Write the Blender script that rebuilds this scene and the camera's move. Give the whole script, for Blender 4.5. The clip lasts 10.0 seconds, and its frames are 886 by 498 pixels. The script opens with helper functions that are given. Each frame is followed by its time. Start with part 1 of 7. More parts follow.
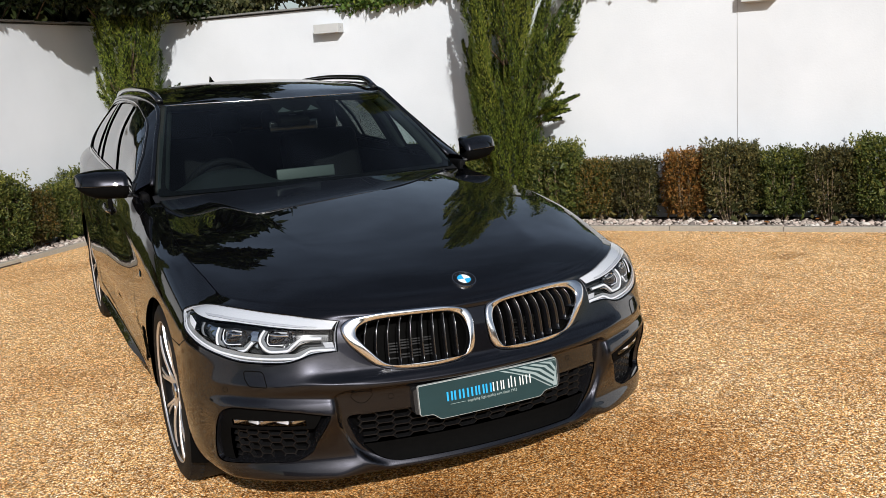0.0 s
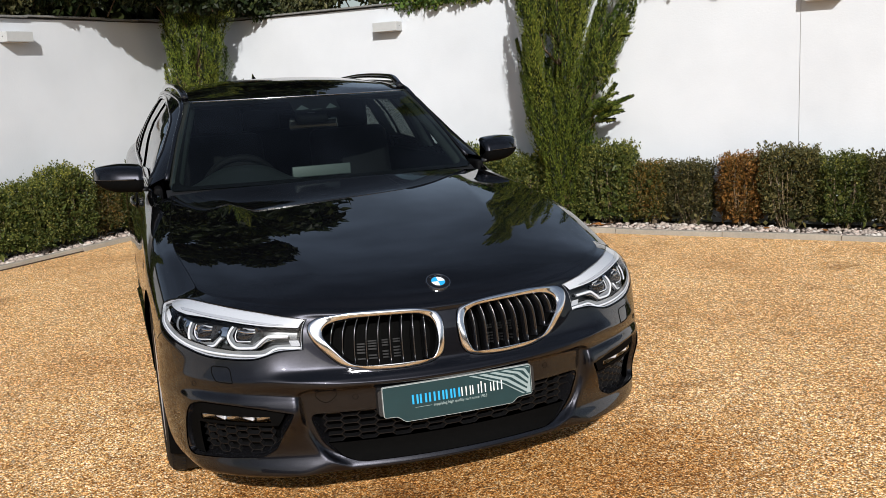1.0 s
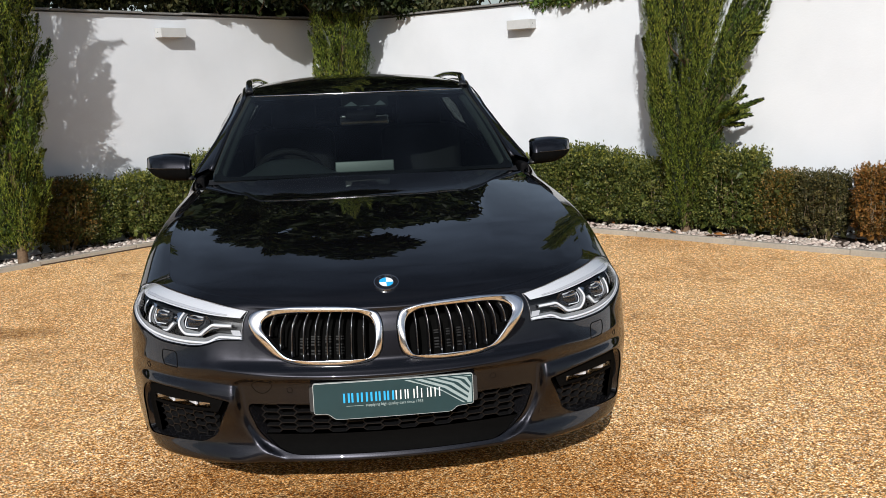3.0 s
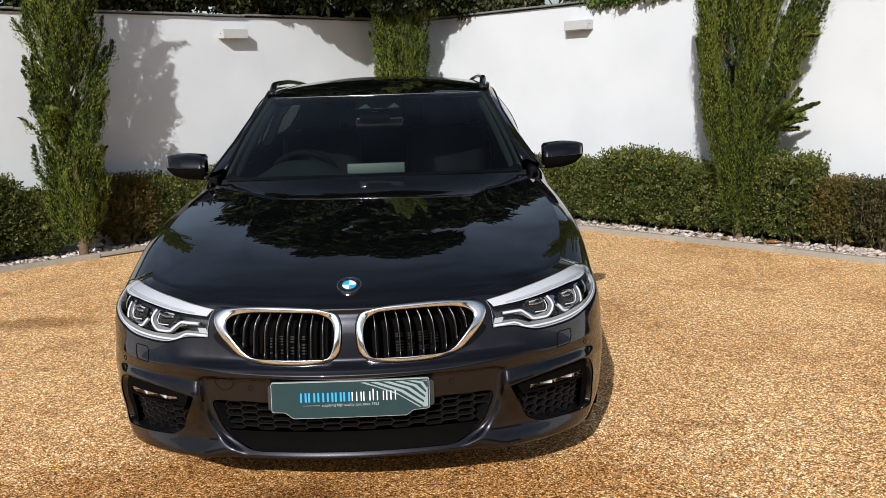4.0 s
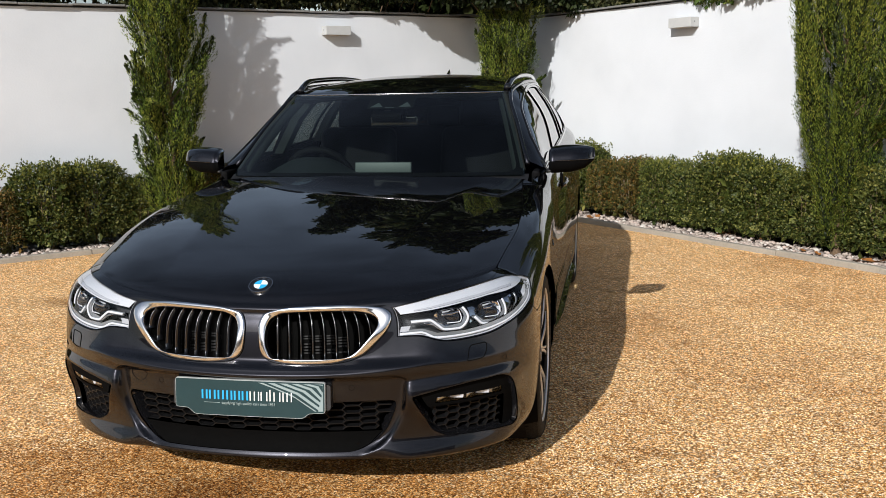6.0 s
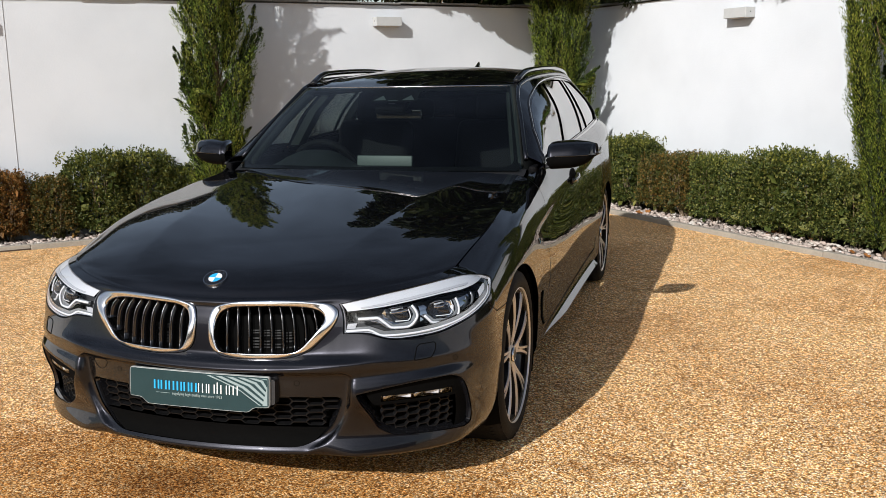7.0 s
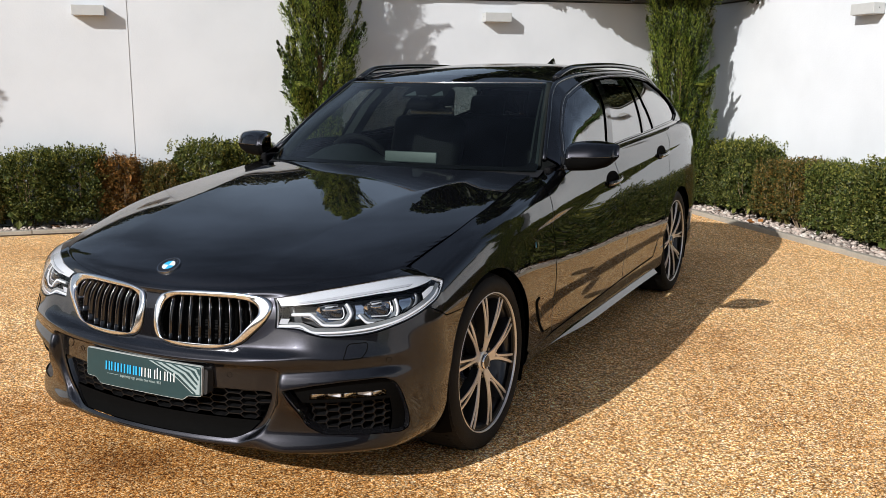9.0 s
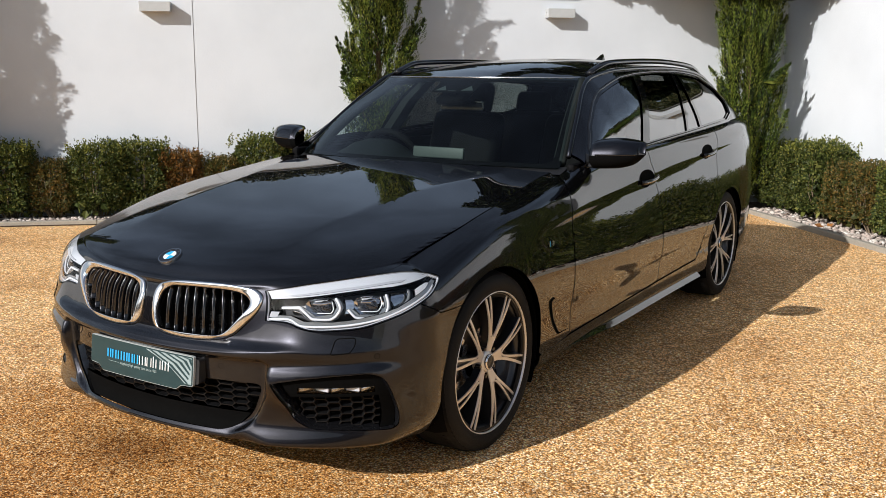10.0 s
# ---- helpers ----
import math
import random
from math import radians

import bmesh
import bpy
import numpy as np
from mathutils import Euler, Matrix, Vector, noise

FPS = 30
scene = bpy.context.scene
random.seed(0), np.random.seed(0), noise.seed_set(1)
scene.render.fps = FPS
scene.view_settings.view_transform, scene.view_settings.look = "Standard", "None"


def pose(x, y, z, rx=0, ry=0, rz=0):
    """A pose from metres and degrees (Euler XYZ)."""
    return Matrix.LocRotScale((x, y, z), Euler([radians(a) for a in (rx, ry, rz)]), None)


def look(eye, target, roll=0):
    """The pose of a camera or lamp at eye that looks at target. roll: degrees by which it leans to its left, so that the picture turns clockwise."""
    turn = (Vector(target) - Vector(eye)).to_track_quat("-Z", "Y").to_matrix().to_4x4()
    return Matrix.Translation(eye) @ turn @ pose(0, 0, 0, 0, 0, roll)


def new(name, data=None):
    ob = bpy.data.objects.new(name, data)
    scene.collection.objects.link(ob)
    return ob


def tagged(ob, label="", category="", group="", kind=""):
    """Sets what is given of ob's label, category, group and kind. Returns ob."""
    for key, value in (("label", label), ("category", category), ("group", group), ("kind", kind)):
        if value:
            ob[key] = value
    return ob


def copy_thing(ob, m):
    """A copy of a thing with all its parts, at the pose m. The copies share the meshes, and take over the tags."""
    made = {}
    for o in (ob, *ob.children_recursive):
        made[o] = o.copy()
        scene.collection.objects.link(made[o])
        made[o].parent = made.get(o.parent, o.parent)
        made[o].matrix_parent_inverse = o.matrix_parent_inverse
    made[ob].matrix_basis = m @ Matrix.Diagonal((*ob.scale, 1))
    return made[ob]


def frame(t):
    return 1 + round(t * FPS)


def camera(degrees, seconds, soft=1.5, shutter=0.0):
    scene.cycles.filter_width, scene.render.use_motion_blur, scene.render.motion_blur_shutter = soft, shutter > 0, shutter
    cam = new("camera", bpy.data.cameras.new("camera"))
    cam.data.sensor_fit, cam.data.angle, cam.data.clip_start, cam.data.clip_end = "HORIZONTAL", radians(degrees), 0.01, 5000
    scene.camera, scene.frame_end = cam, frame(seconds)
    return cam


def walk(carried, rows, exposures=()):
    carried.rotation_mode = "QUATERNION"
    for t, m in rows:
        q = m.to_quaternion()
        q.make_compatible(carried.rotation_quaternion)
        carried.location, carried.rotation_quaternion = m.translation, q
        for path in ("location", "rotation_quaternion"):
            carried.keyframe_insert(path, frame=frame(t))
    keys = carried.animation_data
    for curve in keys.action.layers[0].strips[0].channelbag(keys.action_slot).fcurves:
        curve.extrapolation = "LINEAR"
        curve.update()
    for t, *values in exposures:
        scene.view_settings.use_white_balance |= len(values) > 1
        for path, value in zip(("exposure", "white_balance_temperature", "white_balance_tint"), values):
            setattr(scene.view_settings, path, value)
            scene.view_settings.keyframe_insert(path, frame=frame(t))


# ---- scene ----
cam = camera(51.1, 10.0, 0.8)
PATH = [
    (0, (-1.352, -3.474, 1.447), (-0.525, -1.692, 1.075), -3.6),
    (0.5, (-1.167, -3.543, 1.429), (-0.419, -1.725, 1.06), -3.3),
    (1, (-0.98, -3.595, 1.432), (-0.333, -1.738, 1.067), -3.1),
    (1.5, (-0.784, -3.64, 1.421), (-0.234, -1.751, 1.061), -2.9),
    (2, (-0.574, -3.71, 1.417), (-0.14, -1.79, 1.064), -2.7),
    (2.5, (-0.36, -3.725, 1.395), (-0.024, -1.786, 1.041), -2.4),
    (2.7, (-0.275, -3.73, 1.397), (0.014, -1.782, 1.044), -2.3),
    (4, (0.296, -3.782, 1.41), (0.312, -1.812, 1.063), -1.9),
    (4.5, (0.509, -3.743, 1.41), (0.431, -1.775, 1.062), -1.7),
    (5, (0.719, -3.704, 1.417), (0.555, -1.741, 1.07), -1.4),
    (5.5, (0.958, -3.68, 1.417), (0.698, -1.727, 1.071), -1.3),
    (6, (1.171, -3.623, 1.408), (0.811, -1.687, 1.062), -1.1),
    (6.2, (1.246, -3.593, 1.421), (0.851, -1.664, 1.069), -1.0),
    (7.3, (1.738, -3.427, 1.414), (1.134, -1.555, 1.052), -0.8),
    (7.5, (1.808, -3.398, 1.403), (1.171, -1.537, 1.044), -0.7),
    (8, (1.984, -3.292, 1.389), (1.261, -1.463, 1.027), -0.4),
    (8.5, (2.135, -3.198, 1.399), (1.324, -1.406, 1.036), -0.3),
    (9, (2.283, -3.094, 1.404), (1.39, -1.342, 1.037), -0.0),
    (9.5, (2.421, -3.004, 1.399), (1.442, -1.299, 1.032), 0.1),
    (10, (2.518, -2.892, 1.387), (1.464, -1.233, 1.016), 0.3),
]
walk(cam, [(t, look(eye, target, roll)) for t, eye, target, roll in PATH], [(0, 0.0), (4, 0.02), (7, 0.10), (10, 0.18)])

# World and sun: spring light through thin cloud, low, from behind the camera.
SUN_TRAVEL, SUN_HEIGHT = 76.0, 29.3
world = bpy.data.worlds.new("sky")
scene.world = world
world.use_nodes = True
wn = world.node_tree.nodes
sky = wn.new("ShaderNodeTexSky")
sky.sky_type, sky.sun_disc = "NISHITA", False
sky.sun_elevation = radians(SUN_HEIGHT)
sky.sun_rotation = radians(270 - SUN_TRAVEL)
sky.air_density, sky.dust_density, sky.ozone_density = 1.0, 1.5, 1.0
wn["Background"].inputs["Strength"].default_value = 0.086
haze = wn.new("ShaderNodeHueSaturation")
haze.inputs["Saturation"].default_value = 0.72
world.node_tree.links.new(sky.outputs[0], haze.inputs["Color"])
# thin broken cloud over the whole sky
where = wn.new("ShaderNodeTexCoord")
cloud = wn.new("ShaderNodeTexNoise")
cloud.inputs["Scale"].default_value, cloud.inputs["Detail"].default_value, cloud.inputs["Roughness"].default_value = 3.2, 6, 0.55
world.node_tree.links.new(where.outputs["Generated"], cloud.inputs["Vector"])
veil = wn.new("ShaderNodeMapRange")
veil.inputs["From Min"].default_value, veil.inputs["From Max"].default_value = 0.38, 0.64
veil.inputs["To Min"].default_value, veil.inputs["To Max"].default_value = 0.72, 1.45
world.node_tree.links.new(cloud.outputs[0], veil.inputs[0])
spread = wn.new("ShaderNodeVectorMath")
spread.operation = "SCALE"
world.node_tree.links.new(haze.outputs[0], spread.inputs[0])
world.node_tree.links.new(veil.outputs[0], spread.inputs["Scale"])
world.node_tree.links.new(spread.outputs[0], wn["Background"].inputs["Color"])
sun = new("sun", bpy.data.lights.new("sun", "SUN"))
sun.data.energy, sun.data.angle, sun.data.color = 4.6, radians(0.55), (1.0, 0.97, 0.935)
ca, ce = radians(SUN_TRAVEL), radians(SUN_HEIGHT)
sun.matrix_world = look((0, 0, 20), (math.cos(ca) * math.cos(ce), math.sin(ca) * math.cos(ce), 20 - math.sin(ce)))


# ---- materials ----
def material(name):
    m = bpy.data.materials.new(name)
    m.use_nodes = True
    return m, m.node_tree.nodes, m.node_tree.links, m.node_tree.nodes["Principled BSDF"]


def plain(name, colour, rough=0.5, metal=0.0, coat=0.0, bump=0.0, scale=60.0, vary=0.0, spec=0.5):
    """One surface with grain: noise in the colour (vary) and in the relief (bump)."""
    m, n, l, b = material(name)
    b.inputs["Base Color"].default_value = (*colour, 1)
    b.inputs["Roughness"].default_value, b.inputs["Metallic"].default_value = rough, metal
    b.inputs["Coat Weight"].default_value = coat
    b.inputs["Coat Roughness"].default_value = 0.02
    b.inputs["Specular IOR Level"].default_value = spec
    if bump or vary:
        co = n.new("ShaderNodeTexCoord")
        no = n.new("ShaderNodeTexNoise")
        no.inputs["Scale"].default_value, no.inputs["Detail"].default_value = scale, 6
        l.new(co.outputs["Object"], no.inputs["Vector"])
        if bump:
            bu = n.new("ShaderNodeBump")
            bu.inputs["Strength"].default_value, bu.inputs["Distance"].default_value = bump, 0.01
            l.new(no.outputs[0], bu.inputs["Height"])
            l.new(bu.outputs[0], b.inputs["Normal"])
        if vary:
            big = n.new("ShaderNodeTexNoise")
            big.inputs["Scale"].default_value, big.inputs["Detail"].default_value = scale * 0.07, 4
            l.new(co.outputs["Object"], big.inputs["Vector"])
            add = n.new("ShaderNodeMath")
            add.operation = "ADD"
            l.new(no.outputs[0], add.inputs[0])
            l.new(big.outputs[0], add.inputs[1])
            ra = n.new("ShaderNodeMapRange")
            ra.inputs["From Min"].default_value, ra.inputs["From Max"].default_value = 0.6, 1.4
            ra.inputs["To Min"].default_value, ra.inputs["To Max"].default_value = 1 - vary, 1 + vary
            l.new(add.outputs[0], ra.inputs[0])
            mu = n.new("ShaderNodeVectorMath")
            mu.operation = "SCALE"
            mu.inputs[0].default_value = colour
            l.new(ra.outputs[0], mu.inputs["Scale"])
            l.new(mu.outputs[0], b.inputs["Base Color"])
    return m


def ramp(n, stops):
    r = n.new("ShaderNodeValToRGB")
    while len(r.color_ramp.elements) < len(stops):
        r.color_ramp.elements.new(0.5)
    for e, (p, c) in zip(r.color_ramp.elements, stops):
        e.position, e.color = p, (*c, 1)
    return r


def gravel_material():
    """Resin-bound gravel: golden chips a few millimetres across, with worn and darker patches."""
    m, n, l, b = material("resin_gravel")
    co = n.new("ShaderNodeTexCoord")
    v = n.new("ShaderNodeTexVoronoi")
    v.inputs["Scale"].default_value = 165
    l.new(co.outputs["Object"], v.inputs["Vector"])
    sep = n.new("ShaderNodeSeparateColor")
    l.new(v.outputs["Color"], sep.inputs[0])
    r = ramp(n, [(0.0, (0.17, 0.065, 0.018)), (0.14, (0.42, 0.190, 0.050)), (0.42, (0.74, 0.43, 0.165)), (0.75, (0.86, 0.61, 0.34)), (1.0, (0.95, 0.87, 0.72))])
    l.new(sep.outputs[0], r.inputs[0])
    big = n.new("ShaderNodeTexNoise")
    big.inputs["Scale"].default_value, big.inputs["Detail"].default_value = 0.9, 7
    big.inputs["Roughness"].default_value = 0.62
    l.new(co.outputs["Object"], big.inputs["Vector"])
    rb = ramp(n, [(0.30, (0.78, 0.68, 0.56)), (0.45, (1.0, 0.94, 0.86)), (0.58, (1.08, 1.06, 1.0)), (0.75, (1.10, 1.12, 1.15))])
    l.new(big.outputs[0], rb.inputs[0])
    mu = n.new("ShaderNodeMix")
    mu.data_type, mu.blend_type = "RGBA", "MULTIPLY"
    mu.inputs["Factor"].default_value = 1
    l.new(r.outputs[0], mu.inputs[6])
    l.new(rb.outputs[0], mu.inputs[7])
    # chips lie in loose clusters, paler and darker
    mid = n.new("ShaderNodeTexNoise")
    mid.inputs["Scale"].default_value, mid.inputs["Detail"].default_value = 26, 5
    mid.inputs["Roughness"].default_value = 0.75
    l.new(co.outputs["Object"], mid.inputs["Vector"])
    rm = ramp(n, [(0.32, (0.80, 0.76, 0.70)), (0.5, (1, 1, 1)), (0.68, (1.14, 1.12, 1.08))])
    l.new(mid.outputs[0], rm.inputs[0])
    mum = n.new("ShaderNodeMix")
    mum.data_type, mum.blend_type = "RGBA", "MULTIPLY"
    mum.inputs["Factor"].default_value = 1
    l.new(mu.outputs[2], mum.inputs[6])
    l.new(rm.outputs[0], mum.inputs[7])
    # larger stones among the fine ones
    coarse = n.new("ShaderNodeTexVoronoi")
    coarse.inputs["Scale"].default_value = 108
    l.new(co.outputs["Object"], coarse.inputs["Vector"])
    csep = n.new("ShaderNodeSeparateColor")
    l.new(coarse.outputs["Color"], csep.inputs[0])
    rc = ramp(n, [(0.0, (0.42, 0.37, 0.32)), (0.3, (0.84, 0.81, 0.76)), (0.7, (1.10, 1.09, 1.07)), (1.0, (1.55, 1.56, 1.58))])
    l.new(csep.outputs[1], rc.inputs[0])
    mu = n.new("ShaderNodeMix")
    mu.data_type, mu.blend_type = "RGBA", "MULTIPLY"
    mu.inputs["Factor"].default_value = 1
    l.new(mum.outputs[2], mu.inputs[6])
    l.new(rc.outputs[0], mu.inputs[7])
    # tyre dirt and spilt-water marks
    spot = n.new("ShaderNodeTexNoise")
    spot.inputs["Scale"].default_value, spot.inputs["Detail"].default_value = 2.3, 9
    spot.inputs["Roughness"].default_value = 0.7
    l.new(co.outputs["Object"], spot.inputs["Vector"])
    rs = ramp(n, [(0.56, (1, 1, 1)), (0.66, (0.66, 0.60, 0.54)), (0.76, (0.42, 0.38, 0.34))])
    l.new(spot.outputs[0], rs.inputs[0])
    mu2 = n.new("ShaderNodeMix")
    mu2.data_type, mu2.blend_type = "RGBA", "MULTIPLY"
    mu2.inputs["Factor"].default_value = 1
    l.new(mu.outputs[2], mu2.inputs[6])
    l.new(rs.outputs[0], mu2.inputs[7])
    # ragged darker brown patches ahead of the car's nose and off its right side
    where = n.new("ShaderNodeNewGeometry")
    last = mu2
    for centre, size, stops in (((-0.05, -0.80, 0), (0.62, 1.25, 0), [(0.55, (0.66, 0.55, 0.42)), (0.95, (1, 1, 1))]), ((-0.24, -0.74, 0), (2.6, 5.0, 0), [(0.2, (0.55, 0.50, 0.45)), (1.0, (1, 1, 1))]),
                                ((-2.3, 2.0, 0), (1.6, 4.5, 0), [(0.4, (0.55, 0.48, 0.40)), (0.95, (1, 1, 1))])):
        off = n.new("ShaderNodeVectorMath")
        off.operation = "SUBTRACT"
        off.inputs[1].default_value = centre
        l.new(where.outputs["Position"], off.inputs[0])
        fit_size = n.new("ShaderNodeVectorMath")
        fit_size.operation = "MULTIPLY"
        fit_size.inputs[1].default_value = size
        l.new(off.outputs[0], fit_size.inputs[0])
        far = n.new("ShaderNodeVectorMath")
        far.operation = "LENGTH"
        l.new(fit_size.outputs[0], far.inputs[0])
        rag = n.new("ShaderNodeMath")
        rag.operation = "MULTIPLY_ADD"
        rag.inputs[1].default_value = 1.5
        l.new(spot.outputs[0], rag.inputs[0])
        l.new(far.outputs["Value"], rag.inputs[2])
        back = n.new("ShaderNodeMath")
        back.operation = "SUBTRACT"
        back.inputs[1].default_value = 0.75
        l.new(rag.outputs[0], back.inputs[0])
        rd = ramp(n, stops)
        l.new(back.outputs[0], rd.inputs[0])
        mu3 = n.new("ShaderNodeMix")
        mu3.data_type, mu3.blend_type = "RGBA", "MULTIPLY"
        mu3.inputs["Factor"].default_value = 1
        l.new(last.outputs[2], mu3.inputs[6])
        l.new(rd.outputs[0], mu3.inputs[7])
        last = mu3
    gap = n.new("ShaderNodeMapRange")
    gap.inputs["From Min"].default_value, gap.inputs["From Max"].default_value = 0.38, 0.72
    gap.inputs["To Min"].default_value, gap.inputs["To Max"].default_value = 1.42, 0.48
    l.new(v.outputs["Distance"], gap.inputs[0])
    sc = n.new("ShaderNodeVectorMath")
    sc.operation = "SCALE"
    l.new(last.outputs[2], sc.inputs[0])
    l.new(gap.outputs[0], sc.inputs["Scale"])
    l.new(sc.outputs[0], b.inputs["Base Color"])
    b.inputs["Roughness"].default_value = 0.75
    b.inputs["Specular IOR Level"].default_value = 0.12
    bu = n.new("ShaderNodeBump")
    bu.inputs["Strength"].default_value, bu.inputs["Distance"].default_value = 0.5, 0.0032
    l.new(v.outputs["Distance"], bu.inputs["Height"])
    bu.invert = True
    l.new(bu.outputs[0], b.inputs["Normal"])
    return m


def render_material():
    """White painted render: fine trowel relief, faint stains."""
    m, n, l, b = material("white_render")
    co = n.new("ShaderNodeTexCoord")
    no = n.new("ShaderNodeTexNoise")
    no.inputs["Scale"].default_value, no.inputs["Detail"].default_value = 1.3, 8
    l.new(co.outputs["Object"], no.inputs["Vector"])
    r = ramp(n, [(0.25, (0.545, 0.575, 0.612)), (0.55, (0.605, 0.636, 0.675)), (0.8, (0.64, 0.67, 0.71))])
    l.new(no.outputs[0], r.inputs[0])
    l.new(r.outputs[0], b.inputs["Base Color"])
    b.inputs["Roughness"].default_value = 0.75
    f = n.new("ShaderNodeTexNoise")
    f.inputs["Scale"].default_value, f.inputs["Detail"].default_value = 55, 8
    l.new(co.outputs["Object"], f.inputs["Vector"])
    bu = n.new("ShaderNodeBump")
    bu.inputs["Strength"].default_value, bu.inputs["Distance"].default_value = 0.25, 0.004
    l.new(f.outputs[0], bu.inputs["Height"])
    l.new(bu.outputs[0], b.inputs["Normal"])
    return m


def leaf_material(name, stops, rough=0.55, through_light=0.25):
    """Leaves whose colour varies from leaf to leaf and from plant to plant."""
    m, n, l, b = material(name)
    g = n.new("ShaderNodeNewGeometry")
    r = ramp(n, stops)
    l.new(g.outputs["Random Per Island"], r.inputs[0])
    oi = n.new("ShaderNodeObjectInfo")
    ra = n.new("ShaderNodeMapRange")
    ra.inputs["To Min"].default_value, ra.inputs["To Max"].default_value = 0.8, 1.2
    l.new(oi.outputs["Random"], ra.inputs[0])
    mu = n.new("ShaderNodeVectorMath")
    mu.operation = "SCALE"
    l.new(r.outputs[0], mu.inputs[0])
    l.new(ra.outputs[0], mu.inputs["Scale"])
    l.new(mu.outputs[0], b.inputs["Base Color"])
    b.inputs["Roughness"].default_value = rough
    b.inputs["Specular IOR Level"].default_value = 0.3
    t = n.new("ShaderNodeBsdfTranslucent")
    l.new(mu.outputs[0], t.inputs["Color"])
    mx = n.new("ShaderNodeMixShader")
    mx.inputs[0].default_value = through_light
    l.new(b.outputs[0], mx.inputs[1])
    l.new(t.outputs[0], mx.inputs[2])
    l.new(mx.outputs[0], n["Material Output"].inputs["Surface"])
    return m


def glass_material(name, tint, ior=1.5, power=5.0):
    m, n, l, b = material(name)
    n.remove(b)
    tr = n.new("ShaderNodeBsdfTransparent")
    tr.inputs["Color"].default_value = (*tint, 1)
    gl = n.new("ShaderNodeBsdfGlossy")
    gl.inputs["Roughness"].default_value = 0.0
    lw = n.new("ShaderNodeLayerWeight")
    lw.inputs["Blend"].default_value = 0.5
    pw = n.new("ShaderNodeMath")
    pw.operation = "POWER"
    pw.inputs[1].default_value = power
    l.new(lw.outputs["Facing"], pw.inputs[0])
    fr = n.new("ShaderNodeMapRange")
    f0 = ((ior - 1) / (ior + 1)) ** 2
    fr.inputs["To Min"].default_value, fr.inputs["To Max"].default_value = f0, 1.0
    l.new(pw.outputs[0], fr.inputs[0])
    mx = n.new("ShaderNodeMixShader")
    l.new(fr.outputs[0], mx.inputs[0])
    l.new(tr.outputs[0], mx.inputs[1])
    l.new(gl.outputs[0], mx.inputs[2])
    l.new(mx.outputs[0], n["Material Output"].inputs["Surface"])
    return m


def paint_material():
    """Dark graphite metallic paint under clear lacquer."""
    m, n, l, b = material("car_paint")
    co = n.new("ShaderNodeTexCoord")
    v = n.new("ShaderNodeTexVoronoi")
    v.inputs["Scale"].default_value = 900
    l.new(co.outputs["Object"], v.inputs["Vector"])
    r = ramp(n, [(0.0, (0.010, 0.0105, 0.0138)), (1.0, (0.022, 0.0225, 0.0280))])
    sep = n.new("ShaderNodeSeparateColor")
    l.new(v.outputs["Color"], sep.inputs[0])
    l.new(sep.outputs[0], r.inputs[0])
    l.new(r.outputs[0], b.inputs["Base Color"])
    b.inputs["Metallic"].default_value = 0.9
    b.inputs["Roughness"].default_value = 0.33
    b.inputs["Specular Tint"].default_value = (0.12, 0.12, 0.13, 1)
    # the lacquer mirrors little face on and much at a glance
    gl = n.new("ShaderNodeBsdfGlossy")
    gl.inputs["Roughness"].default_value = 0.012
    lw = n.new("ShaderNodeLayerWeight")
    lw.inputs["Blend"].default_value = 0.5
    pw = n.new("ShaderNodeMath")
    pw.operation = "POWER"
    pw.inputs[1].default_value = 2.4
    l.new(lw.outputs["Facing"], pw.inputs[0])
    fr = n.new("ShaderNodeMapRange")
    fr.inputs["To Min"].default_value, fr.inputs["To Max"].default_value = 0.034, 0.74
    l.new(pw.outputs[0], fr.inputs[0])
    edge = n.new("ShaderNodeMath")
    edge.operation = "POWER"
    edge.inputs[1].default_value = 16
    l.new(lw.outputs["Facing"], edge.inputs[0])
    both = n.new("ShaderNodeMath")
    both.operation = "MULTIPLY_ADD"
    both.inputs[1].default_value = 0.40
    l.new(edge.outputs[0], both.inputs[0])
    l.new(fr.outputs[0], both.inputs[2])
    mx = n.new("ShaderNodeMixShader")
    l.new(both.outputs[0], mx.inputs[0])
    l.new(b.outputs[0], mx.inputs[1])
    l.new(gl.outputs[0], mx.inputs[2])
    l.new(mx.outputs[0], n["Material Output"].inputs["Surface"])
    return m


M_GRAVEL, M_RENDER, M_PAINT = gravel_material(), render_material(), paint_material()
M_COPING = plain("coping_stone", (0.15, 0.15, 0.145), 0.85, bump=0.6, scale=25, vary=0.4)
M_KERB = plain("kerb_concrete", (0.31, 0.285, 0.24), 0.85, bump=0.4, scale=70, vary=0.2)
M_SOIL = plain("soil", (0.05, 0.032, 0.02), 0.95, bump=1.0, scale=40, vary=0.5)
M_STONE = plain("pale_pebble", (0.52, 0.47, 0.41), 0.7, bump=0.2, scale=50, vary=0.3)
M_BARK = plain("bark", (0.13, 0.085, 0.05), 0.9, bump=0.8, scale=60, vary=0.4)
M_TWIG = plain("dry_twig", (0.22, 0.165, 0.105), 0.9, vary=0.3)
M_LAMP = plain("pale_lamp_metal", (0.44, 0.45, 0.45), 0.45, vary=0.05, scale=30)
M_BOX = leaf_material("box_leaf", [(0, (0.022, 0.036, 0.008)), (0.5, (0.066, 0.088, 0.018)), (0.85, (0.13, 0.14, 0.032)), (1, (0.25, 0.24, 0.065))], 0.5)
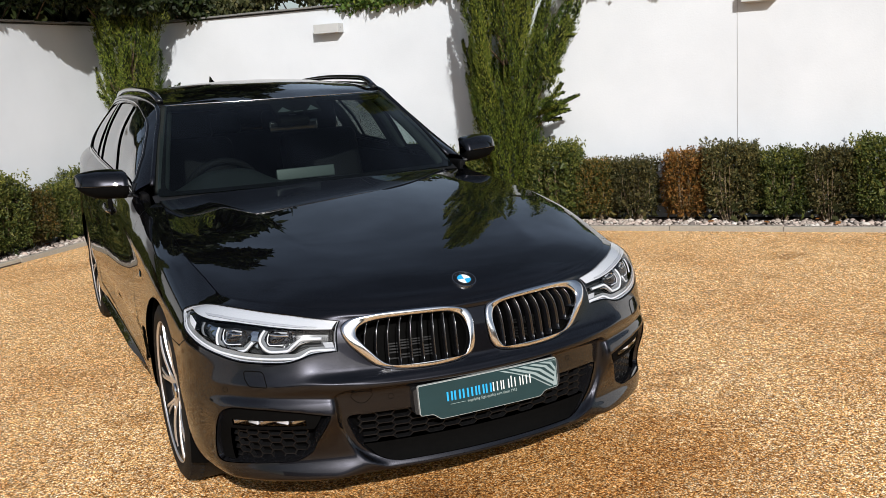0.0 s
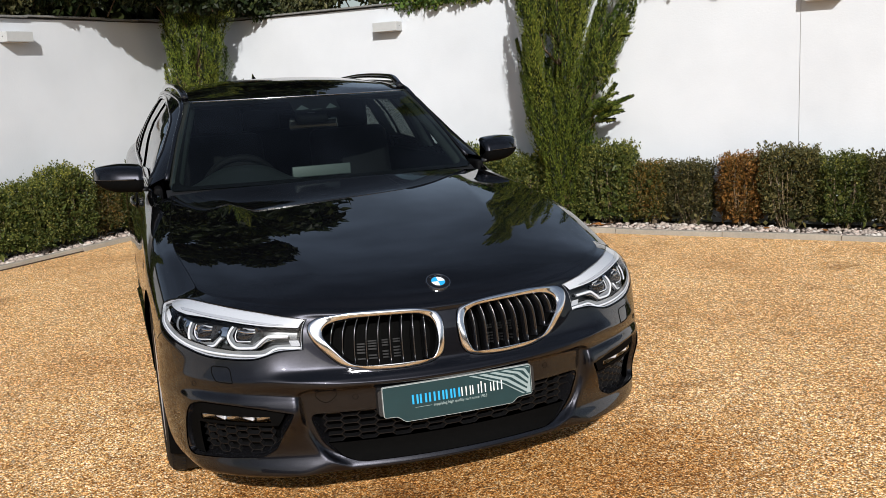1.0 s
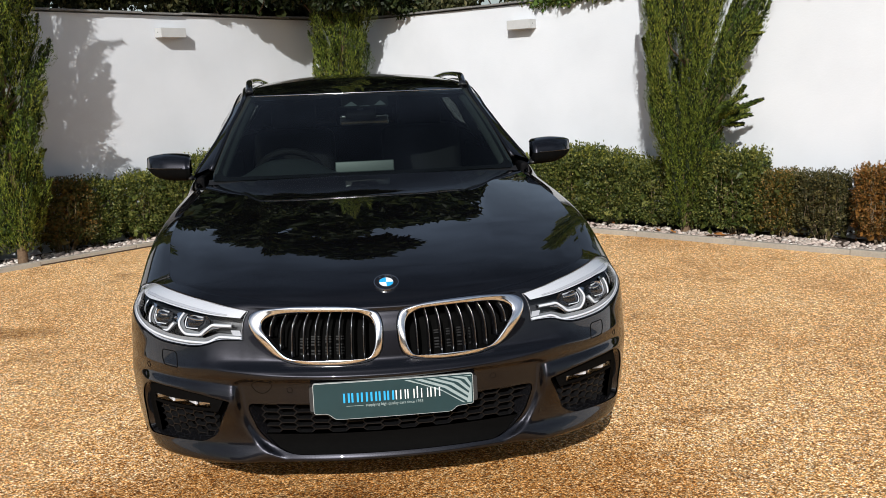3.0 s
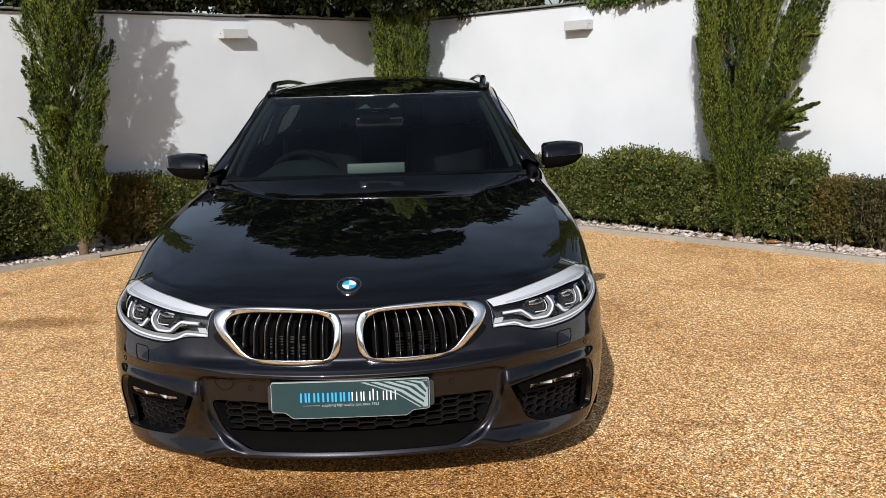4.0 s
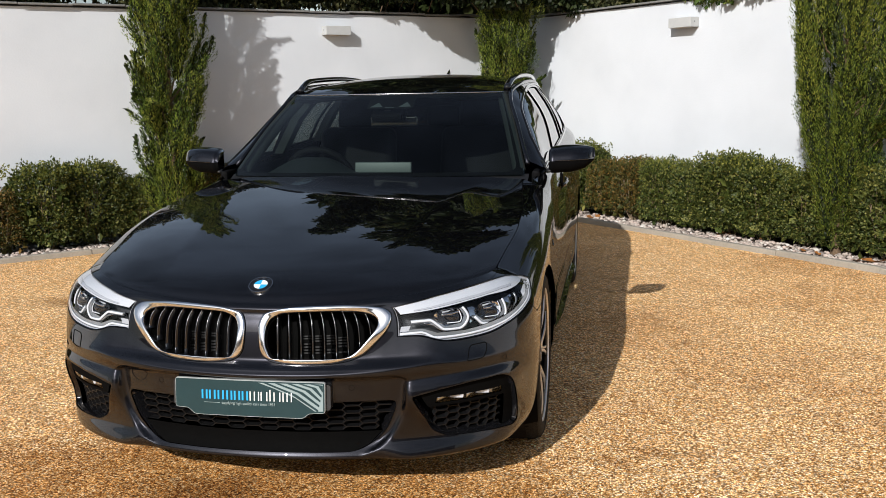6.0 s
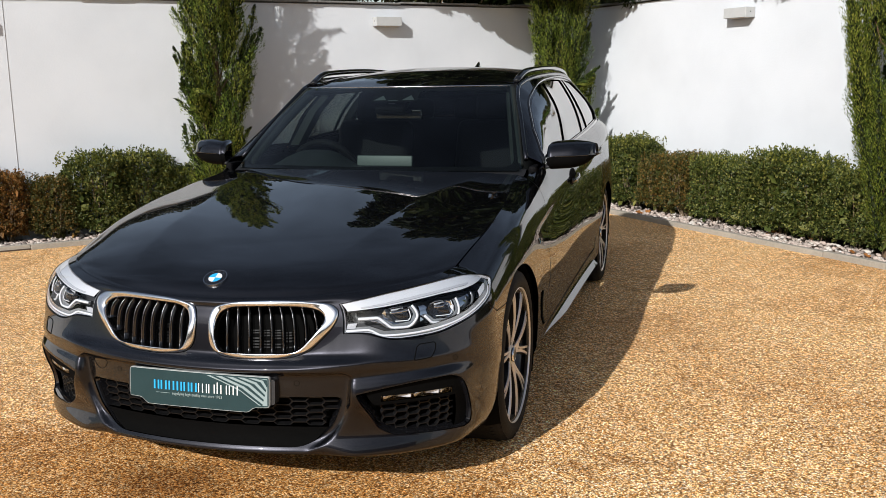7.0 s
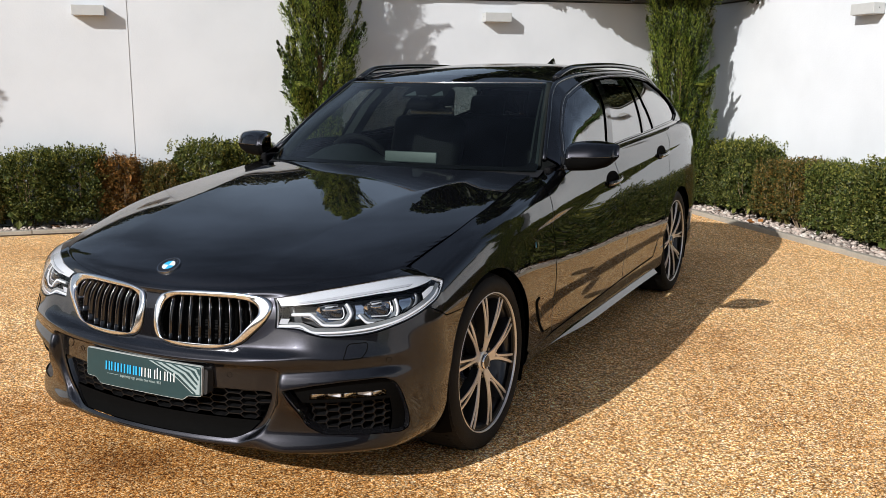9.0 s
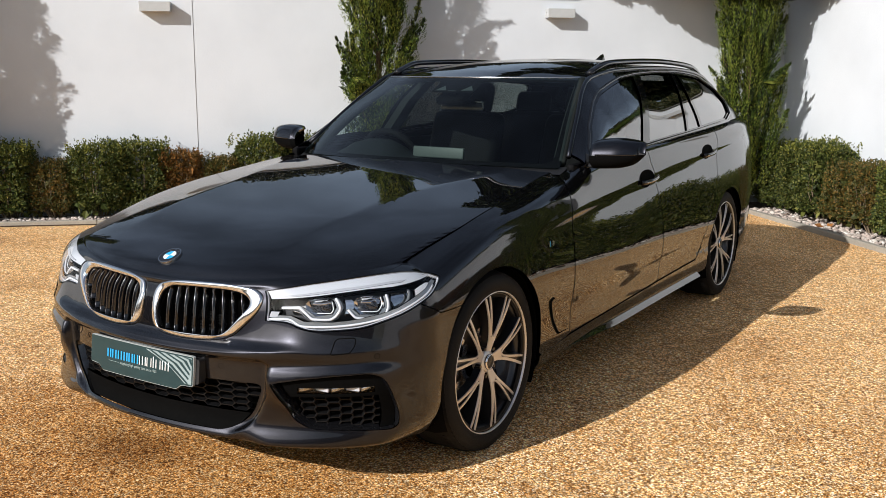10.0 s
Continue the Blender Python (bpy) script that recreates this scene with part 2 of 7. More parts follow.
M_SPRIG = leaf_material("young_box_leaf", [(0, (0.06, 0.075, 0.012)), (0.5, (0.13, 0.145, 0.022)), (1, (0.26, 0.25, 0.05))], 0.6, 0.35)
M_BOXBROWN = leaf_material("browned_leaf", [(0, (0.05, 0.045, 0.012)), (0.5, (0.17, 0.085, 0.02)), (1, (0.29, 0.13, 0.03))])
M_CYP = leaf_material("cypress_leaf", [(0, (0.030, 0.055, 0.009)), (0.4, (0.105, 0.158, 0.020)), (1, (0.27, 0.31, 0.045))], 0.55)
M_CYPDARK = leaf_material("shaded_cypress_leaf", [(0, (0.016, 0.036, 0.007)), (0.5, (0.055, 0.100, 0.015)), (1, (0.14, 0.185, 0.03))], 0.55)
M_CYPLIGHT = leaf_material("young_cypress_leaf", [(0, (0.055, 0.085, 0.012)), (0.5, (0.16, 0.20, 0.026)), (1, (0.33, 0.33, 0.06))], 0.55)
CYPRESS = (M_CYPDARK, M_CYP, M_CYPLIGHT)
M_IVY = leaf_material("ivy_leaf", [(0, (0.03, 0.07, 0.012)), (0.6, (0.10, 0.17, 0.03)), (1, (0.25, 0.30, 0.06))], 0.4, 0.35)
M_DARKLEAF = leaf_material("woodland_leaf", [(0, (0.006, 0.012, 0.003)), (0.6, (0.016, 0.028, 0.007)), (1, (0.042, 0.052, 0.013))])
M_WALLTOP = leaf_material("wall_top_leaf", [(0, (0.012, 0.017, 0.006)), (0.6, (0.042, 0.048, 0.016)), (1, (0.11, 0.10, 0.04))])
M_GLASS = glass_material("tinted_glass", (0.68, 0.77, 0.75), 1.55, 4.6)
M_SIDEGLASS = glass_material("side_glass", (0.68, 0.76, 0.74), 1.85, 2.2)
M_PRIVACY = glass_material("privacy_glass", (0.20, 0.22, 0.215), 1.9, 2.1)
M_LENS = glass_material("lamp_lens", (0.93, 0.95, 0.97), 1.45)
M_CHROME = plain("chrome", (0.76, 0.77, 0.79), 0.035, 1.0)
M_RINGCHROME = plain("satin_chrome", (0.80, 0.81, 0.83), 0.17, 1.0)
M_SATIN = plain("satin_trim", (0.55, 0.55, 0.56), 0.22, 1.0)
M_GLOSSBLACK = plain("gloss_black", (0.006, 0.006, 0.007), 0.08, coat=0.6)
M_BLACK = plain("black_plastic", (0.012, 0.012, 0.013), 0.45, bump=0.15, scale=400, vary=0.2)
M_DEEP = plain("deep_black", (0.003, 0.003, 0.003), 0.8, vary=0.2, spec=0.03)
M_RUBBER = plain("tyre_rubber", (0.007, 0.007, 0.0075), 0.7, bump=0.2, scale=200, vary=0.3, spec=0.2)
M_CABIN = plain("black_leather", (0.0045, 0.0045, 0.005), 0.6, bump=0.3, scale=250, vary=0.3, spec=0.05)
M_DASH = plain("dash_plastic", (0.010, 0.012, 0.012), 0.6, bump=0.2, scale=300, vary=0.2, spec=0.25)


# ---- tools ----
from mathutils.geometry import delaunay_2d_cdt


def mesh_ob(name, verts, faces, mat, parent=None, label="", smooth=True, normals=None):
    """One mesh object; under a thing when a parent is given."""
    me = bpy.data.meshes.new(name)
    me.from_pydata([tuple(map(float, v)) for v in verts], [], [tuple(map(int, f)) for f in faces])
    me.materials.append(mat)
    me.polygons.foreach_set("use_smooth", [smooth] * len(me.polygons))
    me.update()
    if normals is not None:
        me.normals_split_custom_set_from_vertices([tuple(map(float, v)) for v in normals])
    ob = new(name, me)
    if parent:
        ob.parent = parent
    if label:
        tagged(ob, label)
    return ob


def part(name, bm, mat, parent, label="", smooth=False):
    me = bpy.data.meshes.new(name)
    bm.to_mesh(me)
    bm.free()
    me.materials.append(mat)
    me.polygons.foreach_set("use_smooth", [smooth] * len(me.polygons))
    ob = new(name, me)
    ob.parent = parent
    if label:
        tagged(ob, label)
    return ob


def thing(name, label, category, group="", at=None, kind=""):
    """An Empty at a thing's base, to hold its parts."""
    ob = tagged(new(name), label, category, group, kind)
    if at is not None:
        ob.matrix_world = at
    return ob


def pchip(*pairs):
    """A smooth curve through (x, y) pairs that never overshoots."""
    xs, ys = (np.array(v, float) for v in zip(*pairs))
    h, d = np.diff(xs), np.diff(ys) / np.diff(xs)
    m = np.empty(len(xs))
    m[0], m[-1] = d[0], d[-1]
    for i in range(1, len(xs) - 1):
        if d[i - 1] * d[i] <= 0:
            m[i] = 0
        else:
            a, b = 2 * h[i] + h[i - 1], h[i] + 2 * h[i - 1]
            m[i] = (a + b) / (a / d[i - 1] + b / d[i])

    def f(x):
        x = np.clip(np.asarray(x, float), xs[0], xs[-1])
        i = np.clip(np.searchsorted(xs, x, "right") - 1, 0, len(xs) - 2)
        t = (x - xs[i]) / h[i]
        return (ys[i] * (1 + 2 * t) * (1 - t) ** 2 + m[i] * h[i] * t * (1 - t) ** 2
                + ys[i + 1] * t * t * (3 - 2 * t) + m[i + 1] * h[i] * t * t * (t - 1))
    return f


def natural(*pairs):
    """A natural cubic spline through (x, y) pairs, straight beyond its ends."""
    xs, ys = (np.array(v, float) for v in zip(*pairs))
    n = len(xs)
    h = np.diff(xs)
    a, r = np.eye(n), np.zeros(n)
    for i in range(1, n - 1):
        a[i, i - 1], a[i, i], a[i, i + 1] = h[i - 1], 2 * (h[i - 1] + h[i]), h[i]
        r[i] = 6 * ((ys[i + 1] - ys[i]) / h[i] - (ys[i] - ys[i - 1]) / h[i - 1])
    k = np.linalg.solve(a, r)

    def f(x):
        x = np.asarray(x, float)
        i = np.clip(np.searchsorted(xs, x, "right") - 1, 0, n - 2)
        u, w = xs[i + 1] - x, x - xs[i]
        inside = (k[i] * u ** 3 + k[i + 1] * w ** 3) / (6 * h[i]) + (ys[i] / h[i] - k[i] * h[i] / 6) * u + (ys[i + 1] / h[i] - k[i + 1] * h[i] / 6) * w
        return inside
    return f


def closed(points, n=10, sharp=()):
    """A closed outline, rounded through the points (Catmull-Rom); the indices in sharp stay corners."""
    p = np.array(points, float)
    out, k = [], len(p)
    for i in range(k):
        a, b, c, d = p[i - 1], p[i], p[(i + 1) % k], p[(i + 2) % k]
        if i in sharp:
            a = 2 * b - c
        if (i + 1) % k in sharp:
            d = 2 * c - b
        for t in np.arange(n) / n:
            out.append(0.5 * (2 * b + (c - a) * t + (2 * a - 5 * b + 4 * c - d) * t * t + (3 * b - a - 3 * c + d) * t ** 3))
    return np.array(out)


def rounded(points, r, n=5):
    """A closed polygon with its corners cut round by the radius r (one, or one a corner)."""
    p, out = np.array(points, float), []
    rs = r if isinstance(r, (list, tuple)) else [r] * len(p)
    for i in range(len(p)):
        a, b, c = p[i - 1], p[i], p[(i + 1) % len(p)]
        la, lc = np.linalg.norm(a - b), np.linalg.norm(c - b)
        ra = min(rs[i], la * 0.49, lc * 0.49)
        s, e = b + (a - b) / la * ra, b + (c - b) / lc * ra
        for t in np.linspace(0, 1, n):
            out.append((1 - t) ** 2 * s + 2 * t * (1 - t) * b + t * t * e)
    return np.array(out)


def refine(poly, step):
    """Puts more points on a closed outline, so that no edge is longer than step."""
    out = []
    for a, b in zip(poly, np.roll(poly, -1, 0)):
        k = max(1, int(math.ceil(np.linalg.norm(b - a) / step)))
        out += [a + (b - a) * j / k for j in range(k)]
    return np.array(out)


def inside(pts, poly):
    x, y = pts[:, 0][:, None], pts[:, 1][:, None]
    a, b = poly, np.roll(poly, -1, 0)
    cross = (a[:, 1] > y) != (b[:, 1] > y)
    with np.errstate(divide="ignore", invalid="ignore"):
        at = (b[:, 0] - a[:, 0]) * (y - a[:, 1]) / (b[:, 1] - a[:, 1]) + a[:, 0]
    return (cross & (x < at)).sum(1) % 2 == 1


def inset(poly, d):
    """The outline moved inwards by d."""
    area = np.sum(poly[:, 0] * np.roll(poly[:, 1], -1) - np.roll(poly[:, 0], -1) * poly[:, 1])
    t = np.roll(poly, -1, 0) - np.roll(poly, 1, 0)
    t /= np.linalg.norm(t, axis=1)[:, None] + 1e-9
    nrm = np.stack([-t[:, 1], t[:, 0]], 1) * np.sign(area)
    return poly + nrm * d


def chart_normal(f, uv, flip):
    e = 1e-3
    du = f(uv + (e, 0)) - f(uv - (e, 0))
    dv = f(uv + (0, e)) - f(uv - (0, e))
    n = np.cross(du, dv) * (-1 if flip else 1)
    return n / (np.linalg.norm(n, axis=1)[:, None] + 1e-12)


def panel(name, f, outer, mat, parent, holes=(), step=0.03, rim=0.012, lift=0.0, flip=False, mirror=False, label="", hole_rim=None, tame=None):
    """A sheet cut out of the surface f(u, v) along the outline, less the holes, with its edges turned in by rim."""
    outer = refine(np.array(outer, float), step)
    holes = [refine(np.array(h, float), step) for h in holes]
    lo, hi = outer.min(0), outer.max(0)
    gx, gy = (np.arange(lo[i] + step / 2, hi[i], step) for i in (0, 1))
    grid = np.array([(x + (j % 2) * step * 0.25, y) for j, y in enumerate(gy) for x in gx]).reshape(-1, 2)
    loops = [outer, *holes]
    keep = inside(grid, outer)
    for h in holes:
        keep &= ~inside(grid, h)
    grid = grid[keep]
    edge_pts = np.concatenate(loops)
    if len(grid):
        near = np.concatenate([np.min(np.linalg.norm(g[:, None] - edge_pts[None], axis=2), axis=1) for g in np.array_split(grid, 1 + len(grid) // 2000)])
        grid = grid[near > step * 0.45]
    pts = np.concatenate([edge_pts, grid]) if len(grid) else edge_pts
    edges, at = [], 0
    for lp in loops:
        edges += [(at + i, at + (i + 1) % len(lp)) for i in range(len(lp))]
        at += len(lp)
    vs, _, fs, origin, *_ = delaunay_2d_cdt([Vector(p) for p in pts], edges, [], 0, 1e-7)
    place_of = {i: k for k, group in enumerate(origin) for i in group}
    vs = np.array([tuple(v) for v in vs])
    tri = np.array([t for t in fs if len(t) == 3])
    mid = vs[tri].mean(1)
    keep = inside(mid, outer)
    for h in holes:
        keep &= ~inside(mid, h)
    tri = tri[keep]
    nrm = chart_normal(f, tame(vs) if tame else vs, flip)
    pos = f(vs) + nrm * lift
    a, b, c = pos[tri[:, 0]], pos[tri[:, 1]], pos[tri[:, 2]]
    turned = np.einsum("ij,ij->i", np.cross(b - a, c - a), nrm[tri[:, 0]]) < 0
    tri[turned] = tri[turned][:, ::-1]
    verts, faces, normals = list(pos), [tuple(t) for t in tri], list(nrm)
    first = 0
    for k, lp in enumerate(loops):
        shared = [place_of[first + j] for j in range(len(lp))]
        first += len(lp)
        depth = rim if k == 0 or hole_rim is None else hole_rim
        if not depth:
            continue
        n0 = chart_normal(f, tame(lp) if tame else lp, flip)
        p0 = f(lp) + n0 * lift
        tang = np.roll(p0, -1, 0) - np.roll(p0, 1, 0)
        side = np.cross(tang, n0)
        side /= np.linalg.norm(side, axis=1)[:, None] + 1e-12
        # the side that looks away from the sheet
        area = np.sum(lp[:, 0] * np.roll(lp[:, 1], -1) - np.roll(lp[:, 0], -1) * lp[:, 1])
        s = (1 if (area > 0) != flip else -1) * (1 if k == 0 else -1)
        base, m = len(verts), len(lp)
        for j in range(m):
            verts.append(p0[j] + (side[j] * s - n0[j]) * 0.0006)
            normals.append(n0[j] * 0.8 + side[j] * s * 0.6)
        for j in range(m):
            verts.append(p0[j] - n0[j] * depth)
            normals.append(side[j] * s)
        for j in range(m):
            i = (j + 1) % m
            for q in ((shared[j], shared[i], base + i, base + j), (base + j, base + i, base + m + i, base + m + j)):
                faces.append(q if s > 0 else q[::-1])
    verts, normals = np.array(verts), np.array(normals)
    if mirror:
        verts, normals = verts * (-1, 1, 1), normals * (-1, 1, 1)
        faces = [fc[::-1] for fc in faces]
    return mesh_ob(name, verts, faces, mat, parent, label, True, normals)


def frames_along(path, normals, shut):
    t = np.roll(path, -1, 0) - np.roll(path, 1, 0)
    if not shut:
        t[0], t[-1] = path[1] - path[0], path[-1] - path[-2]
    t /= np.linalg.norm(t, axis=1)[:, None] + 1e-12
    side = np.cross(t, normals)
    side /= np.linalg.norm(side, axis=1)[:, None] + 1e-12
    return side, np.cross(side, t)


def sweep(name, path, normals, profile, mat, parent, shut=True, mirror=False, label="", smooth=True, caps=True):
    """A bar of the given profile (side, up) carried along a path; normals give its up."""
    path, normals = np.array(path, float), np.array(normals, float)
    if normals.ndim == 1:
        normals = np.tile(normals, (len(path), 1))
    side, up = frames_along(path, normals, shut)
    prof = np.array(profile, float)
    n, k = len(path), len(prof)
    verts = (path[:, None] + side[:, None] * prof[None, :, :1] + up[:, None] * prof[None, :, 1:]).reshape(-1, 3)
    faces = []
    for i in range(n if shut else n - 1):
        for j in range(k):
            a, b = i * k, (i + 1) % n * k
            faces.append((a + j, a + (j + 1) % k, b + (j + 1) % k, b + j))
    if not shut and caps:
        faces += [tuple(range(k))[::-1], tuple((n - 1) * k + j for j in range(k))]
    if mirror:
        verts = verts * (-1, 1, 1)
        faces = [f[::-1] for f in faces]
    return mesh_ob(name, verts, faces, mat, parent, label, smooth)


def ring(r, n=10, ry=None):
    a = np.arange(n) * 2 * math.pi / n
    return np.stack([np.cos(a) * r, np.sin(a) * (ry or r)], 1)


def box_bm(sx, sy, sz, at=(0, 0, 0), bevel=0.0, seg=2, turn=None):
    """A box with its edges rounded, centred at a place."""
    bm = bmesh.new()
    bmesh.ops.create_cube(bm, size=1)
    bmesh.ops.scale(bm, vec=(sx, sy, sz), verts=bm.verts)
    if bevel:
        bmesh.ops.bevel(bm, geom=bm.edges[:], offset=bevel, segments=seg, affect="EDGES", profile=0.5)
    if turn:
        bmesh.ops.transform(bm, matrix=turn, verts=bm.verts)
    bmesh.ops.translate(bm, vec=at, verts=bm.verts)
    return bm


def lathe(name, profile, mat, parent, n=48, label="", smooth=True, axis="x"):
    """A turned piece: profile of (radius, along) round the x axis, open or shut as its profile is."""
    a = np.arange(n) * 2 * math.pi / n
    verts = [(x, r * math.cos(t), r * math.sin(t)) for t in a for r, x in profile]
    k = len(profile)
    faces = [(i * k + j, i * k + j + 1, (i + 1) % n * k + j + 1, (i + 1) % n * k + j) for i in range(n) for j in range(k - 1)]
    return mesh_ob(name, verts, faces, mat, parent, label, smooth)


# ---- the place: ground, kerbs, walls ----
# Two walls meet square; along = the way of the right-hand wall, out = square to it, away from the car.
ALONG, OUT = np.array((0.674, -0.738)), np.array((0.738, 0.674))
KERB_B, KERB_A = 4.615, -5.04
WALL_B, WALL_A = 5.30, -5.60
WALL_TOP = 2.17


def place(a, b, z=0.0):
    p = ALONG * a + OUT * b
    return Vector((p[0], p[1], z))


TURN_B = math.degrees(math.atan2(ALONG[1], ALONG[0]))


def at_place(a, b, z=0.0, turn=0.0):
    """A pose at (a, b) whose x runs along the right-hand wall, turned further by turn."""
    p = place(a, b, z)
    return pose(p.x, p.y, p.z, 0, 0, TURN_B + turn)


def slab(name, a0, a1, b0, b1, z0, z1, mat, label, bevel=0.0, parent=None):
    bm = box_bm(a1 - a0, b1 - b0, z1 - z0, bevel=bevel)
    bmesh.ops.translate(bm, vec=((a0 + a1) / 2, (b0 + b1) / 2, (z0 + z1) / 2), verts=bm.verts)
    bmesh.ops.transform(bm, matrix=pose(0, 0, 0, 0, 0, TURN_B), verts=bm.verts)
    ob = part(name, bm, mat, parent)
    if parent is None:
        tagged(ob, label, kind="structure")
    return ob


g = 1500.0
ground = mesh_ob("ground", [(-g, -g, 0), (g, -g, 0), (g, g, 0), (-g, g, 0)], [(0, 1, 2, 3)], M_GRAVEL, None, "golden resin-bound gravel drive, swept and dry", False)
tagged(ground, kind="structure")

FAR = 16.0
slab("wall_right", WALL_A - 0.22, FAR, WALL_B, WALL_B + 0.22, -0.1, WALL_TOP, M_RENDER, "white painted rendered garden wall, sunlit")
slab("wall_left", WALL_A - 0.22, WALL_A, -FAR, WALL_B, -0.1, WALL_TOP, M_RENDER, "white painted rendered garden wall with tree shadows")
slab("bed_right", KERB_A, FAR, KERB_B + 0.05, WALL_B, -0.1, 0.012, M_SOIL, "dark soil planting bed along the wall")
slab("bed_left", WALL_A, KERB_A, -FAR, WALL_B, -0.1, 0.012, M_SOIL, "dark soil planting bed along the wall")

# an unseen plain wall, added behind the camera to darken the car's reflections
M_BRICKDARK = plain("dark_wall", (0.10, 0.075, 0.055), 0.9, bump=0.5, scale=18, vary=0.3)
tagged(part("unseen_wall_south", box_bm(34, 0.25, 3.3, (0, -13.5, 1.6)), M_BRICKDARK, None), "unseen plain dark wall added behind the camera for reflections", kind="structure")

# kerb edging, pebbles, coping, wall lamps
rng = np.random.default_rng(5)


def bar_run(name, parent, mat, start, step, length, wide, high, z, axis, other, count, jitter=0.004, bevel=0.006):
    """A row of like pieces laid end to end along one wall."""
    bm = box_bm(length, wide, high, bevel=bevel)
    first = part(name, bm, mat, parent)
    for i in range(count):
        ob = first if i == 0 else new(name, first.data)
        ob.parent = parent
        s = start + step * i
        j = float(rng.normal(0, jitter))
        ob.matrix_local = at_place(s, other + j, z + float(rng.normal(0, jitter * 0.5))) if axis == "a" else at_place(other + j, s, z + float(rng.normal(0, jitter * 0.5)), 90)


kerb_r = slab("kerb_right", KERB_A, FAR, KERB_B + 0.008, KERB_B + 0.046, -0.1, 0.018, M_KERB, "grey concrete edging between drive and bed")
kerb_l = slab("kerb_left", KERB_A - 0.046, KERB_A - 0.008, -FAR, KERB_B + 0.046, -0.1, 0.018, M_KERB, "grey concrete edging between drive and bed")
bar_run("edging_stone", kerb_r, M_KERB, KERB_A + 0.45, 0.914, 0.910, 0.052, 0.09, 0.0, "a", KERB_B + 0.027, 15)
bar_run("edging_stone", kerb_l, M_KERB, KERB_B - 0.45, -0.914, 0.910, 0.052, 0.09, 0.0, "b", KERB_A - 0.027, 15)
coping_r = slab("coping_right", WALL_A - 0.25, FAR, WALL_B + 0.03, WALL_B + 0.20, WALL_TOP, WALL_TOP + 0.012, M_COPING, "dark weathered slate coping on the wall")
coping_l = slab("coping_left", WALL_A - 0.20, WALL_A - 0.03, -FAR, WALL_B, WALL_TOP, WALL_TOP + 0.012, M_COPING, "dark weathered slate coping on the wall")
bar_run("coping_slate", coping_r, M_COPING, WALL_A + 0.3, 0.46, 0.452, 0.29, 0.018, WALL_TOP + 0.024, "a", WALL_B + 0.10, 40, 0.006, 0.003)
bar_run("coping_slate", coping_l, M_COPING, WALL_B - 0.3, -0.46, 0.452, 0.29, 0.018, WALL_TOP + 0.024, "b", WALL_A - 0.10, 40, 0.006, 0.003)


def wall_lamp():
    lamp = thing("wall_lamp", "pale grey metal box wall light, unlit, on the white wall", "wall light", "lights along the garden wall")
    bm = box_bm(0.285, 0.115, 0.092, (0, -0.0595, 0), 0.004)
    part("housing", bm, M_LAMP, lamp)
    part("back_plate", box_bm(0.25, 0.012, 0.07, (0, -0.004, 0), 0.002), M_LAMP, lamp)
    part("diffuser", box_bm(0.255, 0.085, 0.004, (0, -0.0595, -0.047)), M_STONE, lamp)
    for s in (-1, 1):
        bm = bmesh.new()
        bmesh.ops.create_cone(bm, cap_ends=True, segments=8, radius1=0.005, radius2=0.005, depth=0.004)
        bmesh.ops.transform(bm, matrix=pose(s * 0.143, -0.06, 0.005, 0, 90, 0), verts=bm.verts)
        part("screw", bm, M_BLACK, lamp)
    return lamp


lamp0 = wall_lamp()
lamp0.matrix_world = at_place(-3.05, WALL_B, 1.965)
copy_thing(lamp0, at_place(1.12, WALL_B, 1.93))
copy_thing(lamp0, at_place(4.80, WALL_B, 1.965))
for b in (2.76, -1.22, -5.2):
    copy_thing(lamp0, at_place(WALL_A, b, 2.0, 90))
# dark sealed movement joints in the render
JOINT = plain("joint_sealant", (0.27, 0.27, 0.27), 0.8, vary=0.2)
for i, m in enumerate((at_place(0.94, WALL_B + 0.0024, WALL_TOP / 2), at_place(WALL_A - 0.0024, -0.885, WALL_TOP / 2, 90))):
    bm = box_bm(0.003, 0.006, WALL_TOP - 0.02)
    bmesh.ops.transform(bm, matrix=m, verts=bm.verts)
    ob = part("wall_joint", bm, JOINT, None)
    tagged(ob, "thin dark sealed joint in white render", kind="structure")


def pebble_mesh(k):
    bm = bmesh.new()
    bmesh.ops.create_icosphere(bm, subdivisions=2 if k < 0 else 1, radius=1)
    sx, sy, sz = rng.uniform(0.8, 1.2), rng.uniform(0.6, 0.95), rng.uniform(0.42, 0.7)
    for v in bm.verts:
        w = 1 + 0.16 * noise.noise(Vector(v.co) * 1.3 + Vector((k * 7.1, 0, 0)))
        v.co = Vector((v.co.x * sx, v.co.y * sy, v.co.z * sz)) * w
    me = bpy.data.meshes.new("pebble")
    bm.to_mesh(me)
    bm.free()
    me.polygons.foreach_set("use_smooth", [True] * len(me.polygons))
    return me


M_PEBBLE, pn, pl, pb = material("river_pebble")
oi = pn.new("ShaderNodeObjectInfo")
gi = pn.new("ShaderNodeNewGeometry")
pa = pn.new("ShaderNodeMath")
pa.operation = "ADD"
pl.new(oi.outputs["Random"], pa.inputs[0])
pl.new(gi.outputs["Random Per Island"], pa.inputs[1])
pf = pn.new("ShaderNodeMath")
pf.operation = "FRACT"
pl.new(pa.outputs[0], pf.inputs[0])
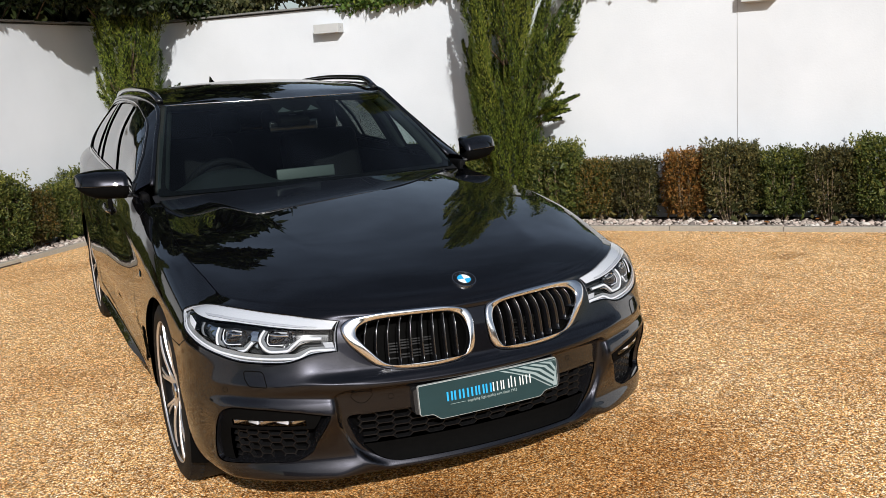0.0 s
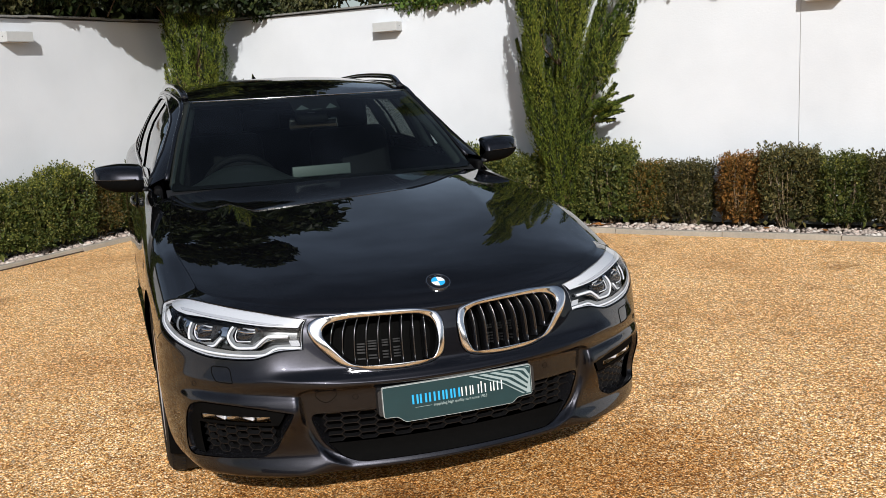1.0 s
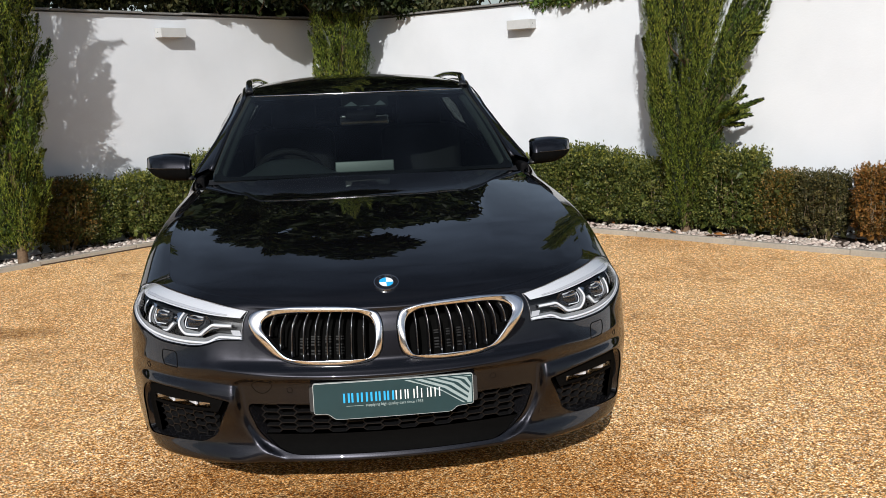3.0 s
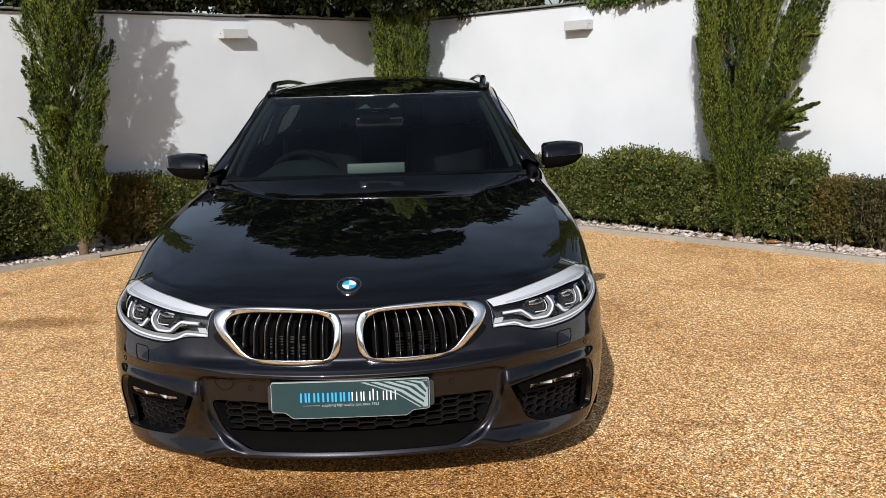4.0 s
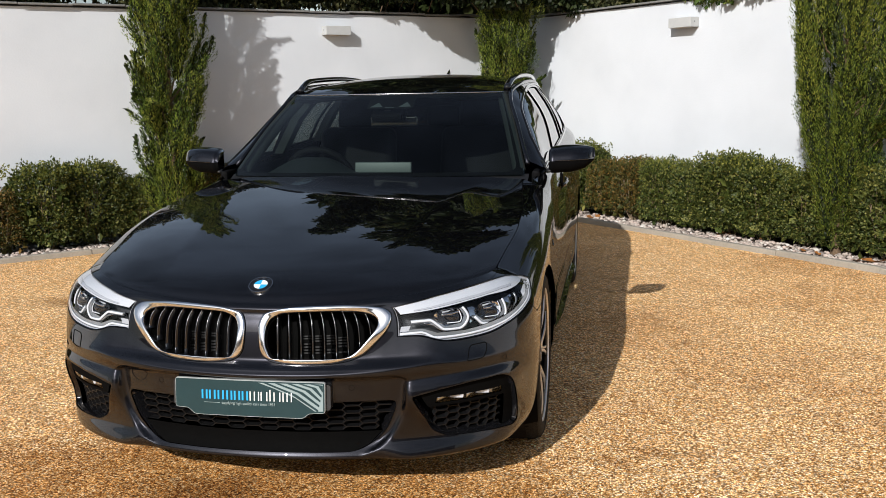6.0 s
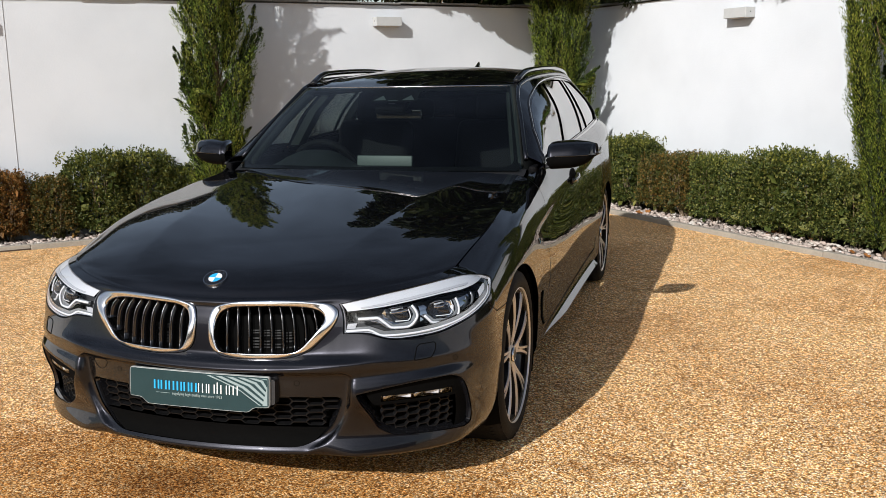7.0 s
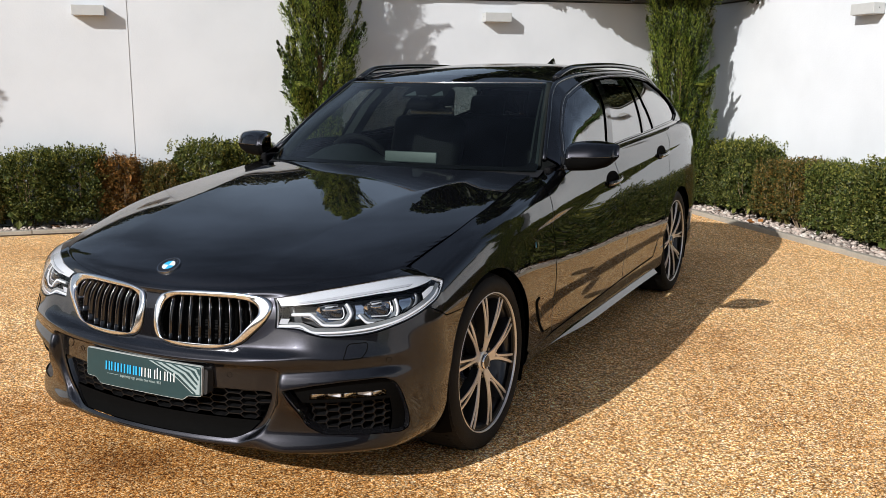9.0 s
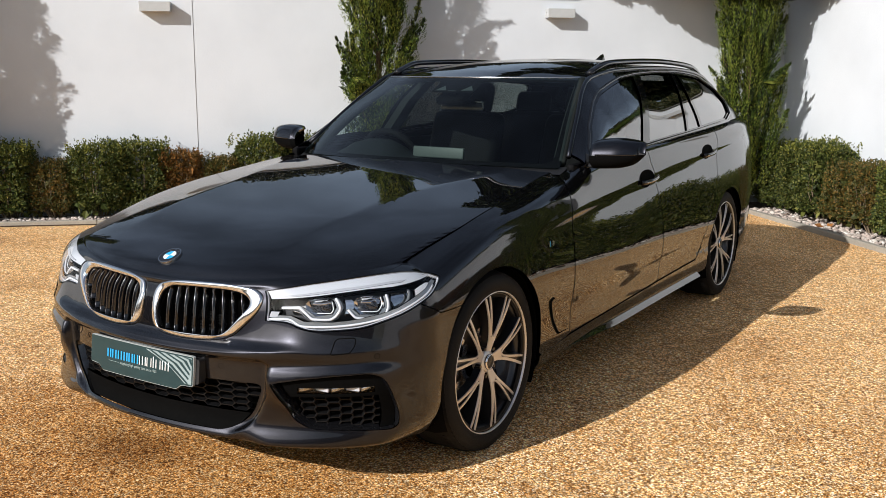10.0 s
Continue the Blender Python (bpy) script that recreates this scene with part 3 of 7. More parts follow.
pr = ramp(pn, [(0.0, (0.13, 0.11, 0.10)), (0.2, (0.30, 0.25, 0.22)), (0.45, (0.43, 0.37, 0.32)), (0.7, (0.50, 0.40, 0.35)), (0.9, (0.54, 0.50, 0.45)), (1.0, (0.64, 0.61, 0.57))])
pl.new(pf.outputs[0], pr.inputs[0])
pl.new(pr.outputs[0], pb.inputs["Base Color"])
pb.inputs["Roughness"].default_value = 0.75
PEBBLES = [pebble_mesh(k) for k in range(8)]
for me in PEBBLES:
    me.materials.append(M_PEBBLE)
bed_pebbles = thing("pebble_strip", "strip of pale rounded pebbles along the edging", "pebbles", kind="structure")
spots = []
for i in range(5600):
    if i % 2:
        a, b = rng.uniform(KERB_A, 4.2), KERB_B + 0.06 + 0.40 * rng.beta(1.05, 1.4)
    else:
        a, b = KERB_A - 0.06 - 0.40 * rng.beta(1.05, 1.4), rng.uniform(-4.0, KERB_B)
    spots.append((a, b, rng.uniform(0.015, 0.030) * (1.35 if rng.random() < 0.12 else 1)))
near = [s for s in spots if -1.2 < s[0] < 0.9 and s[1] > KERB_B]
near = near[:290]
picked = set(near)
for a, b, r in near:
    ob = new("pebble", PEBBLES[int(rng.integers(8))])
    ob.parent = bed_pebbles
    p = place(a, b, 0.014 + r * 0.35)
    ob.matrix_local = pose(p.x, p.y, p.z, *rng.uniform(-25, 25, 2), rng.uniform(0, 360)) @ Matrix.Diagonal((r, r, r, 1))
verts, faces = [], []
shapes = [(np.array([tuple(v.co) for v in me.vertices]), [tuple(p.vertices) for p in me.polygons]) for me in PEBBLES]
for s in spots:
    if s in picked:
        continue
    a, b, r = s
    v, f = shapes[int(rng.integers(8))]
    p = place(a, b, 0.014 + r * 0.35)
    m = np.array(pose(0, 0, 0, *rng.uniform(-25, 25, 2), rng.uniform(0, 360)).to_3x3())
    base = len(verts)
    verts += list(v @ m.T * r + np.array(p))
    faces += [tuple(base + j for j in q) for q in f]
tagged(mesh_ob("pebbles", verts, faces, M_PEBBLE, bed_pebbles), kind="stuff")


# ---- plants ----
def leaves(points, dirs, ups, length, width, fold=0.25):
    """Leaf blades: a bent diamond of four triangles' worth at each point."""
    n = len(points)
    side_v_ = np.cross(dirs, ups)
    side_v_ /= np.linalg.norm(side_v_, axis=1)[:, None] + 1e-9
    nrm = np.cross(side_v_, dirs)
    L, Wd = np.reshape(length, (-1, 1)), np.reshape(width, (-1, 1))
    tip = points + dirs * L
    mid = points + dirs * L * 0.45
    v = np.stack([points, mid + side_v_ * Wd - nrm * Wd * fold, tip, mid - side_v_ * Wd - nrm * Wd * fold], 1).reshape(-1, 3)
    f = [(4 * i, 4 * i + 1, 4 * i + 2, 4 * i + 3) for i in range(n)]
    return v, f


def unit(v):
    return v / (np.linalg.norm(v, axis=1)[:, None] + 1e-9)


def stick(path, r0, r1, n=6):
    """A tapered twig or limb along a path."""
    path = np.array(path, float)
    t = np.gradient(path, axis=0)
    t /= np.linalg.norm(t, axis=1)[:, None]
    s = np.cross(t, (0.3, 0.9, 0.2))
    s /= np.linalg.norm(s, axis=1)[:, None]
    u = np.cross(s, t)
    a = np.arange(n) * 2 * math.pi / n
    rr = np.linspace(r0, r1, len(path))[:, None, None]
    v = path[:, None] + rr * (s[:, None] * np.cos(a)[None, :, None] + u[:, None] * np.sin(a)[None, :, None])
    f = [(i * n + j, i * n + (j + 1) % n, (i + 1) * n + (j + 1) % n, (i + 1) * n + j) for i in range(len(path) - 1) for j in range(n)]
    return v.reshape(-1, 3), f


def joined(pieces):
    vs, fs, base = [], [], 0
    for v, f in pieces:
        vs.append(v)
        fs += [tuple(base + j for j in q) for q in f]
        base += len(v)
    return np.concatenate(vs), fs


def shrub(seed, w, d, h, mat, count, bare, label):
    """A clipped box shrub: bare stems at its foot, small leaves on a lumpy rounded block."""
    r = np.random.default_rng(seed)
    ob = thing("box_shrub", label, "shrub", "clipped hedge along the wall")
    n = count
    p = r.uniform(-1, 1, (n * 3, 3))
    rad = (np.abs(p) ** 2.7).sum(1) ** (1 / 2.7)
    shell = p / rad[:, None]
    depth = 1 - np.abs(r.normal(0, 0.16, len(p)))
    lump = np.array([0.24 * noise.noise(Vector(q) * 1.9 + Vector((seed, 0, 0))) + 0.15 * noise.noise(Vector(q) * 5 + Vector((0, seed, 0))) for q in shell])
    pos = shell * (depth + lump)[:, None] * (w / 2, d / 2, h / 2)
    pos[:, 2] += h / 2 + 0.02
    keep = (pos[:, 2] > bare * h * (0.75 + 0.5 * r.random(len(p)))) & (pos[:, 2] > 0.03)
    pos, shell = pos[keep][:n], shell[keep][:n]
    dirs = unit(shell * 0.7 + r.normal(0, 0.6, pos.shape) + (0, 0, 0.55))
    ups = unit(r.normal(0, 1, pos.shape))
    k = 420
    deep = r.uniform(-1, 1, (k, 3)) * (w * 0.37, d * 0.37, h * 0.38) + (0, 0, h * 0.48)
    v, f = joined([leaves(pos, dirs, ups, r.uniform(0.015, 0.028, len(pos)), r.uniform(0.005, 0.009, len(pos))),
                   leaves(deep, unit(r.normal(0, 1, deep.shape)), unit(r.normal(0, 1, deep.shape)), r.uniform(0.05, 0.09, k), r.uniform(0.018, 0.03, k))])
    tagged(mesh_ob("foliage", v, f, mat, ob, "", False), kind="stuff")
    # sprigs that stand out over the clipped top
    pieces = []
    for i in range(70):
        x, y = r.uniform(-0.45, 0.45) * w, r.uniform(-0.45, 0.45) * d
        q = np.array([(x, y, h * 0.90), (x + r.normal(0, 0.012), y + r.normal(0, 0.012), h * 1.0 + r.uniform(-0.02, 0.05))])
        for k in range(9):
            t = r.random()
            c = q[0] * (1 - t) + q[1] * t
            dr = unit(r.normal(0, 1, (1, 3)) + (0, 0, 0.8))
            pieces.append(leaves(c[None], dr, unit(r.normal(0, 1, (1, 3))), [0.022], [0.007]))
    v, f = joined(pieces)
    tagged(mesh_ob("sprig_fringe", v, f, M_SPRIG if mat is M_BOX else mat, ob, "young yellow-green shoots" if mat is M_BOX else "", False), kind="stuff")
    pieces = []
    for i in range(6 + int(130 * bare)):
        a, t = r.uniform(0, 2 * math.pi), r.uniform(0.45, 1)
        x1, y1 = math.cos(a) * w * (0.27 + bare * 0.75) * t, math.sin(a) * d * (0.27 + bare * 0.8) * t
        pieces.append(stick([(x1 * 0.35, y1 * 0.35, 0), (x1 * 0.7, y1 * 0.7, h * 0.2), (x1 * 1.0, y1, h * r.uniform(0.35, 0.75)), (x1 * r.uniform(0.85, 1.15), y1 * r.uniform(0.9, 1.1), h * r.uniform(0.6, 0.9))], 0.0045, 0.0016, 5))
    v, f = joined(pieces)
    tagged(mesh_ob("stem", v, f, M_TWIG, ob), kind="stuff")
    return ob


GREEN = "clipped box shrub, dense small dark green leaves"
M_MIXED = leaf_material("fading_leaf", [(0, (0.03, 0.042, 0.01)), (0.45, (0.075, 0.075, 0.018)), (0.8, (0.14, 0.095, 0.022)), (1, (0.22, 0.12, 0.03))])
M_OLIVE = leaf_material("thin_olive_leaf", [(0, (0.03, 0.036, 0.012)), (0.5, (0.068, 0.066, 0.022)), (0.85, (0.11, 0.09, 0.03)), (1, (0.20, 0.17, 0.06))])
SHRUBS = [shrub(11, 0.50, 0.50, 0.61, M_BOX, 8600, 0.09, GREEN), shrub(12, 0.50, 0.48, 0.64, M_BOX, 8600, 0.12, GREEN), shrub(13, 0.54, 0.50, 0.62, M_BOX, 8800, 0.08, GREEN),
          shrub(14, 0.47, 0.46, 0.60, M_OLIVE, 6400, 0.24, "thinning olive box shrub, bare twigs at its foot"),
          shrub(15, 0.45, 0.46, 0.65, M_BOXBROWN, 7600, 0.14, "browned box shrub with orange dying leaves"),
          shrub(16, 0.46, 0.46, 0.60, M_MIXED, 7000, 0.18, "fading box shrub, leaves turning bronze")]
used = [0] * len(SHRUBS)


def plant(kind, a, b, turn, scale):
    m = at_place(a, b, 0.012, turn) @ Matrix.Diagonal((scale, scale, scale, 1))
    if not used[kind]:
        SHRUBS[kind].matrix_world = m
    else:
        ob = copy_thing(SHRUBS[kind], m)
        ob.matrix_basis = m
    used[kind] += 1


BED_B, BED_A = KERB_B + 0.485, KERB_A - 0.44
# kinds from the corner outwards, along either wall
row_b = [2, 0, 1, 5, 5, 1, 0, 2, 0, 0, 2, 1, 5, 3, 4, 3, 1, 3, 0, 2, 0, 1]
row_a = [0, 2, 1, 5, 1, 2, 0, 1, 5, 3, 0, 2, 0, 5, 4, 2, 0, 5, 1, 3, 0]
size_a = {13: 0.90, 14: 0.92, 15: 1.12, 16: 1.10, 17: 0.88}
for i, k in enumerate(row_b):
    plant(k, KERB_A - 0.05 + 0.40 * i + float(rng.normal(0, 0.02)), BED_B + float(rng.normal(0, 0.02)), float(rng.choice([0, 90, 180, 270]) + rng.normal(0, 8)), float(rng.uniform(0.92, 1.14)) * (1.06 if i < 8 else 1.0))
for i, k in enumerate(row_a):
    if i == 9:
        continue
    plant(k, BED_A + float(rng.normal(0, 0.02)), KERB_B - 0.05 - 0.40 * i + float(rng.normal(0, 0.02)), float(rng.choice([0, 90, 180, 270]) + rng.normal(0, 8)), size_a.get(i, float(rng.uniform(0.86, 1.20))) * 1.04)


def plume(r, base, tip, rad, count):
    """One upright tuft: scale-leaved twigs close round a bent axis, inner leaves darkened as shade."""
    t = r.random(count)
    bend = r.normal(0, 0.03, 3) * (1, 1, 0)
    axis = tip - base
    c = base + axis * t[:, None] + bend * np.sin(np.pi * t)[:, None]
    prof = rad * np.minimum(1, 2.2 * (1.03 - t)) * np.minimum(1, 0.55 + 1.6 * t)
    a = r.uniform(0, 2 * math.pi, count)
    out = np.stack([np.cos(a), np.sin(a), 0 * a], 1)
    wob = 1 + 0.28 * np.sin(t * 11 + a * 2 + r.uniform(0, 6))
    pos = c + out * (prof * wob * (1 - np.abs(r.normal(0, 0.16, count))))[:, None]
    dirs = unit(out * 0.45 + unit(axis[None]) * 1.0 + r.normal(0, 0.24, pos.shape))
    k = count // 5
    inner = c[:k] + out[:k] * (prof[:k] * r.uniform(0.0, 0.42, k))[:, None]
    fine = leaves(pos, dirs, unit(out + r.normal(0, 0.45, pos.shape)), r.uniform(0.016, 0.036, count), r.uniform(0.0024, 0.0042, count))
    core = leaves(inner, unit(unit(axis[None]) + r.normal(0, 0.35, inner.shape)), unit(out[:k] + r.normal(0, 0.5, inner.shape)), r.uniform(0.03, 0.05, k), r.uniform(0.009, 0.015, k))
    return fine, core


def cypress(seed, height, half, slim, mat, label, extra=(), density=1.0, foot=0.58, waist=0.86, fill=830, spray=1.0):
    """An upright cypress: a short bare trunk, limbs and a crown of many upright sprays."""
    r = np.random.default_rng(seed)
    ob = thing("cypress_tree", label, "tree", "cypresses along the wall")
    v, f = stick([(0, 0, 0), (0.01, 0, 0.4), (0, 0.01, 1.5), (0, 0, height * 0.9)], 0.045, 0.012, 8)
    mesh_ob("trunk", v, f, M_BARK, ob)
    width = pchip((0.0, 0.22), (0.10, foot), (0.24, waist), (0.5, 1.0), (0.7, 0.85), (0.88, 0.5), (1.0, 0.12))
    tones = [[], [], []]
    core, limbs = [], []
    total = int(270 * density / spray)
    for i in range(total):
        z0 = 0.10 + (height - 0.5) * (i / total) ** 1.05
        a = i * 2.399 + r.normal(0, 0.3)
        w = half * float(width(min(1, (z0 + 0.25) / height))) * (0.80 + 0.34 * noise.noise(Vector((math.cos(a) * 1.4 + seed, math.sin(a) * 1.4, z0 * 0.9)))) * (r.uniform(0.80, 1.02) if i % 4 else r.uniform(0.35, 0.7))
        ln = r.uniform(0.24, 0.62) * slim * spray
        base = np.array((math.cos(a) * w * 0.68, math.sin(a) * w * 0.68, z0))
        lean = r.normal(0, 0.05, 2)
        tip = base + np.array((math.cos(a) * w * 0.40 + lean[0], math.sin(a) * w * 0.40 + lean[1], ln))
        fine, inner = plume(r, base, tip, r.uniform(0.042, 0.078), int(1.1 * fill * ln / 0.8))
        tones[int(r.choice(3, p=(0.2, 0.45, 0.35)))].append(fine)
        core.append(inner)
        if i % 5 == 0:
            limbs.append(stick([(0, 0, max(0.1, z0 - 0.15)), base * (0.6, 0.6, 1), base * 0.4 + tip * 0.6], 0.012, 0.003, 5))
    for (x0, z0, x1, z1, rad) in extra:
        b0, t0 = np.array((x0, -0.08, z0)), np.array((x1, -0.1, z1))
        for k in range(6):
            fine, inner = plume(r, b0 + (t0 - b0) * 0.08 * k + r.normal(0, 0.035, 3), t0 - (t0 - b0) * 0.13 * k + r.normal(0, 0.05, 3), rad * 0.9, 420)
            tones[k % 3].append(fine)
            core.append(inner)
        limbs.append(stick([(0, 0.05, z0 - 0.3), b0 * (0.5, 0, 1) + (0, 0.05, -0.12), b0 * 0.7 + t0 * 0.3], 0.008, 0.003, 5))
    v, f = joined(limbs)
    tagged(mesh_ob("limb", v, f, M_BARK, ob), kind="stuff")
    for pieces, tone in zip(tones, mat):
        v, f = joined(pieces)
        tagged(mesh_ob("crown", v, f, tone, ob, "", False), kind="stuff")
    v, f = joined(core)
    # inner leaves in a near-black colour that paints the crown's inner shade
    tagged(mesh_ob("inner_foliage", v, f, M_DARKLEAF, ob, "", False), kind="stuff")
    return ob


cypress(3, 4.3, 0.50, 1.15, CYPRESS, "tall upright cypress, feathery green sprays, loose side branch", ((0.36, 1.02, 0.64, 1.22, 0.055), (0.34, 0.94, 0.60, 1.08, 0.05), (0.40, 1.15, 0.58, 1.80, 0.07), (0.50, 1.45, 0.74, 2.15, 0.08), (0.60, 1.80, 0.86, 2.70, 0.085), (0.44, 1.35, 0.64, 2.0, 0.065)), fill=1000, spray=1.5).matrix_world = at_place(-1.09, KERB_B + 0.36, 0.012)
cypress(4, 4.0, 0.40, 1.0, CYPRESS, "tall upright cypress in the corner of the white walls", ((0.2, 1.2, 0.50, 1.5, 0.05),), fill=760, spray=1.2).matrix_world = at_place(-5.10, 4.63, 0.012, 40)
t_a = cypress(6, 3.8, 0.37, 0.85, CYPRESS, "slim upright cypress with ragged sprays and bare foot", ((-0.16, 0.95, -0.42, 1.72, 0.06), (-0.2, 1.0, -0.34, 1.45, 0.05)), 1.0, 0.62, 0.86, 760)
t_a.matrix_world = at_place(-5.14, 0.86, 0.012, 100)
copy_thing(t_a, at_place(-5.14, -3.39, 0.012, 240))
copy_thing(t_a, at_place(2.95, KERB_B + 0.36, 0.012, 10))


def leafy_tree(seed, height, spread, mat, size, count, label, name="garden_tree"):
    """A broad tree or tall shrub: trunk, limbs and a ragged crown of leaf clumps."""
    r = np.random.default_rng(seed)
    ob = thing(name, label, "tree", "trees beyond the wall")
    limbs = [stick([(0, 0, 0), (0.05, 0.02, height * 0.25), (0, 0.05, height * 0.55)], 0.09, 0.05, 8)]
    clumps = []
    for i in range(46):
        z = height * r.uniform(0.2, 0.97)
        w = spread * math.sqrt(max(0.06, 1 - ((z / height - 0.5) / 0.55) ** 2)) * r.uniform(0.35, 1)
        a = r.uniform(0, 2 * math.pi)
        c = np.array((math.cos(a) * w, math.sin(a) * w, z))
        clumps.append((c, r.uniform(0.22, 0.5) * spread * 0.6))
        if i % 2 == 0:
            limbs.append(stick([(0, 0, z * 0.45), c * (0.5, 0.5, 0.8), c], 0.035, 0.008, 5))
    v, f = joined(limbs)
    mesh_ob("trunk", v, f, M_BARK, ob)
    pos = np.concatenate([c + unit(r.normal(0, 1, (count // 46, 3))) * (cr * r.random((count // 46, 1)) ** 0.45) * (1, 1, 0.75) for c, cr in clumps])
    pos = pos[pos[:, 2] > 0.1]
    dirs = unit(r.normal(0, 1, pos.shape) + (0, 0, -0.2))
    v, f = leaves(pos, dirs, unit(r.normal(0, 1, pos.shape) + (0, 0, 1.5)), r.uniform(0.7, 1.3, len(pos)) * size, r.uniform(0.2, 0.34, len(pos)) * size)
    tagged(mesh_ob("crown", v, f, mat, ob, "", False), kind="stuff")
    return ob


BEYOND = "dark evergreen tree growing beyond the white wall"
trees = [leafy_tree(21, 4.9, 1.5, M_DARKLEAF, 0.18, 13000, BEYOND), leafy_tree(22, 5.6, 1.7, M_DARKLEAF, 0.19, 14000, BEYOND), leafy_tree(23, 4.2, 1.4, M_DARKLEAF, 0.17, 12000, BEYOND)]
# two broad old trees behind the car, which darken its bonnet
broad = leafy_tree(24, 6.3, 2.5, M_DARKLEAF, 0.27, 46000, "broad dark evergreen tree beyond the white wall")
broad.matrix_world = pose(0.3, 10.0, 0, 0, 0, 20)
leafy_tree(25, 10.5, 3.0, M_DARKLEAF, 0.36, 46000, "tall dark evergreen tree beyond the white wall").matrix_world = pose(-0.7, 11.4, 0, 0, 0, 150)
# kind, place along and out from the walls, and size: low ones stand close behind the left-hand wall
spots = [(0, -6.2, 6.9, 1.0), (1, -8.2, 4.4, 0.62), (2, -7.4, 2.2, 0.66), (0, -7.4, -0.4, 0.56), (2, -7.4, -2.8, 0.66), (1, -7.6, -5.4, 0.5)]
seen = set()
for k, a, b, size in spots:
    m = at_place(a, b, 0, float(rng.uniform(0, 360))) @ Matrix.Diagonal((size, size, size, 1))
    if k in seen:
        copy_thing(trees[k], m).matrix_basis = m
    else:
        trees[k].matrix_world = m
        seen.add(k)


def trailing(name, seed, pieces, mat, label, size, dense=260, twigs=1):
    """Foliage that hangs over the wall's top: clusters given by (a, b, z, reach)."""
    r = np.random.default_rng(seed)
    ob = thing(name, label, "climber")
    got, limbs = [], []
    for a, b, z, reach in pieces:
        c = np.array(place(a, b, z))
        n = int(dense * reach / 0.2)
        pos = c + unit(r.normal(0, 1, (n, 3))) * (r.random((n, 1)) ** 0.45) * (reach, reach, reach * 0.6)
        dirs = unit(r.normal(0, 0.7, pos.shape) + (0, 0, -0.7))
        got.append(leaves(pos, dirs, unit(r.normal(0, 0.6, pos.shape) + (-OUT[0], -OUT[1], 0.3)), r.uniform(0.6, 1.3, n) * size, r.uniform(0.3, 0.5, n) * size))
        if len(got) % twigs:
            continue
        q = np.array(place(a, b + 0.3, WALL_TOP + 0.05)) if b > 4 else np.array(place(a - 0.3, b, WALL_TOP + 0.05))
        limbs.append(stick([q, (q + c) / 2 + (0, 0, 0.05), c], 0.008, 0.003, 5))
    v, f = joined(limbs)
    tagged(mesh_ob("stem", v, f, M_BARK, ob), kind="stuff")
    v, f = joined(got)
    tagged(mesh_ob("leaves", v, f, mat, ob, "", False), kind="stuff")


trailing("ivy", 31, [(-3.0 + 0.13 * i + float(rng.normal(0, 0.04)), WALL_B + 0.02 + float(rng.normal(0, 0.03)), WALL_TOP + 0.07 + float(rng.normal(0, 0.04)), 0.16) for i in range(15)], M_IVY, "bright green ivy trailing over the wall top", 0.05)
trailing("ivy", 32, [(-0.6 + 0.16 * i + float(rng.normal(0, 0.05)), WALL_B - 0.02 + float(rng.normal(0, 0.02)), WALL_TOP + 0.0 + float(rng.normal(0, 0.035)), 0.11) for i in range(24)], M_IVY, "bright green ivy trailing over the wall top", 0.05)
trailing("overhanging_shrub", 33, [(WALL_A + 0.02 + 0.17 * max(0, i - 1) ** 0.9 * 0.50 + float(rng.normal(0, 0.03)), 3.2 + 0.14 * i, WALL_TOP + 0.26 + float(rng.normal(0, 0.05)), 0.24) for i in range(16)], M_DARKLEAF, "dark evergreen shrub leaning over the wall top", 0.06)
trailing("overhanging_shrub", 34, [(WALL_A - 0.22 + float(rng.normal(0, 0.03)), -2.4 + 0.15 * i, WALL_TOP + 0.20 + float(rng.normal(0, 0.06)), 0.25) for i in range(38)], M_WALLTOP, "dark evergreen shrub growing behind the wall top", 0.06)
trailing("overhanging_shrub", 35, [(-5.4 + 0.22 * i, WALL_B + 0.22 + float(rng.normal(0, 0.03)), WALL_TOP + 0.2 + float(rng.normal(0, 0.06)), 0.24) for i in range(16)], M_WALLTOP, "dark evergreen shrub growing behind the wall top", 0.06)
# a limb reaching in over the corner, which shades the wall
for k in range(9):
    bs = 3.0 + 0.27 * k
    low = 2.16 - 0.335 * (bs - 3.1)
    if k == 0:
        limb_spots = []
    for j in range(4):
        d = 0.70 + 0.12 * j
        limb_spots.append((WALL_A + d + float(rng.normal(0, 0.05)), bs + 0.45 - 1.5 * d + float(rng.normal(0, 0.06)), low + 0.98 * d + 0.12 + 0.09 * j + float(rng.normal(0, 0.04)), 0.16 + 0.02 * j))
trailing("overhanging_branch", 37, limb_spots, M_DARKLEAF, "leafy evergreen branch reaching over the wall corner", 0.065, 1000, 30)
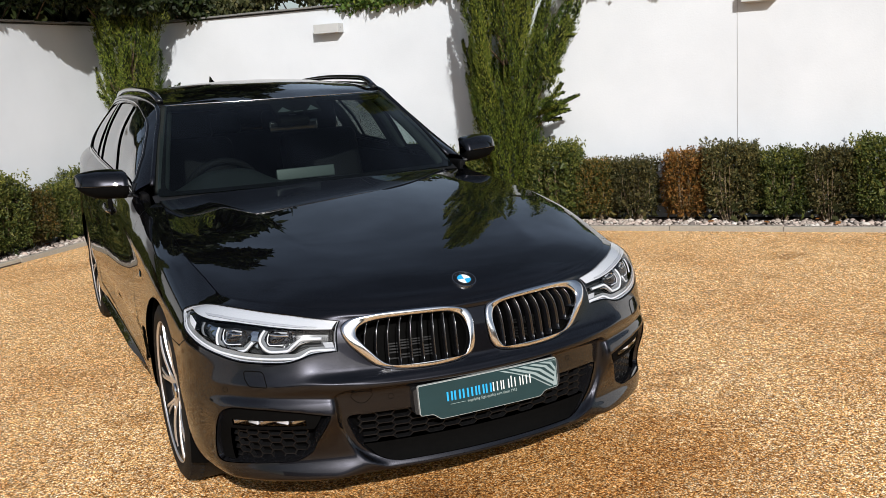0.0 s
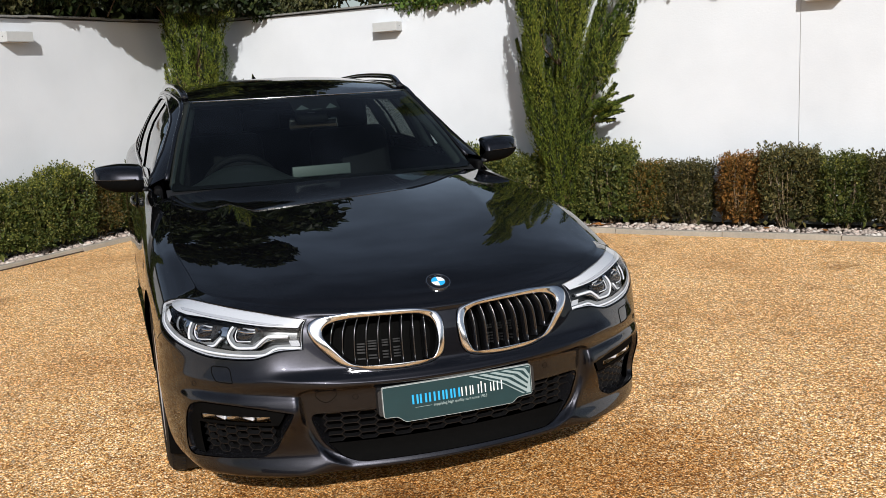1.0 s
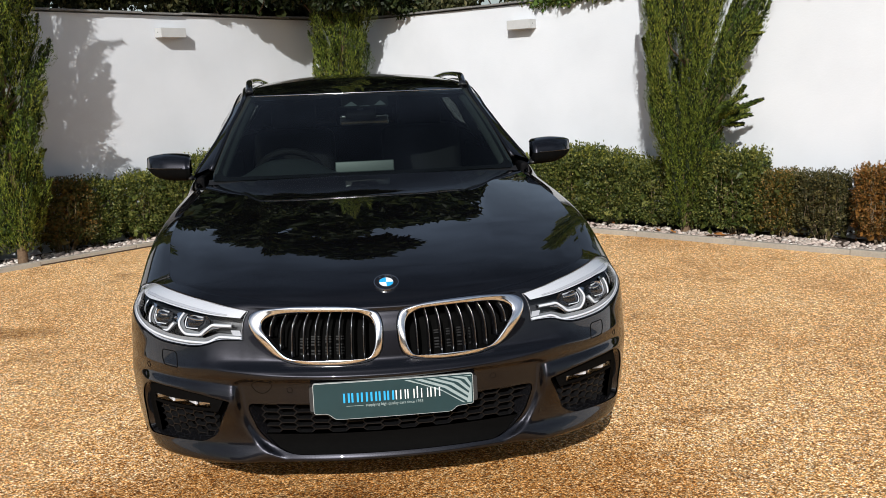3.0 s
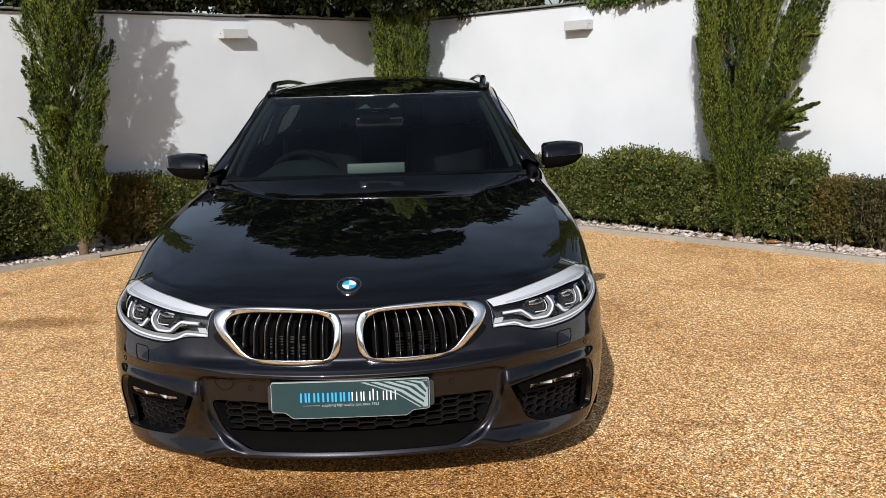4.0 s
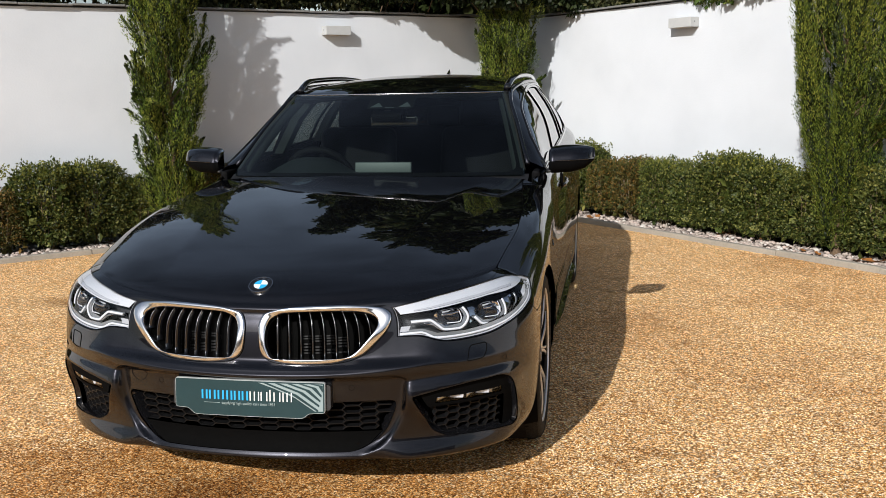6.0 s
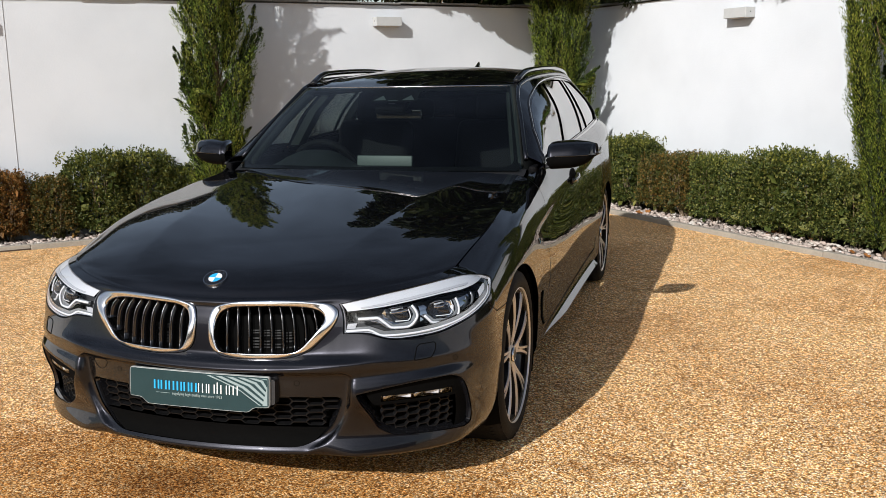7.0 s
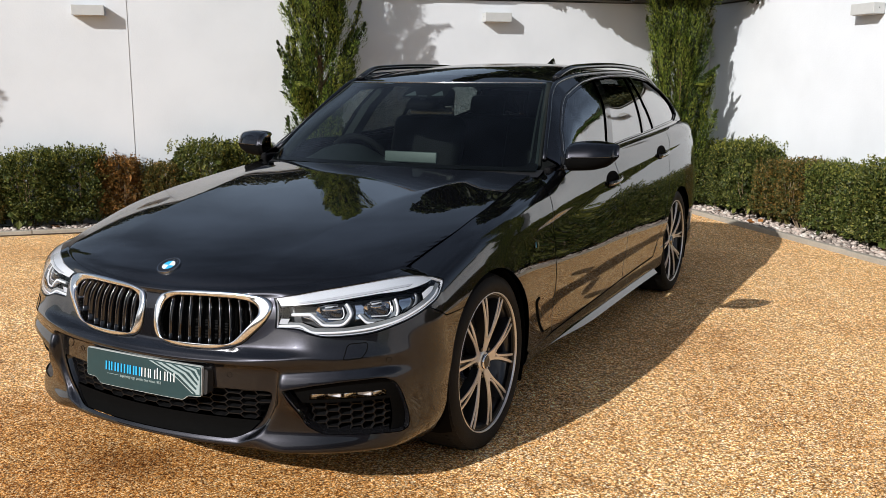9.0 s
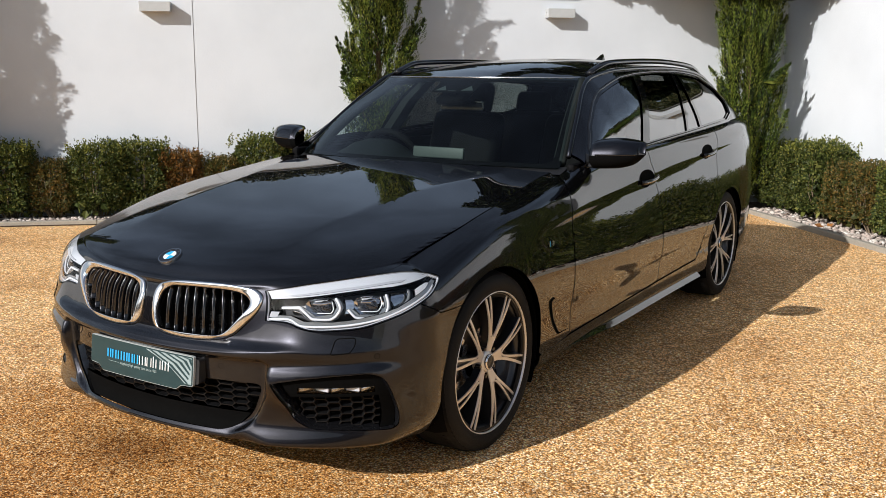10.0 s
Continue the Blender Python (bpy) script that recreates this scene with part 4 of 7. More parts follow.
# fallen leaves in the bed
M_DEADLEAF = leaf_material("fallen_leaf", [(0, (0.20, 0.07, 0.02)), (0.5, (0.35, 0.14, 0.04)), (1, (0.45, 0.22, 0.08))])
for i in range(26):
    on_b = i % 3
    a, b = (float(rng.uniform(-4.5, 2)), KERB_B + float(rng.uniform(0.1, 0.4))) if on_b else (KERB_A - float(rng.uniform(0.1, 0.4)), float(rng.uniform(-2, 4)))
    if i in (3, 4, 5):
        a, b = -0.75 + 0.07 * (i - 3), KERB_B + 0.18 + 0.04 * (i - 4)
    k = 0.06 if i in (3, 4, 5) else float(rng.uniform(0.025, 0.045))
    p = rng.uniform(-0.2, 0.2, (1, 3))
    out = closed([(0, -1), (0.5, -0.6), (0.9, 0), (0.45, 0.3), (0.3, 1), (0, 0.7), (-0.3, 1), (-0.5, 0.25), (-0.9, 0), (-0.5, -0.6)], 3)
    vv = [(x * k, y * k, 0.25 * k * (x * x + 0.4 * y * y) + 0.1 * k * x * y) for x, y in out] + [(0, 0, 0)]
    n = len(out)
    ob = mesh_ob("fallen_leaf", vv, [(j, (j + 1) % n, n) for j in range(n)], M_DEADLEAF, None, "curled orange-brown fallen leaf on the pebbles", False)
    tagged(ob, category="leaf", group="fallen leaves")
    q = place(a, b, 0.045)
    ob.matrix_world = pose(q.x, q.y, q.z, *rng.uniform(-20, 20, 2), rng.uniform(0, 360))


# ---- the car: its surfaces ----
# The car's own frame is the world's: nose towards -y, its left side at +x, front axle at y = 0.
WHEELBASE, HUB_Z = 2.975, 0.335
NOSE_END, TAIL = -0.365, 4.0
half_width = natural((-0.6, 0.912), (-0.365, 0.915), (0, 0.931), (0.5, 0.924), (1.2, 0.920), (2.2, 0.925), (2.975, 0.934), (3.5, 0.905), (4.0, 0.80))
shoulder_z = natural((-0.365, 0.655), (0, 0.765), (0.6, 0.865), (1.2, 0.89), (2.4, 0.925), (3.4, 0.97), (4.0, 0.985))
top_x = pchip((-0.365, 0.76), (-0.25, 0.775), (0, 0.803), (0.15, 0.803), (0.4, 0.782), (0.72, 0.755), (0.95, 0.835), (1.3, 0.845), (2.2, 0.845), (2.9, 0.835), (3.4, 0.80), (4.0, 0.68))
top_z = natural((-0.365, 0.762), (0, 0.858), (0.4, 0.925), (0.72, 0.966), (1.0, 0.985), (1.6, 1.025), (2.6, 1.07), (3.3, 1.095), (4.0, 1.10))
BASIS = [natural(*[(i, 1.0 if i == k else 0.0) for i in range(8)]) for k in range(8)]


def section(y, s):
    """The body side's section at y: x and z from the sill (s = 0) to the bonnet's or the window's edge (s = 7)."""
    y, s = np.broadcast_arrays(np.asarray(y, float), np.asarray(s, float))
    w, zs, xt, zt = half_width(y), shoulder_z(y), top_x(y), top_z(y)
    drop = np.clip((y + 0.365) / 0.9, 0, 1)
    lean = np.exp(-((y - 1.2) / 0.55) ** 2)
    w4, w5 = w - 0.005 - 0.009 * drop - 0.012 * lean, w - 0.018 - 0.017 * drop - 0.019 * lean
    xs = [w - 0.085, w - 0.026, w - 0.006, w, w4, w5, w5 * 0.62 + xt * 0.38, xt]
    zz = [0.165 + 0 * y, 0.235 + 0 * y, 0.36 + 0 * y, 0.36 + (zs - 0.49) * 0.52, zs - 0.13, zs, zs + (zt - zs) * 0.68, zt]
    b = [f(s) for f in BASIS]
    return sum(p * q for p, q in zip(b, xs)), sum(p * q for p, q in zip(b, zz))


def side(uv):
    x, z = section(uv[:, 0], uv[:, 1] * 7)
    # a pressed line through the door handles, undercut above it, and a hollow over the sill
    y = uv[:, 0]
    d = z - (0.735 + 0.075 * y)
    d = 0.008 * np.log1p(np.exp(np.clip(d / 0.008, -40, 40)))
    fade = np.clip((y - 0.25) / 0.5, 0, 1) * np.clip((4.2 - y) / 0.8, 0, 1)
    x = x + fade * (0.0105 * d / 0.04 * np.exp(1 - d / 0.04) - 0.012 * np.exp(-((z - 0.40) / 0.07) ** 2))
    return np.stack([x, y, z], 1)


S_GRID = np.linspace(0, 7, 281)


def side_v(y, z):
    """Where on the section at y the height z lies."""
    return float(np.interp(z, section(y, S_GRID)[1], S_GRID)) / 7


def on_side(points):
    return np.array([(y, side_v(y, z)) for y, z in points])


# heights up the nose for even steps of v
NOSE_Z = pchip((0, 0.165), (0.07, 0.196), (0.143, 0.235), (0.286, 0.36), (0.383, 0.464), (0.50, 0.503), (0.598, 0.541), (0.66, 0.597), (0.714, 0.655), (0.857, 0.732), (1.0, 0.762))
V_GRID = np.linspace(0, 1, 401)
S_OF_V = np.interp(NOSE_Z(V_GRID), section(NOSE_END, S_GRID)[1], S_GRID)
nose_s = pchip(*[(float(V_GRID[i]), float(S_OF_V[i])) for i in range(0, 401, 25)])
nose_y = pchip((0, -0.800), (1.0, -0.856), (2.0, -0.868), (3.4, -0.864), (4.0, -0.857), (5.0, -0.838), (6.0, -0.815), (7.0, -0.785))
FRONT_ARC = 0.8


DUCT = rounded([(0.497, 0.330), (0.60, 0.346), (0.71, 0.357), (0.86, 0.363), (0.925, 0.345), (0.963, 0.308), (0.980, 0.25), (1.0, 0.165), (0.97, 0.152), (0.75, 0.164), (0.625, 0.170), (0.565, 0.205), (0.545, 0.25)],
               [0.006, 0.02, 0.02, 0.03, 0.03, 0.03, 0.03, 0.02, 0.02, 0.03, 0.03, 0.02, 0.02])
# the lower edge of grilles and lamps, the ridge below it, how far the ridge stands out, and the fin beside the intake
lip_v = pchip((0, 0.585), (0.12, 0.588), (0.26, 0.592), (0.34, 0.625), (0.41, 0.668), (0.45, 0.682), (0.55, 0.668), (0.70, 0.655), (0.90, 0.672), (1.1, 0.712), (1.4, 0.74))
ridge_v = pchip((0, 0.517), (0.20, 0.520), (0.30, 0.530), (0.40, 0.548), (0.48, 0.568), (0.54, 0.580), (0.70, 0.560), (0.90, 0.560), (1.1, 0.585), (1.4, 0.60))
ridge_out = pchip((0, 0.013), (0.25, 0.014), (0.40, 0.021), (0.52, 0.025), (0.70, 0.021), (0.90, 0.014), (1.12, 0.0), (1.4, 0.0))
fin_u = pchip((0.0, 0.30), (0.11, 0.352), (0.147, 0.387), (0.205, 0.427), (0.28, 0.458), (0.33, 0.468), (0.39, 0.474), (0.46, 0.450), (0.60, 0.42))


def ease(lo, hi, x):
    """0 at lo, 1 at hi, smooth between."""
    t = np.clip((x - lo) / (hi - lo), 0, 1)
    return t * t * t * (t * (6 * t - 15) + 10)


def hinge(t, soft):
    """0 below t = 0, then t itself, with the corner rounded."""
    return 0.5 * (t + np.sqrt(t * t + soft * soft))


def gap_to(p, poly):
    """Distance from an outline, negative within it."""
    a, b = poly, np.roll(poly, -1, 0)
    d = b - a
    t = np.clip(((p[:, None] - a) * d).sum(2) / ((d * d).sum(1) + 1e-12), 0, 1)
    r = np.sqrt((((p[:, None] - a) - d * t[:, :, None]) ** 2).sum(2)).min(1)
    return np.where(inside(p, poly), -r, r)


def front(uv):
    """The nose: u goes round it from -1.257 to 1.257 (square to the sides), v up it as on the side."""
    a, s = uv[:, 0] / FRONT_ARC, nose_s(uv[:, 1])
    xs, zs = section(NOSE_END + 0 * a, s)
    f = (zs - 0.40) / (0.762 - 0.40)
    p = np.abs(np.sin(a))
    edge = 0.762 - 0.062 * (1 - p ** 2.2)
    z = np.where(f > 0, 0.40 + f * (edge - 0.40), zs)
    yn = nose_y(s)
    yy = yn + (NOSE_END - yn) * (1 - np.cos(a))
    au, v = np.abs(uv[:, 0]), uv[:, 1]
    # a shoulder slopes out from grilles and lamps to a ridge, then the face falls away slowly
    t = (v - ridge_v(au)) / (lip_v(au) - ridge_v(au))
    fall = np.exp(-(np.maximum(ridge_v(au) - v, 0) / 0.16) ** 2)
    yy = yy - ridge_out(au) * fall * (1 - hinge(t, 0.10) + hinge(t - 1, 0.25))
    # the grilles sit back under the bonnet's edge
    yy = yy + 0.022 * ease(0.555, 0.63, v) * ease(1.0, 0.80, v) * ease(0.64, 0.40, au)
    # the middle sits back between two fins
    low = ease(0.50, 0.40, v) * ease(0.07, 0.18, v)
    yy = yy + 0.021 * low / (1 + np.exp(np.clip((au - fin_u(v)) / 0.0055, -40, 40)))
    # a brow stands out over each duct
    away = np.maximum(gap_to(np.stack([au, v], 1), DUCT), 0) / 0.066
    beside = ease(0.448, 0.485, au) * ease(1.22, 0.94, au)
    yy = yy - 0.025 * (1 - hinge(away, 0.12) + hinge(away - 1, 0.3)) * beside * ease(0.20, 0.33, v)
    # a blade runs out below the ducts, a thin lip below the intake
    t = (v - 0.075) / 0.105
    blade_out = (1 - hinge(t, 0.08) + hinge(t - 1, 0.2)) * ease(0.010, 0.066, v)
    yy = yy - blade_out * (0.030 + 0.024 * ease(0.33, 0.52, au + 0.8 * (v - 0.1))) * ease(1.16, 0.95, au)
    out = np.stack([xs * np.sin(a), yy, z], 1)
    # past the corner the sheet runs on along the side
    far = np.abs(uv[:, 0]) - FRONT_ARC * np.pi / 2
    along = side(np.stack([NOSE_END + np.maximum(far, 0), s / 7], 1)) * np.stack([np.sign(uv[:, 0]), 1 + 0 * far, 1 + 0 * far], 1)
    return np.where((far > 0)[:, None], along, out)


def on_front(points):
    """(y, z) on the wing or the bumper's flank, behind the corner, to the nose's sheet."""
    return np.array([(FRONT_ARC * np.pi / 2 + y - NOSE_END, float(np.interp(side_v(y, z) * 7, nose_s(V_GRID), V_GRID))) for y, z in points])


bonnet_mid = pchip((0, 0.700), (0.02, 0.728), (0.045, 0.749), (0.13, 0.797), (0.34, 0.866), (0.56, 0.917), (0.77, 0.958), (1, 0.995))
crease_x = pchip((0, 0.37), (0.38, 0.43), (0.52, 0.447), (0.79, 0.54), (1, 0.62))


def bonnet(uv):
    """u: across, 0.75 at the shut line; v: 0 at the nose to 1.2 at the windscreen."""
    p, q = uv[:, 0] / 0.75, uv[:, 1] / 1.2
    ap = np.clip(np.abs(p), 0, 1)
    yf = -0.785 + (NOSE_END + 0.785) * (1 - np.sqrt(np.clip(1 - ap * ap, 0, 1)))
    yr = 0.62 + 0.13 * ap ** 2
    ye = NOSE_END + (0.75 - NOSE_END) * q
    x = p * top_x(ye)
    ze = top_z(ye)
    z = ze + (bonnet_mid(q) - ze) * (1 - ap ** (2.2 - 0.6 * np.clip((q - 0.1) / 0.35, 0, 1)))
    d = np.abs(x) - crease_x(q)
    z = z + 0.0085 * np.clip(q * 3, 0, 1) * np.exp(-(np.sqrt(d * d + 0.012 ** 2) - 0.012) / 0.20) * ease(1.0, 0.62, ap)
    return np.stack([x, yf + (yr - yf) * q, z], 1)


gutter_x = pchip((0.87, 0.775), (1.15, 0.690), (1.43, 0.618), (1.8, 0.638), (2.6, 0.640), (3.2, 0.62), (3.6, 0.585), (3.98, 0.62))
gutter_z = pchip((0.87, 0.978), (1.0, 1.075), (1.2, 1.222), (1.33, 1.312), (1.45, 1.372), (1.8, 1.415), (2.4, 1.428), (2.9, 1.415), (3.3, 1.375), (3.6, 1.315), (3.98, 1.10))


def house(uv):
    """The window side: u is y, v runs from the belt (0) to the gutter (0.45)."""
    y, t = uv[:, 0], uv[:, 1] / 0.45
    # the front doors' glass is fuller low down
    fore = ease(2.1, 1.6, y)
    x = top_x(y) + (gutter_x(y) - top_x(y)) * t + (0.030 + 0.014 * fore) * np.sin(np.pi * np.clip(t, 0, 1) ** (1 + 0.25 * fore))
    return np.stack([x, y, top_z(y) + (gutter_z(y) - top_z(y)) * t], 1)


def on_house(points):
    return np.array([(y, 0.45 * (z - top_z(y)) / (gutter_z(y) - top_z(y))) for y, z in points])


roof_mid = pchip((1.2, 1.365), (1.43, 1.413), (1.8, 1.459), (2.3, 1.482), (2.9, 1.476), (3.3, 1.45), (3.75, 1.395))


def roof(uv):
    """u across (0.6 at the gutter), v: y measured on the middle line."""
    p = uv[:, 0] / 0.6
    bow = 0.19 * p ** 2 * np.clip((3.6 - uv[:, 1]) / 2.4, 0, 1)
    y = uv[:, 1] + bow
    zg = gutter_z(np.minimum(y, 3.6))
    zg = np.where(y > 3.6, zg - (y - 3.6) * 0.1, zg)
    zm = roof_mid(uv[:, 1])
    return np.stack([p * gutter_x(np.minimum(y, 3.6)), y, zm + (zg - zm) * np.abs(p) ** 2.4], 1)


def screen(uv):
    """The windscreen: u across (0.68 at its sides), v from the bonnet (0) to the roof (0.75)."""
    p, q = uv[:, 0] / 0.68, uv[:, 1] / 0.75
    x0, y0, z0 = 0.765 * p, 0.62 + 0.25 * p * p, 0.998 - 0.023 * p * p
    x1, y1, z1 = 0.605 * p, 1.24 + 0.20 * p * p, 1.372 + 0.0 * p
    bow = 0.018 * np.sin(np.pi * np.clip(q, 0, 1))
    return np.stack([x0 + (x1 - x0) * q, y0 + (y1 - y0) * q - bow * 0.5, z0 + (z1 - z0) * q + bow], 1)


# ---- the car: its panels ----
car = thing("estate_car", "dark graphite metallic estate car parked on the gravel", "car")
CORNER = FRONT_ARC * math.pi / 2
ARCH_R = 0.362


def arch(y0, r, a0, a1, n=26):
    return [(y0 + r * math.cos(radians(a)), HUB_Z + r * math.sin(radians(a))) for a in np.linspace(a0, a1, n)]


def both(points):
    return np.array(points), np.array([(-u, v) for u, v in points])


def flip_u(points):
    return [(-u, v) for u, v in points][::-1]


KIDNEY = closed([(0.022, 0.70), (0.024, 0.79), (0.046, 0.885), (0.105, 0.955), (0.21, 0.975), (0.33, 0.958), (0.412, 0.90), (0.440, 0.84), (0.440, 0.78),
                 (0.412, 0.714), (0.363, 0.659), (0.316, 0.620), (0.263, 0.600), (0.19, 0.594), (0.121, 0.596), (0.062, 0.610), (0.031, 0.646)], 4)
LAMP = closed([(0.449, 0.69), (0.462, 0.860), (0.548, 0.892), (0.668, 0.926), (0.84, 0.940), (0.985, 0.938), (1.125, 0.921), (1.245, 0.872), (1.284, 0.815),
               (1.290, 0.782), (1.218, 0.744), (1.105, 0.714), (1.003, 0.691), (0.906, 0.675), (0.809, 0.662), (0.700, 0.659), (0.628, 0.661), (0.578, 0.671), (0.529, 0.686)], 4, sharp=(0, 1))
INTAKE = rounded([(-0.447, 0.315), (0.447, 0.315), (0.412, 0.215), (0.365, 0.155), (0.315, 0.120), (-0.315, 0.120), (-0.365, 0.155), (-0.412, 0.215)], 0.03)

LEDGE = inset(LAMP, -0.003)
# one half of the bumper's edge, from the middle of its foot round by the wheel arch to the middle of its top
half = [(0.0, 0.085), (0.42, 0.075), (0.6, 0.06), (0.9, 0.06), (CORNER - 0.03, 0.02), *on_front(arch(0, ARCH_R, 203, 132)), *LEDGE[44:], *LEDGE[:20], (0.984, 0.9425), (1.25, 0.9935), (1.2565, 0.9998), (1.1, 0.9998), (0.9, 0.9998), (0.6, 0.9998), (0.3, 0.9998), (0.0, 0.9998)]
front_bumper = panel("front_bumper", front, [*half, *flip_u(half)[1:-1]], M_PAINT, car, [*both(inset(KIDNEY, -0.002)), INTAKE, *both(DUCT)], 0.0095, 0.02, hole_rim=0.03)

bonnet_ob = panel("bonnet", bonnet, rounded([(-0.7487, 0.0002), (-0.45, 0.0002), (0, 0.0002), (0.45, 0.0002), (0.7487, 0.0002), (0.7487, 1.2), (0, 1.2), (-0.7487, 1.2)], 0.001), M_PAINT, car, (), 0.022, 0.02, tame=lambda q: np.stack([np.clip(q[:, 0], -0.66, 0.66) * 0.6 + np.clip(q[:, 0], -0.71, 0.71) * 0.4, q[:, 1]], 1))
# dark seals in the bonnet's shut lines
for mir in (False, True):
    yy = np.linspace(0.003, 1.17, 60)
    uv = np.stack([0 * yy + 0.7497, yy], 1)
    nn = chart_normal(bonnet, uv, False)
    sweep("shut_seal", bonnet(uv) - nn * 0.0030, nn, ring(0.0026, 6), M_DEEP, bonnet_ob, False, mir)
    t = np.linspace(0, 1, 14)
    uv = np.stack([0.987 + 0.268 * t, 0.9416 + 0.0510 * t], 1)
    nn = chart_normal(front, uv, False)
    sweep("shut_seal", front(uv) - nn * 0.0026, nn, ring(0.0024, 6), M_DEEP, bonnet_ob, False, mir)
WING = [*on_front(arch(0, ARCH_R, 131.3, -8)), *on_front([(0.40, 0.262), (0.655, 0.29), (0.668, 0.45), (0.676, 0.69), (0.672, 0.81), (0.70, 0.92), (0.735, 0.955)]), (CORNER + 1.09, 0.9985),
        (CORNER + 0.5, 0.9985), (CORNER + 0.02, 0.9985), (1.256, 0.992), (0.988, 0.9405), *LEDGE[21:43:2], (1.112, 0.713)]
FRONT_DOOR = [(0.662, 0.292), (1.72, 0.321), (1.755, 0.325), (1.79, 0.45), (1.775, 0.61), (1.728, 0.795), (1.66, 0.95)]
REAR_DOOR = [(1.762, 0.323), (2.38, 0.337), (2.47, 0.40), (2.55, 0.53), (2.64, 0.65), (2.70, 0.76), (2.72, 0.90), (2.76, 1.02)]
for mir in (False, True):
    panel("front_wing", front, WING, M_PAINT, car, (), 0.024, 0.02, mirror=mir)
    fd = [*on_side(FRONT_DOOR), (1.64, 0.997), (1.2, 0.997), (0.86, 0.997), *on_side([(0.742, 0.955), (0.707, 0.92), (0.679, 0.81), (0.683, 0.69), (0.675, 0.45)])]
    front_door = panel("front_door", side, fd, M_PAINT, car, (), 0.026, 0.02, mirror=mir)
    rd = [*on_side(REAR_DOOR), (2.78, 0.997), (2.2, 0.997), (1.646, 0.997), *on_side([(1.667, 0.95), (1.735, 0.795), (1.782, 0.61), (1.797, 0.45)])]
    rear_door = panel("rear_door", side, rd, M_PAINT, car, (), 0.026, 0.02, mirror=mir)
    rq = [*on_side([(2.477, 0.395), (2.557, 0.53), (2.648, 0.65), (2.707, 0.76), (2.727, 0.90), (2.767, 1.02)]), (2.787, 0.997), (3.4, 0.997), (TAIL, 0.997), (TAIL, 0.05),
          *on_side(arch(WHEELBASE, ARCH_R, -25, 183))]
    panel("rear_quarter", side, rq, M_PAINT, car, (), 0.026, 0.02, mirror=mir)
    panel("side_skirt", side, [*on_side([(0.38, 0.262), (0.655, 0.282), (1.72, 0.312), (2.38, 0.327), (2.475, 0.385), (2.595, 0.36)]), (2.62, 0.03), (0.42, 0.03)], M_PAINT, car, (), 0.03, 0.02, mirror=mir)
    # the wing's edge is rolled into the wheel housing
    for name, y0 in (("front_wheel_housing", 0.0), ("rear_wheel_housing", WHEELBASE)):
        ang = [radians(a) for a in np.linspace(-28, 208, 40)]
        verts, faces = [], []
        for a in ang:
            for x, r in ((0.905, ARCH_R - 0.004), (0.86, ARCH_R + 0.012), (0.60, ARCH_R + 0.012), (0.60, 0.05)):
                verts.append((x * (-1 if mir else 1), y0 + r * math.cos(a), HUB_Z + r * math.sin(a)))
        for i in range(len(ang) - 1):
            faces += [(i * 4 + j, i * 4 + j + 1, i * 4 + j + 5, i * 4 + j + 4) for j in range(3)]
        mesh_ob(name, verts, faces, M_DEEP, car)

# roof, windscreen, window frames and glass
panel("roof", roof, [(-0.598, 1.24), (-0.3, 1.245), (0, 1.246), (0.3, 1.245), (0.598, 1.24), (0.598, 3.6), (0, 3.62), (-0.598, 3.6)], M_PAINT, car, (), 0.035, 0.02)
panel("windscreen", screen, rounded([(-0.665, 0.0), (0, -0.01), (0.665, 0.0), (0.665, 0.742), (0, 0.746), (-0.665, 0.742)], 0.02), M_GLASS, car, (), 0.04, 0.004, label="tinted laminated windscreen")
DLO = on_house([(0.955, 0.992), (1.03, 1.058), (1.16, 1.155), (1.328, 1.262), (1.482, 1.325), (1.719, 1.378), (1.935, 1.396), (2.273, 1.409), (2.684, 1.408), (3.08, 1.382), (3.33, 1.31), (3.42, 1.22),
                (3.38, 1.14), (3.2, 1.104), (2.6, 1.078), (2.2, 1.06), (1.64, 1.032), (1.3, 1.012)])
PANES = {"front_door_glass": ([(0.985, 1.004), (1.05, 1.058), (1.18, 1.155), (1.338, 1.25), (1.49, 1.312), (1.719, 1.363), (1.90, 1.381), (1.745, 1.195), (1.655, 1.045)], M_SIDEGLASS),
         "rear_door_glass": ([(1.745, 1.05), (1.833, 1.192), (2.02, 1.388), (2.273, 1.396), (2.52, 1.394), (2.40, 1.207), (2.345, 1.078)], M_PRIVACY),
         "quarter_light": ([(2.375, 1.08), (2.43, 1.207), (2.555, 1.394), (2.62, 1.392), (2.575, 1.235), (2.60, 1.09)], M_PRIVACY),
         "load_bay_glass": ([(2.64, 1.094), (2.615, 1.235), (2.67, 1.391), (3.07, 1.368), (3.30, 1.30), (3.385, 1.22), (3.35, 1.15), (3.2, 1.118)], M_PRIVACY)}
